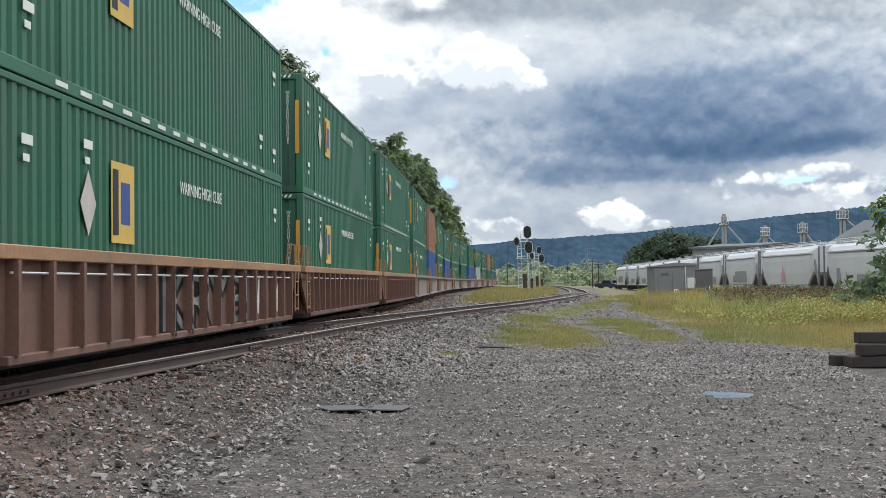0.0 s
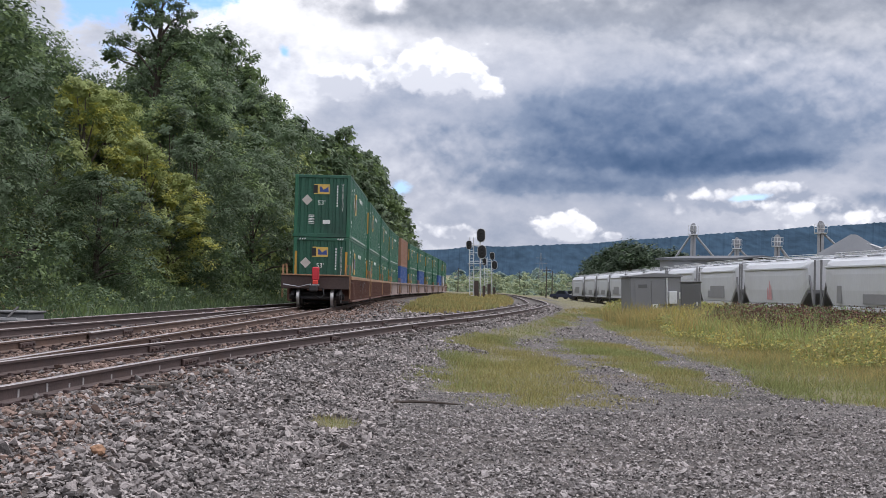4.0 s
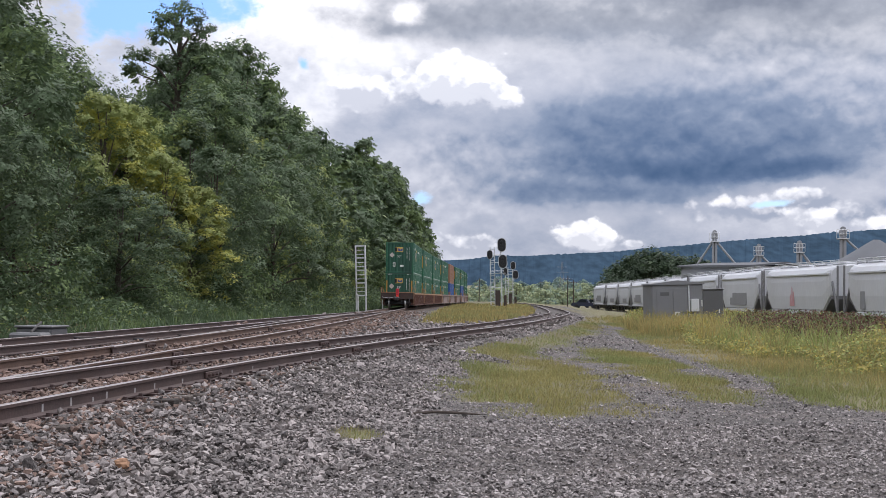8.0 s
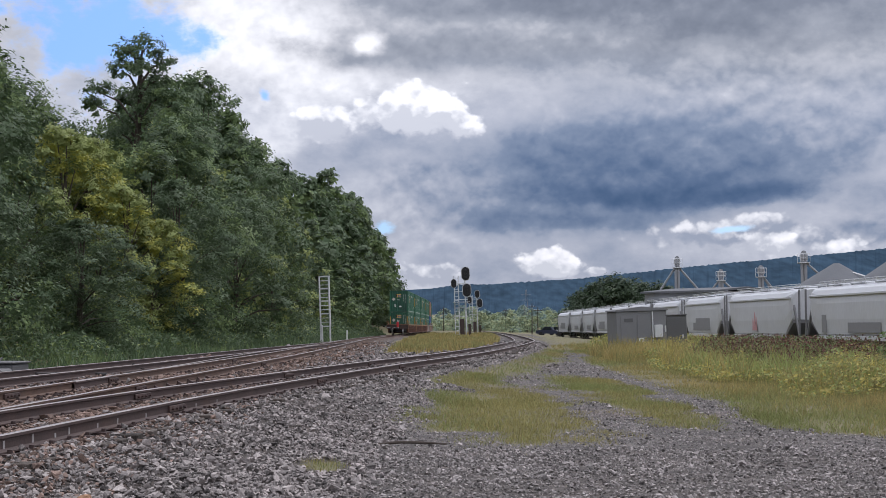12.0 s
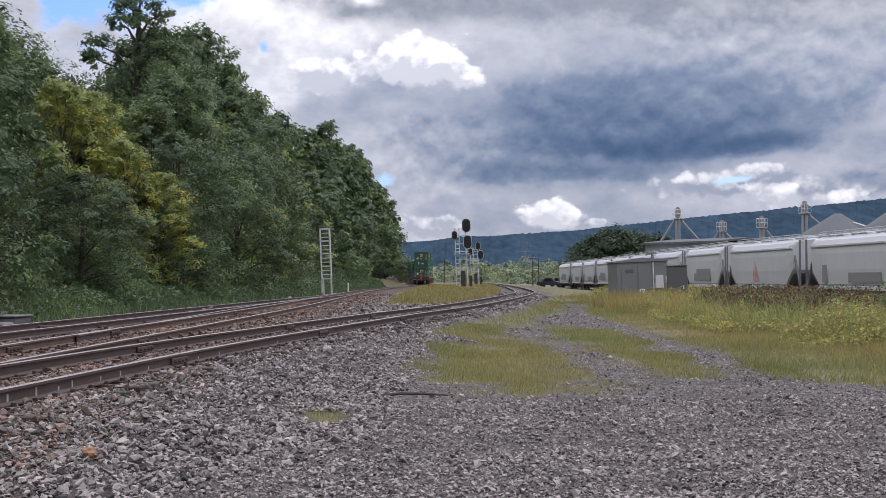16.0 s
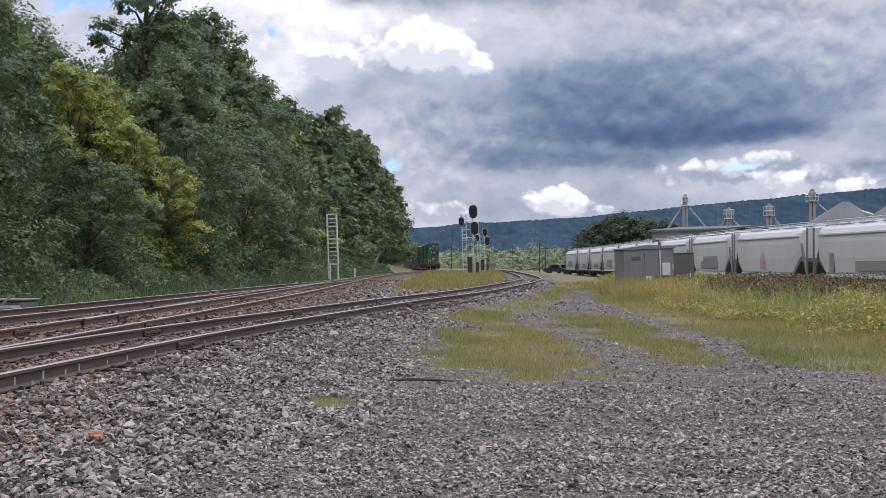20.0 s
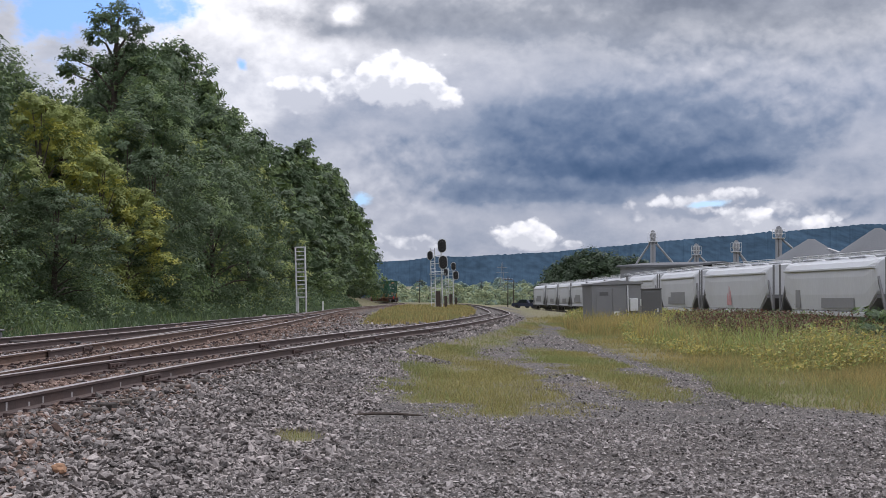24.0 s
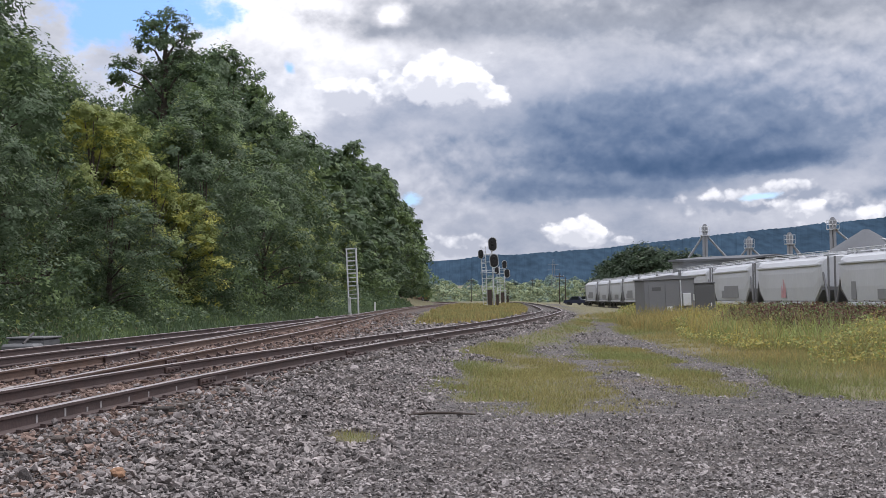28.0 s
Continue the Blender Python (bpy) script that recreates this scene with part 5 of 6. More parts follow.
GR = [M["grass_green"], M["grass_dry"]]
blades("grass_patch", [(-2, 9, 14, 42, 640), (0, 14, 42, 85, 130)], lambda x, y: min((grassiness(x, y) - 0.15) * 1.6, 0.9) if x - line_near(y) > 1.5 and (x < 6.0 or y > 42 and x < 11) else 0, 0.14, 0.008, "short dry yellow-green grass growing through the gravel", [M["patch_green"], M["patch_dry"]], None, 1.0)
blades("roadside_grass", [(4.5, 18, 14, 40, 220), (5, 26, 40, 100, 60)], lambda x, y: (grassiness(x, y) - 0.25) * min(1, max((x - 4.5) / 5, 0.25)) if x > 4.5 else 0, 0.40, 0.011, "rough yellow-green grass field beside the lot", GR, None, 0.75)
blades("verge_grass", [(4.5, 14, 12, 36, 260)], lambda x, y: 0.85 if grassiness(x, y) > 0.45 + 0.25 * noise.noise(Vector((x * 1.2, y * 0.8, 70))) else 0, 0.15, 0.009, "short worn grass along the edge of the lot", [M["patch_green"], M["patch_dry"]], None, 1.0)
blades("tall_weeds", [(7.5, 22, 32, 60, 48), (9.5, 25, 60, 92, 30)], lambda x, y: 1.0 if x > 8.5 + 0.05 * max(0, y - 45) + 1.2 * noise.noise(Vector((x * 0.3, y * 0.2, 30))) else 0, 0.85, 0.022, "waist-high green and yellow weeds along the siding", [LEAF["leaf_light"], M["grass_green"], M["grass_dry"], M["weed_yellow"], M["grass_dry"]], None, 0.45)
def seeding(x, y):
    return 1.3 - math.hypot((x - 12.2) / 2.6, (y - 48) / 8) + 0.7 * noise.noise(Vector((x * 0.6, y * 0.4, 40)))


blades("weed_stems", [(9.5, 15.5, 40, 58, 40)], seeding, 1.05, 0.008, "thin brown stems of seeding weeds in front of the hoppers", [M["seed"], M["grass_green"], M["seed"]], None, 0.3)
stem_x, stem_y = rng.uniform(9.5, 15.5, 3000), rng.uniform(40, 58, 3000)
keep = np.array([rng.random() < seeding(a, b) for a, b in zip(stem_x, stem_y)])
stem_x, stem_y = np.repeat(stem_x[keep], 16), np.repeat(stem_y[keep], 16)
n = len(stem_x)
stem_z = np.array([ground_z(a, b) for a, b in zip(stem_x, stem_y)]) + np.repeat(rng.uniform(0.7, 1.4, n // 16), 16) - np.abs(rng.normal(0, 0.25, n))
scatter("seed_heads", [([(-0.5, 0, 0), (0.1, -0.42, 0.1), (0.5, 0.12, 0)], [(0, 1, 2)])], np.zeros(n, int), np.column_stack([stem_x + rng.normal(0, 0.09, n), stem_y + rng.normal(0, 0.09, n), stem_z]), rng.uniform(0.05, 0.11, n), turns(n), [M["seed"], LEAF["leaf_mid"]], "rust-red seed heads over the weeds before the hoppers", "weeds", rng.choice(2, n, p=[0.7, 0.3]))
blades("cabinet_grass", [(7.6, 14.5, 60, 72, 130)], lambda x, y: 0.7 + noise.noise(Vector((x * 0.5, y * 0.4, 60))), 0.85, 0.016, "tall yellow grass hiding the feet of the cabinets", GR, None, 0.45)
blades("island_grass", [(-3, 6, 58, 110, 60), (-4, 8, 110, 220, 22)], lambda x, y: grassiness(x, y) if line_main(y) + 3 < x < line_near(y) - 1.8 else 0, 0.4, 0.03, "tufted yellow grass between the tracks", GR, None, 0.5)
blades("bank_grass", [(-19, -11.5, 30, 110, 26), (-18, -10.5, 110, 220, 16)], lambda x, y: 1.0 if x < (line_second(y) if y < 110 else line_main(y)) - 3.0 else 0, 0.5, 0.035, "long green grass on the wooded bank", [LEAF["leaf_mid"], LEAF["leaf_deep"], LEAF["leaf_dusk"], LEAF["leaf_deep"]], None, 0.6)

n = 120000
wx, wy = rng.uniform(7.2, 22, n), 30 + 62 * rng.uniform(0, 1, n) ** 1.2
keep = wx > 8.0 + 0.04 * np.maximum(0, wy - 45) + np.array([1.4 * noise.noise(Vector((a * 0.3, b * 0.2, 30))) for a, b in zip(wx, wy)])
wx, wy = wx[keep], wy[keep]
n = len(wx)
bump = np.array([0.75 + 0.75 * noise.noise(Vector((a * 0.55, b * 0.4, 50))) for a, b in zip(wx, wy)])
wz = np.array([ground_z(a, b) for a, b in zip(wx, wy)]) + bump * rng.uniform(0.15, 1, n) ** 0.7 * np.clip((wx - 6.5) / 4, 0.3, 1.0)
red = (np.abs(wx - 12.8) < 2.6) & (np.abs(wy - 49) < 9) & (rng.uniform(0, 1, n) < 0.75)
wslot = np.where(red, 3, rng.choice(3, n, p=[0.25, 0.4, 0.35]))
scatter("weed_leaves", [([(-0.5, 0, 0), (0, -0.28, 0.06), (0.5, 0, 0), (0, 0.28, 0.06)], [(0, 1, 2, 3)])], np.zeros(n, int), np.column_stack([wx, wy, wz]), rng.uniform(0.045, 0.11, n) * (1 + wy / 130), turns(n, 1.2), [LEAF["leaf_light"], M["weed_yellow"], M["grass_green"], M["seed"]], "leafy yellow and rust-red weeds along the siding", "weeds", wslot)

# ---- trees ----
LEAFLET = ([(-0.5, 0, 0), (0.1, -0.42, 0.1), (0.5, 0.12, 0)], [(0, 1, 2)])


def leaves_on(name, lobes, sprays, per, leaf, mats, r):
    """Leaves in sprays over the outside of rounded lobes (x, y, z, radius)."""
    k = len(lobes) * sprays
    lobe = np.repeat(lobes, sprays, 0)
    d = r.normal(size=(k, 3))
    d /= np.linalg.norm(d, axis=1)[:, None]
    d[:, 2] = np.where((d[:, 2] < 0) & (r.uniform(0, 1, k) < 0.55), -d[:, 2], d[:, 2])
    tip = lobe[:, :3] + d * (lobe[:, 3] * r.uniform(0.55, 1.08, k))[:, None]
    n = k * per
    tips, out, rad = np.repeat(tip, per, 0), np.repeat(d, per, 0), np.repeat(lobe[:, 3], per)
    q = r.normal(size=(n, 3))
    p = tips + q * (rad * 0.17)[:, None] * np.array([1.15, 1.15, 0.75]) - np.array([0, 0, 1.0]) * (np.abs(q[:, 0]) * rad * 0.06)[:, None]
    normal = out * 0.75 + np.array([0, 0, 0.45]) + r.normal(size=(n, 3)) * 0.25
    tone = np.repeat(np.repeat(r.uniform(0, 1, len(lobes)), sprays), per) * 0.55 + np.repeat(r.uniform(0, 1, k), per) * 0.35 + r.uniform(0, 0.1, n)
    slot = np.minimum((tone * len(mats)).astype(int), len(mats) - 1)
    return scatter(name, [LEAFLET], np.zeros(n, int), p, leaf * r.uniform(0.6, 1.4, n), facing(normal, r.uniform(0, 6.28, n)), mats, None, None, slot)


def crown_mesh(name, height, radius, clumps, per, leaf, mats, seed, base=0.18, uneven=0.35):
    """A crown of rounded lobes round an uneven outline, small ones outside and above."""
    r = np.random.default_rng(seed)
    count = max(9, clumps // 4)
    cs = []
    for i in range(count):
        u = (i + r.uniform(0, 1)) / count
        a = i * 2.4 + r.uniform(-0.5, 0.5)
        prof = math.sin(math.pi * min(1, (u * 0.88 + 0.12)) ** 0.85) ** 0.65
        lobes = 1 + uneven * (math.sin(a * 2 + seed) * 0.5 + math.sin(a * 3 + 5 * u + seed * 2) * 0.6)
        d = radius * prof * lobes * r.uniform(0.45, 0.9)
        size = radius * r.uniform(0.24, 0.42) * (1.1 - 0.35 * u)
        cs.append((d * math.cos(a), d * math.sin(a), (base + (0.96 - base) * u) * height + 0.1 * size, size))
    cs = np.array(cs)
    sprays = 16
    return leaves_on(name, cs, sprays, max(8, int(clumps * per / (count * sprays))), leaf, mats, r), cs


def make_tree(label, height, radius, clumps, per, leaf, mats, seed, base=0.18, uneven=0.35, name="tree"):
    t = thing(name, label, "tree")
    me, cs = crown_mesh("crown", height, radius, clumps, per, leaf, mats, seed, base, uneven)
    r = np.random.default_rng(seed + 100)
    trunk = Geo()
    lean = r.uniform(-0.06, 0.06, 2)
    pts = [(lean[0] * z * height, lean[1] * z * height, z * height) for z in (-0.04, 0.1, 0.3, 0.5, 0.7, 0.88)]
    w = 0.022 * height
    trunk.tube(pts, [w * 1.25, w, w * 0.8, w * 0.6, w * 0.35, w * 0.12], 8)
    limbs = trunk
    for i in r.choice(len(cs), min(16, len(cs)), replace=False):
        x, y, z, _ = cs[i]
        z0 = z * 0.62
        f = min(z0 / height, 0.85)
        a = Vector((lean[0] * z0, lean[1] * z0, z0))
        b = Vector((x, y, z))
        limbs.tube([a, a.lerp(b, 0.5) + Vector((0, 0, 0.06 * height)) * (0.5 - f * 0.4), b], [w * 0.42 * (1 - f * 0.6), w * 0.25, w * 0.08], 5)
    part("trunk", trunk, M["bark"], t)
    part("crown", me, None, t)
    return t


D, MI, LI, GO, DU = (LEAF[k] for k in ("leaf_deep", "leaf_mid", "leaf_light", "leaf_gold", "leaf_dusk"))
protos = [
    make_tree("tall broadleaf tree with a dark ragged crown", 16, 4.6, 150, 190, 0.24, [D, DU, DU, MI], 1, 0.2, 0.45),
    make_tree("dense green broadleaf tree on the wooded bank", 14, 5.0, 150, 190, 0.24, [DU, D, MI, MI], 2, 0.1),
    make_tree("spreading leafy tree in dull green", 12, 5.2, 140, 190, 0.24, [DU, D, MI], 3, 0.08),
    make_tree("young light green tree at the wood's edge", 8, 3.3, 90, 190, 0.19, [MI, DU, LI, MI], 4, 0.04, 0.3),
    make_tree("bushy dark tree draped in vines", 9, 3.8, 100, 190, 0.19, [D, DU, D, MI], 5, 0.03, 0.3),
]
mid_protos = [
    make_tree("tall broadleaf tree with a dark ragged crown", 16, 4.6, 120, 110, 0.34, [D, DU, MI], 31, 0.2, 0.45),
    make_tree("dense green broadleaf tree on the wooded bank", 14, 5.0, 120, 110, 0.34, [D, MI, DU], 32, 0.1),
    make_tree("spreading leafy tree in dull green", 12, 5.2, 120, 110, 0.34, [DU, D, MI], 33, 0.08),
    make_tree("young light green tree at the wood's edge", 8, 3.3, 80, 110, 0.26, [MI, DU, LI, MI], 34, 0.04, 0.3),
    make_tree("bushy dark tree draped in vines", 9, 3.8, 80, 110, 0.28, [D, DU, D, MI], 35, 0.03, 0.3),
]
gold = make_tree("yellowing locust tree among darker trees", 11, 3.6, 100, 190, 0.2, [LI, LI, GO, MI], 6, 0.05, 0.4)


def make_tall_tree():
    """A ragged, vine-hung tree whose thin top stands clear of the wood; lobes as (across, up, radius)."""
    t = thing("tree", "tall thin-topped tree hung with vines above the wood", "tree")
    r = np.random.default_rng(7)
    top = [(-0.9, 18.6, 1.0), (0.4, 18.9, 1.1), (1.8, 17.8, 0.9), (-1.2, 17.0, 0.8), (0.2, 17.1, 0.9), (1.3, 16.5, 0.7), (-2.7, 15.3, 1.0), (-3.5, 14.6, 0.7), (-1.0, 14.8, 0.7), (0.4, 15.0, 1.0), (1.9, 15.1, 0.8), (3.0, 14.6, 1.0), (0.3, 13.2, 1.4), (2.5, 13.0, 1.4), (-1.3, 12.4, 1.2), (4.2, 12.6, 1.2), (0.6, 11.0, 1.8), (3.4, 10.6, 1.8)]
    lobes = np.array([(x, r.uniform(-0.9, 0.9), z, k * 1.05) for x, z, k in top] + [(r.uniform(-2.5, 4.0), r.uniform(-2, 2), z, 1.7) for z in np.linspace(2.5, 9.5, 14)])
    trunk = Geo().tube([(0, 0, -0.6), (0.1, 0, 6), (-0.1, 0, 11), (0.1, 0, 15), (0.2, 0, 18.5)], [0.42, 0.34, 0.26, 0.17, 0.06], 8)
    for x, y, z, k in lobes[:18]:
        z0 = z - 1.0 - abs(x) * 0.5
        trunk.tube([(0, 0, z0), (x * 0.5, y * 0.5, z0 + 0.75 * (z - z0)), (x, y, z)], [0.12, 0.08, 0.03], 5)
    part("trunk", trunk, M["bark"], t)
    part("crown", leaves_on("crown", lobes, 16, 46, 0.24, [D, DU, D, MI], r), None, t)
    return t


tall = make_tall_tree()
far_protos = [
    make_tree("distant broadleaf tree along the line", 15, 4.6, 80, 70, 0.62, [D, MI, DU], 8, 0.08),
    make_tree("distant tree with a rounded dark crown", 13, 5.2, 80, 70, 0.62, [D, DU, MI], 9, 0.05),
]
# valley trees carry distance haze in their leaf colours
pale_tree = make_tree("valley tree with green leaves paled for haze", 9, 5.2, 60, 34, 0.85, [LEAF["leaf_haze"], LEAF["leaf_haze_pale"], LEAF["leaf_haze"], LEAF["leaf_haze_far"]], 10, 0.0)
far_tree = make_tree("tree far across the valley with leaves blued for haze", 9, 5.6, 40, 24, 1.2, [LEAF["leaf_haze_far"], LEAF["leaf_haze"]], 14, 0.0)
used = set()


def plant(ob, x, y, size, turn=None, zs=1.0, z=None):
    zz = ground_z(x, y) if z is None else z
    m = pose(x, y, zz - 0.1, 0, 0, rng.uniform(0, 360) if turn is None else turn) @ Matrix.Diagonal((size, size, size * zs, 1))
    if ob in used:
        return copy_thing(ob, m @ Matrix.Diagonal((*(1 / v for v in ob.scale), 1)))
    used.add(ob)
    ob.matrix_basis = m
    return ob


def skyline(a):
    """Elevation of the wood's outline, degrees, over azimuth."""
    pts = [(-40, 15), (-24, 13.8), (-20.6, 13.0), (-19.4, 11.4), (-18.2, 9.5), (-17.2, 8.3), (-15.2, 8.1), (-14.4, 9.0), (-13.4, 9.8), (-12, 10.3), (-10.6, 10.2), (-9.3, 9.5), (-7.9, 8.5), (-7.3, 7.4), (-5.7, 6.8), (-4.9, 5.8), (-3.9, 5.2), (-3.2, 4.5), (-2.4, 3.8), (-2.0, 2.6), (-1.7, 1.9), (0, 0.8)]
    return float(np.interp(a, [p[0] for p in pts], [p[1] for p in pts]))


def wood_edge(y):
    return (line_second(y) if y < 105 else line_main(y)) - 5.6 - 1.0 * noise.noise(Vector((y * 0.05, 3, 0)))


TREE_H = {}
for ob in (*protos, *mid_protos, *far_protos, gold):
    crown = [c for c in ob.children if c.name.startswith("crown")][0].data
    zs = np.empty(len(crown.vertices) * 3)
    crown.vertices.foreach_get("co", zs)
    TREE_H[ob] = float(np.percentile(zs[2::3], 98.5))


def grow(ob, x, y, share):
    a = math.degrees(math.atan2(x, y))
    d = math.hypot(x, y)
    want = EYE + d * math.tan(radians(skyline(a))) * share - ground_z(x, y)
    k = max(want, 3.0) / TREE_H[ob]
    wide = min(max(k, 0.75), 1.35)
    plant(ob, x, y, wide, zs=k / wide)


NEAR_GAIN = 1.0   # ragged tops need extra height to reach the outline
y = 24.0
while y < 420:
    far = y > 165
    pool = far_protos if far else mid_protos if y > 92 else protos
    e = wood_edge(y)
    gain = 1.0 if far else NEAR_GAIN
    if rng.random() < 0.75:
        grow(pool[int(rng.integers(0, 2)) if far else int(rng.integers(3, 5))], e - rng.uniform(0.8, 2.6) - (3.0 if y > 110 else 0), y + rng.uniform(-1.5, 1.5), rng.uniform(0.3, 0.62) * gain)
    grow(pool[int(rng.integers(0, 2)) if far else int(rng.integers(0, 5))], e - rng.uniform(4.0, 7.0) - (1.5 if y > 110 else 0), y + 2.4 + rng.uniform(-1.5, 1.5), rng.uniform(0.55, 0.9) * gain)
    grow(pool[int(rng.integers(0, len(pool))) if far else int(rng.integers(0, 3))], e - rng.uniform(9, 12), y + 1.2, rng.uniform(0.76, 1.03) * gain)
    y += 5.6 + y * 0.022
for y in np.arange(28, 165, 6.5):
    grow(mid_protos[int(rng.integers(0, 3))], wood_edge(y) - rng.uniform(14, 19), y, rng.uniform(0.82, 1.04) * NEAR_GAIN)
for a, x, sh in ((-15.4, -19.5, 0.97), (-13.9, -17.0, 0.62), (-16.4, -20.0, 1.0), (-12.6, -15.8, 0.45)):
    grow(gold, x, x / math.tan(radians(a)), sh)
plant(tall, -22.9, 97.0, 1.0, turn=0.0)

# low growth along the bank
n = 60000
yy = 22 + 200 * rng.uniform(0, 1, n) ** 1.6
ex = np.array([wood_edge(v) for v in yy])
dx = rng.uniform(-0.8, 3.4, n)
hump = np.array([max(0.1, 0.55 + 0.9 * noise.noise(Vector((v * 0.35, w * 0.5, 12)))) for v, w in zip(yy, dx)])
xx = ex - dx
zz = np.array([ground_z(a, b) for a, b in zip(xx, yy)]) + rng.uniform(0, 1, n) ** 0.6 * hump * (0.7 + 0.6 * np.clip(dx + 0.8, 0, 3))
scatter("undergrowth", [LEAFLET], np.zeros(n, int), np.column_stack([xx, yy, zz]), rng.uniform(0.08, 0.2, n) * (1 + yy / 150), turns(n, 1.2), [D, MI, LI, DU], "tangled low shrubs at the foot of the wood", "shrubs", rng.choice(4, n, p=[0.45, 0.15, 0.05, 0.35]))

# trees beyond the siding and down the valley
round_tree = make_tree("dense round-crowned dark tree behind the siding", 10, 6.2, 150, 60, 0.55, [LEAF["leaf_shade"], LEAF["leaf_shade"], D], 12, 0.02, 0.18)
for a, d, h in ((5.75, 300, 10.8), (6.4, 290, 12.6), (7.2, 285, 13.4), (8.1, 300, 13.0), (9.0, 290, 12.0), (10.0, 300, 10.6), (6.9, 310, 13.2)):
    plant(round_tree, d * math.sin(radians(a)), d * math.cos(radians(a)), h / 10.5, z=-1)
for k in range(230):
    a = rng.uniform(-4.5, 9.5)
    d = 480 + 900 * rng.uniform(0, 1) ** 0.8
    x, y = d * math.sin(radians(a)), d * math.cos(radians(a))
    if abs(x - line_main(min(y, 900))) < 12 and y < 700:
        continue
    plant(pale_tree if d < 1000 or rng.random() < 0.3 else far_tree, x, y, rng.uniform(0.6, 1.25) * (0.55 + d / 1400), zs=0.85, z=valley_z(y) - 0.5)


# models that found no place
for ob in (*protos, *mid_protos, *far_protos, pale_tree, far_tree):
    if ob not in used:
        for child in list(ob.children):
            bpy.data.objects.remove(child)
        bpy.data.objects.remove(ob)


# ---- signals ----
def make_signal(m, height, heads, label):
    s = thing("signal_mast", label, "railway signal", m, group="bracket signals")
    part("pole", Geo().tube([(0, 0, 0), (0, 0, height - 0.35)], 0.085, 12), M["galv"], s)
    part("foundation", Geo().box(-0.35, 0.35, -0.35, 0.35, -0.5, 0.12, bev=0.04), M["cabinet"], s)
    part("relay_case", Geo().box(-0.75, -0.2, -0.3, 0.35, 0.1, 2.3, bev=0.03), M["rustbox"], s, "dark brown relay case at the foot")
    part("relay_case", Geo().box(0.25, 0.6, -0.3, 0.3, 0.1, 1.7, bev=0.03), M["rustbox"], s, "dark brown relay case at the foot")
    lad = new("ladder")
    lad.parent = s
    for x in (-1.3, -0.8):
        part("stile", Geo().tube([(x, 0, 0.1), (x, 0, height - 0.8)], 0.055, 6), M["galv"], lad)
    z = 0.5
    while z < height - 0.85:
        part("rung", Geo().tube([(-1.3, 0, z), (-0.8, 0, z)], 0.035, 5), M["galv"], lad)
        z += 0.45
    for z in (2.6, 3.6, 4.6, 5.6, 6.5):
        if z < height - 0.8:
            part("bracket", Geo().box(-1.35, 0.3, -0.12, 0.12, z, z + 0.07, bev=0.01), M["galv"], s)
    part("platform", Geo().box(-1.5, 0.5, -0.5, 0.4, height * 0.52, height * 0.52 + 0.06), M["galv"], s)
    for k, (x, z, size) in enumerate(heads):
        hd = new("signal_head")
        hd.parent, hd.matrix_basis = s, pose(x, -0.2, z)
        out = [(size * 0.5 * math.cos(a), size * (0.5 * math.sin(a) + (0.32 if math.sin(a) > 0 else -0.32))) for a in np.linspace(0, 2 * math.pi, 25)[:-1]]
        part("target", Geo().prism(out, "y", -0.02, 0.02), M["black"], hd)
        rim = [(u * 1.13, v * 1.09) for u, v in out]
        part("rim", Geo().prism(rim, "y", 0.022, 0.03), M["galv"], hd)
        part("housing", Geo().box(-size * 0.24, size * 0.24, 0.03, 0.28, -size * 0.45, size * 0.45, bev=0.04), M["black"], hd)
        for q in (-0.42, 0.0, 0.42):
            part("hood", Geo().tube([(0, -0.24, q * size), (0, -0.02, q * size)], [size * 0.13, size * 0.15], 12), M["black"], hd)
        if abs(x) > 0.3:
            part("arm", Geo().tube([(0, 0.2, 0), (-x, 0.2, 0)], 0.04, 6), M["galv"], hd)
    return s


M["rustbox"] = mat("brown_relay_case", (0.06, 0.042, 0.036), 0.8, 0.3, 2, 20, 0.1)
make_signal(pose(2.05, 160, 0.35, 0, -1.6, 0), 8.3, [(0.1, 7.75, 0.95), (0.2, 5.75, 0.95), (-1.35, 6.6, 0.62)], "tall silver signal mast with oval black heads and ladder")
make_signal(pose(5.0, 235, 0.3, 0, -1.6, 0), 7.8, [(0.1, 7.2, 0.8), (0.5, 5.6, 0.9), (-1.3, 6.2, 0.75)], "silver signal mast with black heads, farther down the line")


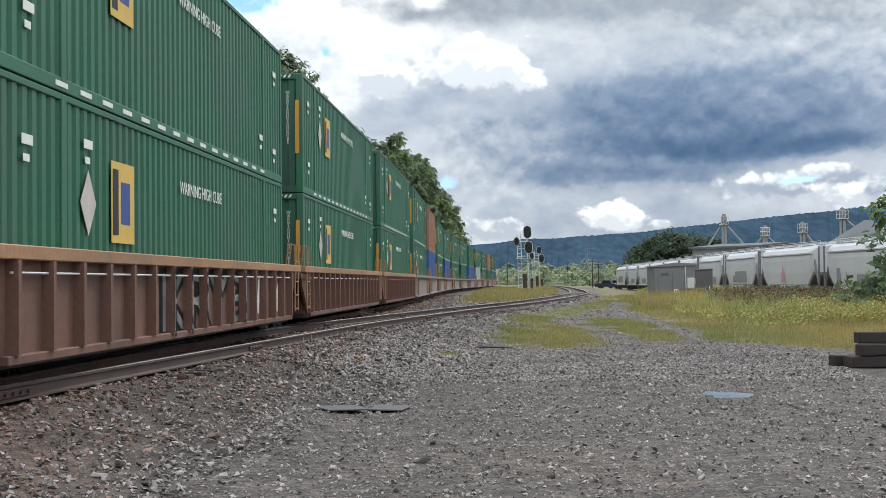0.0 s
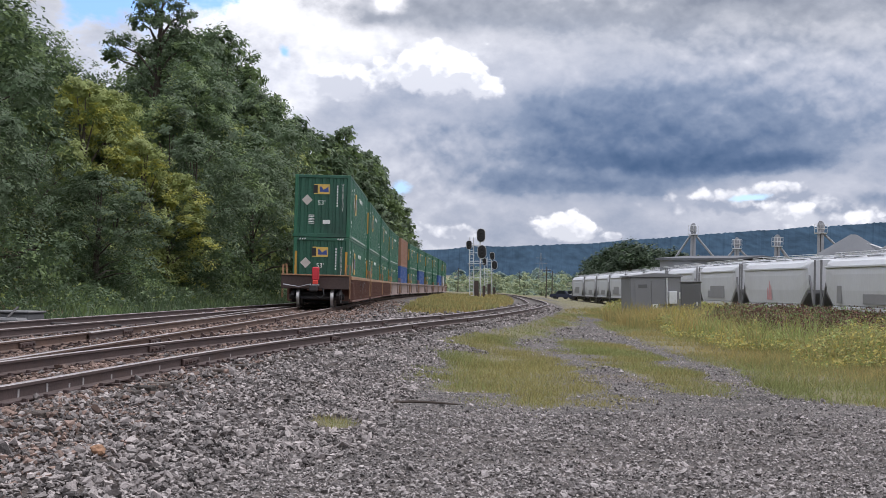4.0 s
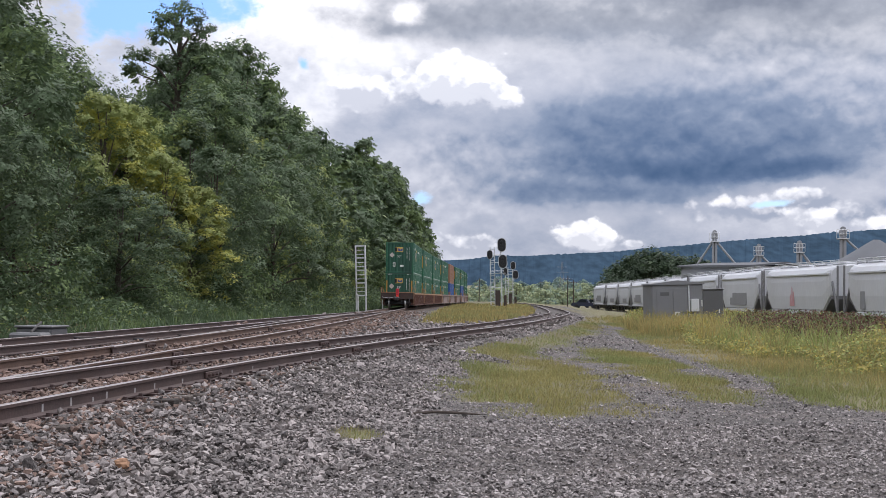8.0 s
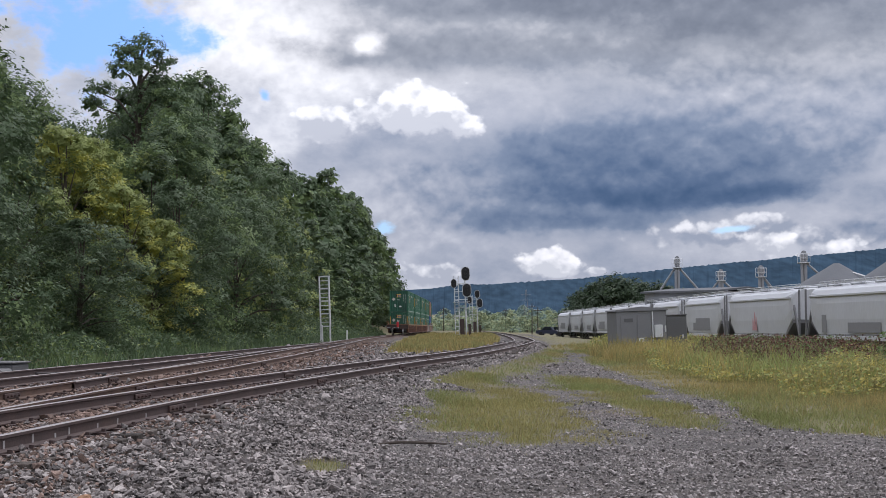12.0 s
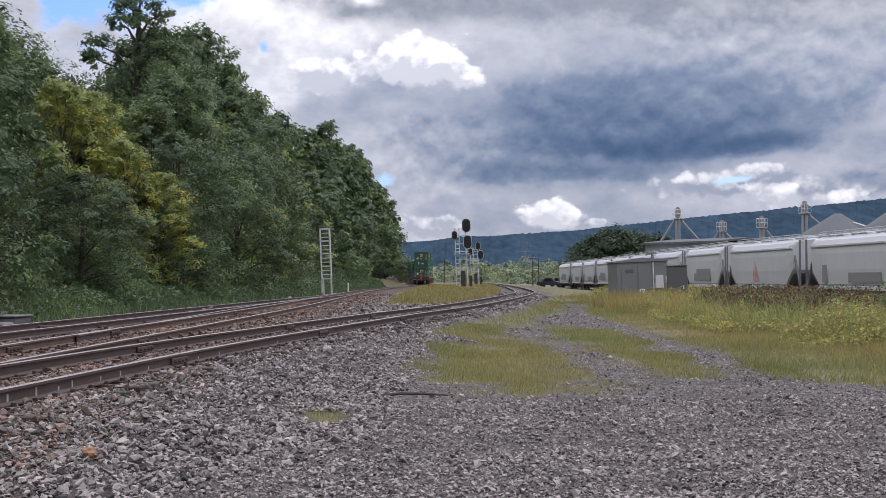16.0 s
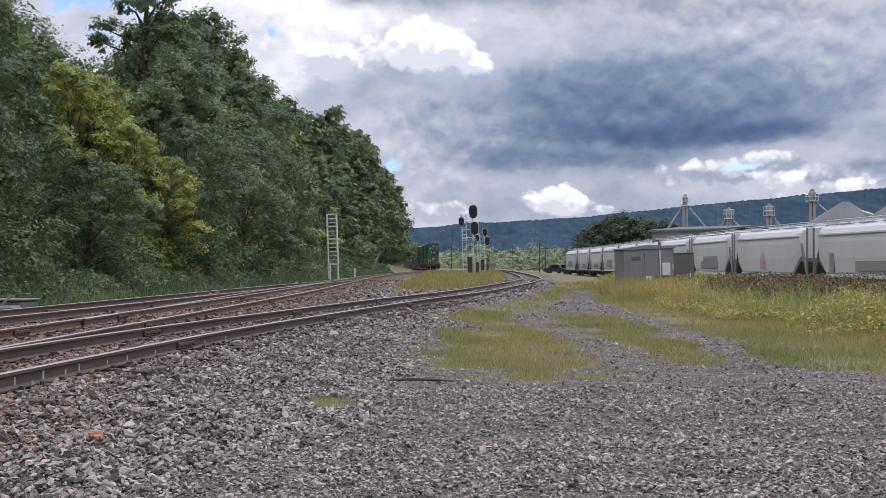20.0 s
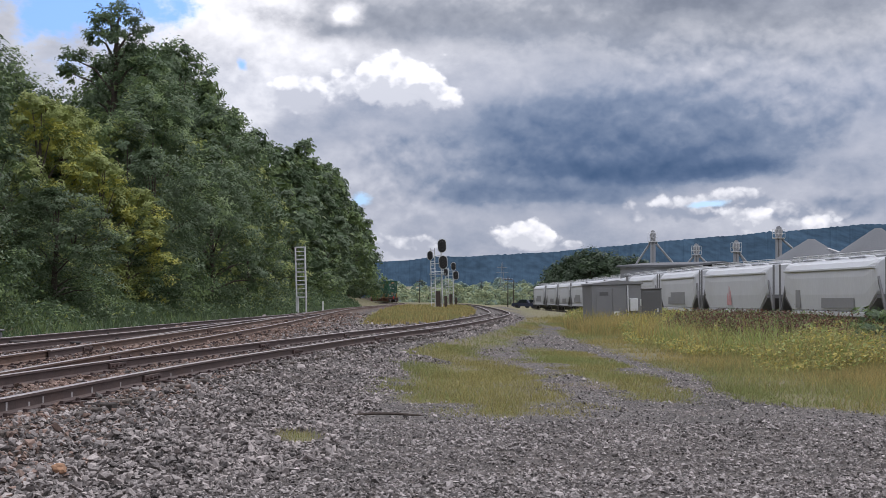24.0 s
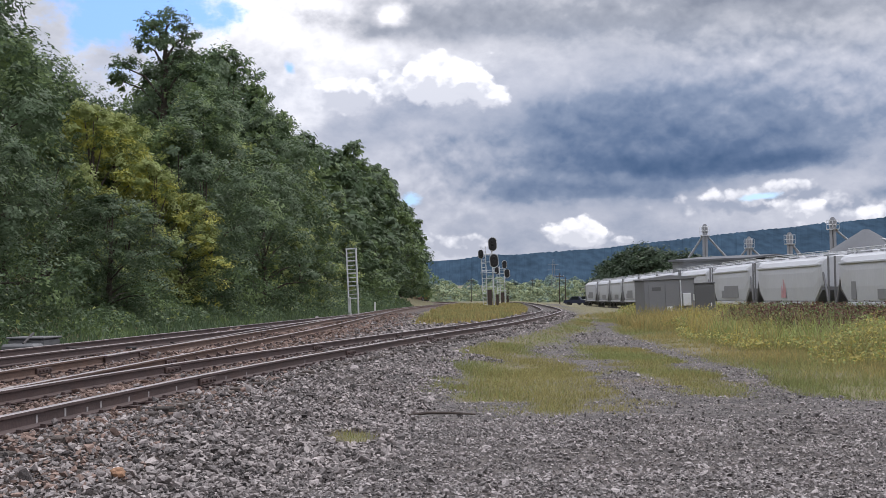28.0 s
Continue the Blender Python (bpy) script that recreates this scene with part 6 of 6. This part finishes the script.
def make_ladder_tower():
    t = thing("signal_tower", "silver caged ladder tower with no heads, beside the track", "railway signal", pose(-10.75, 116, 0.15, 0, -2.2, 0))
    for x in (-0.42, 0.42):
        for y in (-0.3, 0.3):
            part("leg", Geo().tube([(x, y, 1.6), (x, y, 5.95)], 0.04, 6), M["galv"], t)
    part("post", Geo().tube([(0.38, 0, 0), (0.4, 0, 6.0)], 0.075, 10), M["galv"], t)
    part("post", Geo().box(-0.5, -0.25, -0.15, 0.1, 0, 1.7, bev=0.02), M["galv"], t)
    z = 1.6
    while z < 5.9:
        part("rung", Geo().tube([(-0.42, -0.3, z), (0.42, -0.3, z)], 0.03, 5), M["galv"], t)
        z += 0.36
    for z in (1.6, 2.7, 3.8, 4.9, 5.95):
        part("ring", Geo().box(-0.46, 0.46, -0.34, -0.28, z - 0.05, z + 0.05).box(-0.46, 0.46, 0.28, 0.34, z - 0.05, z + 0.05).box(-0.46, -0.4, -0.34, 0.34, z - 0.05, z + 0.05).box(0.4, 0.46, -0.34, 0.34, z - 0.05, z + 0.05), M["galv"], t)
    part("base", Geo().box(0.0, 0.8, -0.4, 0.4, -0.4, 0.06, bev=0.03), M["cabinet"], t)


make_ladder_tower()
marker = thing("track_marker", "thin white wooden marker stake by the rails", "marker post", pose(-10.4, 135, 0.2))
part("stake", Geo().box(-0.07, 0.07, -0.05, 0.05, -0.2, 1.15, bev=0.01), M["white"], marker)

# ---- trackside cabinets ----
bung = thing("signal_bungalow", "grey metal signal bungalow standing in the weeds", "equipment cabinet", pose(10.6, 75, 0.05, 0, -2.0, 8))
part("body", Geo().box(-1.45, 1.45, -1.0, 1.0, 0.1, 2.5, bev=0.03), M["cabinet"], bung)
part("roof", Geo().prism([(-1.52, 2.5), (1.52, 2.5), (1.5, 2.58), (0, 2.74), (-1.5, 2.58)], "y", -1.08, 1.08), M["cabinet"], bung)
part("door", Geo().box(-1.2, -0.3, -1.03, -1.0, 0.25, 2.3, bev=0.01), M["cabinet"], bung)
part("door", Geo().box(-0.25, 0.55, -1.03, -1.0, 0.25, 2.3, bev=0.01), M["cabinet"], bung)
part("meter_box", Geo().box(0.7, 1.15, -1.2, -1.0, 1.0, 1.7, bev=0.02), M["galv"], bung)
part("conduit", Geo().tube([(0.62, -1.06, 0.1), (0.62, -1.06, 2.45)], 0.04, 8), M["galv"], bung)
part("sign_plate", Geo().box(-0.2, 0.1, -1.05, -1.03, 0.75, 1.0), M["white"], bung)
part("vent", Geo().box(-1.0, -0.5, -1.05, -1.03, 1.9, 2.1, bev=0.005), M["cabinet_dark"], bung)
cab = thing("relay_cabinet", "narrow dark grey relay cabinet with a side lamp", "equipment cabinet", pose(12.0, 70, -0.1, 0, -2.0, -12))
part("body", Geo().box(-0.52, 0.52, -0.35, 0.35, 0.15, 2.35, bev=0.03), M["cabinet_dark"], cab)
part("door", Geo().box(-0.47, 0.47, -0.38, -0.35, 0.25, 2.25, bev=0.01), M["cabinet_dark"], cab)
part("cap", Geo().box(-0.56, 0.56, -0.4, 0.4, 2.35, 2.42, bev=0.02), M["cabinet_dark"], cab)
part("handle", Geo().box(0.3, 0.36, -0.42, -0.38, 1.15, 1.35), M["galv"], cab)
part("side_lamp", Geo().box(-0.6, -0.52, -0.1, 0.1, 1.5, 1.85, bev=0.02), M["white"], cab)
part("leg", Geo().box(-0.5, -0.35, -0.3, 0.3, -0.35, 0.15), M["cabinet"], cab)
part("leg", Geo().box(0.35, 0.5, -0.3, 0.3, -0.35, 0.15), M["cabinet"], cab)

# ---- grain yard behind the hoppers ----
def polar(a, d):
    return d * math.sin(radians(a)), d * math.cos(radians(a))


def make_leg(a, d, top_el, width, spouts, label, head=1.0):
    x, y = polar(a, d)
    top = EYE + d * math.tan(radians(top_el)) - YARD_Z
    t = thing("grain_elevator", label, "grain elevator", pose(x, y, YARD_Z, 0, 0, -a), group="grain elevator legs")
    w = width / 2
    part("shaft", Geo().box(-w, -w * 0.15, -w, w, 0, top - 0.9).box(w * 0.15, w, -w, w, 0, top - 0.9), M["shed"], t)
    part("inner_column", Geo().box(-w * 0.9, w * 0.9, -w * 0.5, w * 0.5, 0, top - 1.0), M["hopper_dark"], t)
    part("head", Geo().box(-w * 1.2 * head, w * 1.2 * head, -w * 1.1, w * 1.1, top - 1.0, top - 0.25, bev=0.1).tube([(0, -w, top - 0.2), (0, w, top - 0.2)], w * 0.9, 10), M["shed"], t)
    for z in (top - 1.25,):
        part("platform", Geo().box(-w * 1.9, w * 1.9, -w * 1.6, w * 1.6, z - 0.08, z), M["galv"], t)
        for zz in (z + 0.5, z + 1.0):
            part("guard_rail", Geo().tube([(-w * 1.9, -w * 1.6, zz), (w * 1.9, -w * 1.6, zz)], 0.03, 5), M["galv"], t)
        for xx in (-1.9, -0.95, 0, 0.95, 1.9):
            part("rail_post", Geo().tube([(w * xx, -w * 1.6, z), (w * xx, -w * 1.6, z + 1.0)], 0.025, 5), M["galv"], t)
    for dx, dz in spouts:
        part("spout", Geo().tube([(math.copysign(w, dx), 0, top - 1.4), (dx, 0.3, top - dz)], 0.13, 8), M["shed"], t)
    return t


make_leg(9.73, 160, 2.98, 0.62, [(-2.6, 4.9), (2.7, 4.2)], "tall grey grain elevator leg with slanting spouts")
make_leg(11.55, 160, 2.42, 0.6, [(-1.5, 2.9), (1.7, 2.7)], "short grain elevator leg with two spouts", 1.2)
make_leg(13.2, 160, 2.55, 0.66, [(1.3, 3.0), (1.8, 3.3)], "squat grain elevator leg with bundled spouts", 1.1)
make_leg(14.94, 160, 3.12, 0.75, [(2.8, 3.6)], "tall square grain elevator leg", 1.0)


def make_shed(a0, a1, d, eave_el, ridge_el, label):
    x0, y0 = polar(a0, d)
    x1, y1 = polar(a1, d - 6)
    t = thing("storage_shed", label, "shed", pose((x0 + x1) / 2, (y0 + y1) / 2, YARD_Z, 0, 0, math.degrees(math.atan2(y1 - y0, x1 - x0))))
    L = math.hypot(x1 - x0, y1 - y0) / 2
    e = EYE - YARD_Z + d * math.tan(radians(eave_el))
    r = EYE - YARD_Z + d * math.tan(radians(ridge_el))
    part("wall", Geo().box(-L, L, -5, 5, 0, e), M["shed"], t)
    part("roof", Geo().prism([(-5.4, e - 0.1), (0, r), (5.4, e - 0.1), (5.4, e + 0.1), (0, r + 0.2), (-5.4, e + 0.1)], "x", -L - 0.3, L + 0.3), M["shed_roof"], t)
    return t


make_shed(9.6, 12.6, 150, 1.42, 1.55, "long low grey metal shed behind the hoppers")


def make_bin(a, d, apex_el, radius, slope, mats, label, name="grain_bin"):
    x, y = polar(a, d)
    apex = EYE - YARD_Z + d * math.tan(radians(apex_el))
    eave = apex - radius * math.tan(radians(slope))
    t = thing(name, label, "grain bin", pose(x, y, YARD_Z, 0, 0, -a))
    n = 40
    ring = [(radius * math.cos(2 * math.pi * k / n), radius * math.sin(2 * math.pi * k / n)) for k in range(n)]
    part("wall", Geo().add([(u, v, 0) for u, v in ring] + [(u, v, eave) for u, v in ring], [(k, (k + 1) % n, n + (k + 1) % n, n + k) for k in range(n)]), M[mats[0]], t)
    part("roof", Geo().add([(u * 1.03, v * 1.03, eave - 0.05) for u, v in ring] + [(0.3 * math.cos(2 * math.pi * k / n), 0.3 * math.sin(2 * math.pi * k / n), apex) for k in range(n)], [(k, (k + 1) % n, n + (k + 1) % n, n + k) for k in range(n)] + [tuple(range(n, 2 * n))]), M[mats[1]], t)
    part("conveyor", Geo().box(-0.4, 0.4, -radius - 3, 0.2, -0.25, 0.25).moved(pose(0, 0, apex - 0.6, 18, 0, 60)), M["shed"], t)
    return t


make_bin(16.25, 135, 2.62, 6.5, 31, ("shed", "shed_roof"), "grey conical-roofed storage dome above the hoppers")
make_bin(18.9, 128, 3.05, 8.0, 34, ("shed", "shed_roof"), "larger grey conical storage roof with a conveyor")
make_bin(25.9, 120, 4.9, 5.0, 14, ("housewall", "tan"), "white grain bin with a faded red roof")


def make_heap():
    x, y = polar(21.2, 140)
    g, n = Geo(), 48
    top = EYE - YARD_Z + 140 * math.tan(radians(3.85))
    rings = [(0.2, 0), (1.2, 0.5), (4, 2.2), (8, 4.6), (12, 7.0), (17, 10.2)]
    for q, (r, dz) in enumerate(rings):
        for k in range(n):
            a = 2 * math.pi * k / n
            rr = r * (1 + 0.05 * math.sin(3 * a + q) + 0.03 * math.sin(11 * a + 2 * q))
            g.v.append((rr * math.cos(a), rr * math.sin(a), max(top - dz, -0.1)))
    for q in range(len(rings) - 1):
        for k in range(n):
            g.f.append((q * n + k, q * n + (k + 1) % n, (q + 1) * n + (k + 1) % n, (q + 1) * n + k))
            g.mi.append(0)
    g.f.append(tuple(range(n)))
    g.mi.append(0)
    h = part("gravel_heap", g, M["pile"], smooth=True, at=pose(x, y, YARD_Z))
    tagged(h, "huge brown conical heap behind the parked hoppers", "heap")


make_heap()

# ---- far valley: pylon, poles, houses, vehicles ----
px, py = polar(3.3, 900)
pyl = thing("power_pylon", "pale lattice power pylon far down the valley", "pylon", pose(px, py, -4))
for sx in (-1, 1):
    for sy in (-1, 1):
        part("leg", Geo().tube([(sx * 3.2, sy * 3.2, 0), (sx * 0.9, sy * 0.9, 20), (sx * 0.3, sy * 0.3, 31)], 0.1, 5), M["cabinet"], pyl)
for z, w in ((20, 5.0), (24, 4.2), (27.5, 3.4)):
    part("cross_arm", Geo().tube([(-w, 0, z), (w, 0, z)], 0.13, 5), M["cabinet"], pyl)
for k in range(6):
    z0, z1 = k * 3.4, (k + 1) * 3.4
    w0, w1 = 3.2 - z0 * 0.115, 3.2 - z1 * 0.115
    part("brace", Geo().tube([(-w0, -w0, z0), (w1, -w1, z1)], 0.1, 4).tube([(w0, -w0, z0), (-w1, -w1, z1)], 0.07, 4), M["cabinet"], pyl)
for a, d, h in ((3.55, 330, 8.5), (3.8, 360, 8.0), (-0.25, 420, 9), (2.4, 600, 11)):
    x, y = polar(a, d)
    p = thing("utility_pole", "wooden utility pole with a crossarm in the valley", "utility pole", pose(x, y, -1))
    part("pole", Geo().tube([(0, 0, 0), (0, 0, h)], [0.16, 0.1], 7), M["bark"], p)
    part("crossarm", Geo().box(-1.1, 1.1, -0.06, 0.06, h - 0.9, h - 0.75), M["bark"], p)
    for xx in (-1.0, -0.4, 0.4, 1.0):
        part("insulator", Geo().tube([(xx, 0, h - 0.75), (xx, 0, h - 0.55)], 0.05, 5), M["galv"], p)


def make_house(a, d, z, w, wall, label):
    x, y = polar(a, d)
    h = thing("house", label, "house", pose(x, y, (z if d > 2000 else valley_z(y) + 1.5) - 1, 0, 0, rng.uniform(-30, 30)) @ Matrix.Diagonal((0.55, 0.55, 0.5, 1)))
    part("wall", Geo().box(-w / 2, w / 2, -4, 4, -4, 4), M[wall], h)
    part("roof", Geo().prism([(-4.6, 3.9), (0, 7.0), (4.6, 3.9)], "x", -w / 2 - 0.4, w / 2 + 0.4), M["roofdark"], h)
    for k in (-0.3, 0.0, 0.3):
        part("window", Geo().box(k * w - 0.6, k * w + 0.6, -4.05, -3.98, 1.0, 2.6), M["glass"], h)
    return h


for a, d, z, w, wl in ((1.35, 1150, 8, 16, "housewall"), (1.75, 1300, 14, 12, "shed"), (2.9, 1200, 10, 15, "housewall"), (3.5, 1280, 9, 12, "tan"), (4.6, 1180, 12, 20, "housewall"), (5.1, 1300, 15, 14, "shed"), (0.5, 1250, 12, 13, "housewall"), (10.2, 2450, 62, 22, "housewall"), (11.2, 2480, 66, 20, "housewall"), (11.6, 2480, 67, 16, "housewall")):
    make_house(a, d, z, w, wl, "small pale house among valley trees" if wl == "housewall" else "small house with dull siding in the valley")


def make_pickup(a, d, z, turn, key, label):
    x, y = polar(a, d)
    c = thing("pickup_truck", label, "truck", pose(x, y, z, 0, 0, turn))
    part("body", Geo().prism([(-2.7, 0.45), (-2.7, 1.05), (-0.6, 1.1), (-0.2, 1.75), (1.1, 1.75), (1.6, 1.15), (2.7, 1.05), (2.75, 0.45)], "x", -0.95, 0.95), M[key], c)
    for s in (-1, 1):
        part("window", Geo().prism([(-0.3, 1.15), (0.0, 1.68), (1.0, 1.68), (1.35, 1.15)], "x", min(s * 0.96, s * 0.94), max(s * 0.96, s * 0.94)), M["glass"], c)
        for yy in (-1.75, 1.75):
            part("wheel", Geo().tube([(s * 0.75, yy, 0.38), (s * 0.98, yy, 0.38)], 0.38, 14), M["black"], c)
    part("windscreen", Geo().add([(-0.85, 1.14, 1.76), (0.85, 1.14, 1.76), (0.85, 1.62, 1.18), (-0.85, 1.62, 1.18)], [(0, 1, 2, 3)]), M["glass"], c)
    return c


Z_FAR = ground_z(18, 250)
make_pickup(4.35, 255, Z_FAR, 75, "carpaint", "dark blue pickup truck parked by the tracks")
make_pickup(5.05, 262, Z_FAR, 100, "white", "white pickup truck parked beside a dark one")
make_pickup(4.75, 275, Z_FAR, 80, "black", "black pickup truck parked by the tracks")
x, y = polar(5.75, 250)
b = thing("storage_bin", "rust-orange steel bin standing in the yard", "bin", pose(x, y, Z_FAR, 0, 0, -8))
part("body", Geo().box(-1.6, 1.6, -1.1, 1.1, 0.1, 1.9, bev=0.03), M["rustbrown"], b)
for k in range(5):
    part("rib", Geo().box(-1.4 + k * 0.7 - 0.05, -1.4 + k * 0.7 + 0.05, -1.18, -1.1, 0.1, 1.9), M["rustbrown"], b)
part("rim", Geo().box(-1.68, 1.68, -1.18, 1.18, 1.85, 2.0, bev=0.02), M["rustbrown"], b)
x, y = polar(5.95, 238)
b = thing("crate", "small white crate on the ground", "crate", pose(x, y, Z_FAR))
part("body", Geo().box(-0.7, 0.7, -0.5, 0.5, 0, 0.7, bev=0.03), M["white"], b)
part("lid", Geo().box(-0.74, 0.74, -0.54, 0.54, 0.7, 0.76, bev=0.02), M["white"], b)

# ---- turnout machine ----
sm = thing("switch_machine", "grey steel switch machine beside the turnout", "switch machine", pose(-10.95, 32.6, 0.42, 0, 0, -4))
part("motor_case", Geo().box(-0.45, 0.45, -0.55, 0.55, 0.05, 0.36, bev=0.05), M["cabinet_dark"], sm)
part("gear_case", Geo().box(-0.3, 0.5, -1.3, -0.6, 0.05, 0.26, bev=0.05), M["cabinet_dark"], sm)
part("lid", Geo().box(-0.48, 0.48, -0.58, 0.58, 0.36, 0.41, bev=0.015), M["cabinet_dark"], sm)
part("throw_rod", Geo().tube([(0.4, 0, 0.12), (2.6, 0, 0.1)], 0.04, 8), M["steel"], sm)
part("hand_lever", Geo().tube([(0.1, -0.9, 0.26), (0.1, -0.3, 0.5)], 0.03, 6), M["steel"], sm)

# ---- small things on the lot ----
def puddle():
    out = []
    for k in range(28):
        a = 2 * math.pi * k / 28
        r = 1 + 0.18 * math.sin(3 * a + 1) + 0.1 * math.sin(7 * a)
        out.append((0.33 * r * math.cos(a), 0.62 * r * math.sin(a)))
    g = Geo().prism(out, "z", -0.03, 0.0)
    tagged(part("puddle", g, M["puddle"], at=pose(3.0, 5.2, sheet_z(3.0, 5.2) + 0.012)), "shallow rain puddle reflecting the pale sky", "puddle")


puddle()
for x, y, a, w in ((-2.2, 3.1, 25, 0.55), (-1.62, 3.4, -8, 0.45)):
    tagged(part("rubber_mat", Geo().box(-w / 2, w / 2, -0.3, 0.3, 0, 0.02, bev=0.006), M["slab"], at=pose(x, y, sheet_z(x, y) + 0.03, 0, 1, a)), "flat grey slab lying on the ballast", "slab")
tagged(part("stick", Geo().tube([(-0.48, 0.02, 0), (-0.2, -0.02, 0.03), (0.1, 0.03, 0.02), (0.46, 0, 0.0)], [0.018, 0.022, 0.02, 0.012], 6), M["bark"], at=pose(-0.5, 18.4, sheet_z(-0.5, 18.4) + 0.05, 0, 0, 4)), "broken grey stick lying on the gravel", "stick")
st = Geo()
bmr = bmesh.new()
bmesh.ops.create_icosphere(bmr, subdivisions=2, radius=0.062)
for q in bmr.verts:
    q.co *= 1 + 0.5 * noise.noise(q.co * 22)
    q.co.z *= 0.7
bmr.verts.index_update()
st.add([q.co[:] for q in bmr.verts], [[q.index for q in f.verts] for f in bmr.faces])
bmr.free()
tagged(part("stone", st, mat("orange_stone", (0.30, 0.17, 0.10), 0.9, 0.3, 6, 40, 0.3), at=pose(-2.88, 10.6, sheet_z(-2.88, 10.6) + 0.06)), "fist-sized orange-brown stone on the ballast", "stone")
pile = thing("timber_stack", "stack of black creosoted railway timbers", "timber stack", pose(7.4, 11.0, 0.0, 0, 0, 12), kind="")
for k, (dx, dy, dz) in enumerate(((0, 0, 0.02), (0.05, 0.32, 0.02), (-0.1, 0.64, 0.02), (0.15, 0.1, 0.24), (0.4, 0.42, 0.24), (0.2, 0.2, 0.46))):
    part("timber", Geo().box(-1.3, 1.3, -0.13, 0.13, 0, 0.2, bev=0.015), M["timber"], pile, at=pose(dx, dy, dz, 0, 0, (k * 37 % 7) - 3))
sap = make_tree("small leafy tree overhanging the lot", 4.6, 1.7, 60, 55, 0.2, [D, MI, D], 21, 0.25, 0.4)
plant(sap, 9.2, 14.5, 1.0)
bush = make_tree("dark green bush among the weeds", 2.2, 1.7, 50, 55, 0.2, [D, DU, MI], 22, 0.02, 0.3, name="bush")
for x, y, k in ((15.2, 40, 1.0), (13.4, 36.5, 0.75), (16.4, 43.5, 0.9)):
    plant(bush, x, y, k)


# ---- motion of the train ----
SPEED, REAR_0 = 15.6, -1.0 + 8.1
GRID_Y = np.arange(-80, 900, 1.0)
GRID_X = np.array([line_main(v) for v in GRID_Y])
GRID_S = np.concatenate([[0], np.cumsum(np.hypot(np.diff(GRID_X), np.diff(GRID_Y)))])
GRID_S = GRID_S - np.interp(0.0, GRID_Y, GRID_S)


def on_main(s, height):
    """Pose on the main line, s metres from y = 0, bogies 7 m either side."""
    ya, yb = np.interp(s - 7, GRID_S, GRID_Y), np.interp(s + 7, GRID_S, GRID_Y)
    xa, xb = np.interp(ya, GRID_Y, GRID_X), np.interp(yb, GRID_Y, GRID_X)
    return pose((xa + xb) / 2, (ya + yb) / 2, RAIL_Z + height, 0, 0, -math.degrees(math.atan2(xb - xa, yb - ya)))


def motions():
    times = [0, 1, 2, 3, 4, 5, 6, 7, 8, 9, 10, 11, 12, 13, 14, 15, 16, 17, 18, 19, 20, 21, 22, 23, 24, 25, 26, 27, 28]
    for ob, ahead, height in TRAIN:
        walk(ob, [(t, on_main(REAR_0 + ahead + SPEED * t, height)) for t in times])
    for truck in [o for o in car_rear.children if o.name.startswith("truck") and o.location.y < 0]:
        for wheel in [o for o in truck.children if o.name.startswith("wheel")]:
            base = wheel.matrix_basis.copy()
            way = -1 if base.to_3x3()[0][0] > 0 else 1
            walk(wheel, [(k / FPS, base @ Matrix.Rotation(way * SPEED / 0.415 * k / FPS, 4, "X")) for k in range(28 * FPS + 1)])


motions()
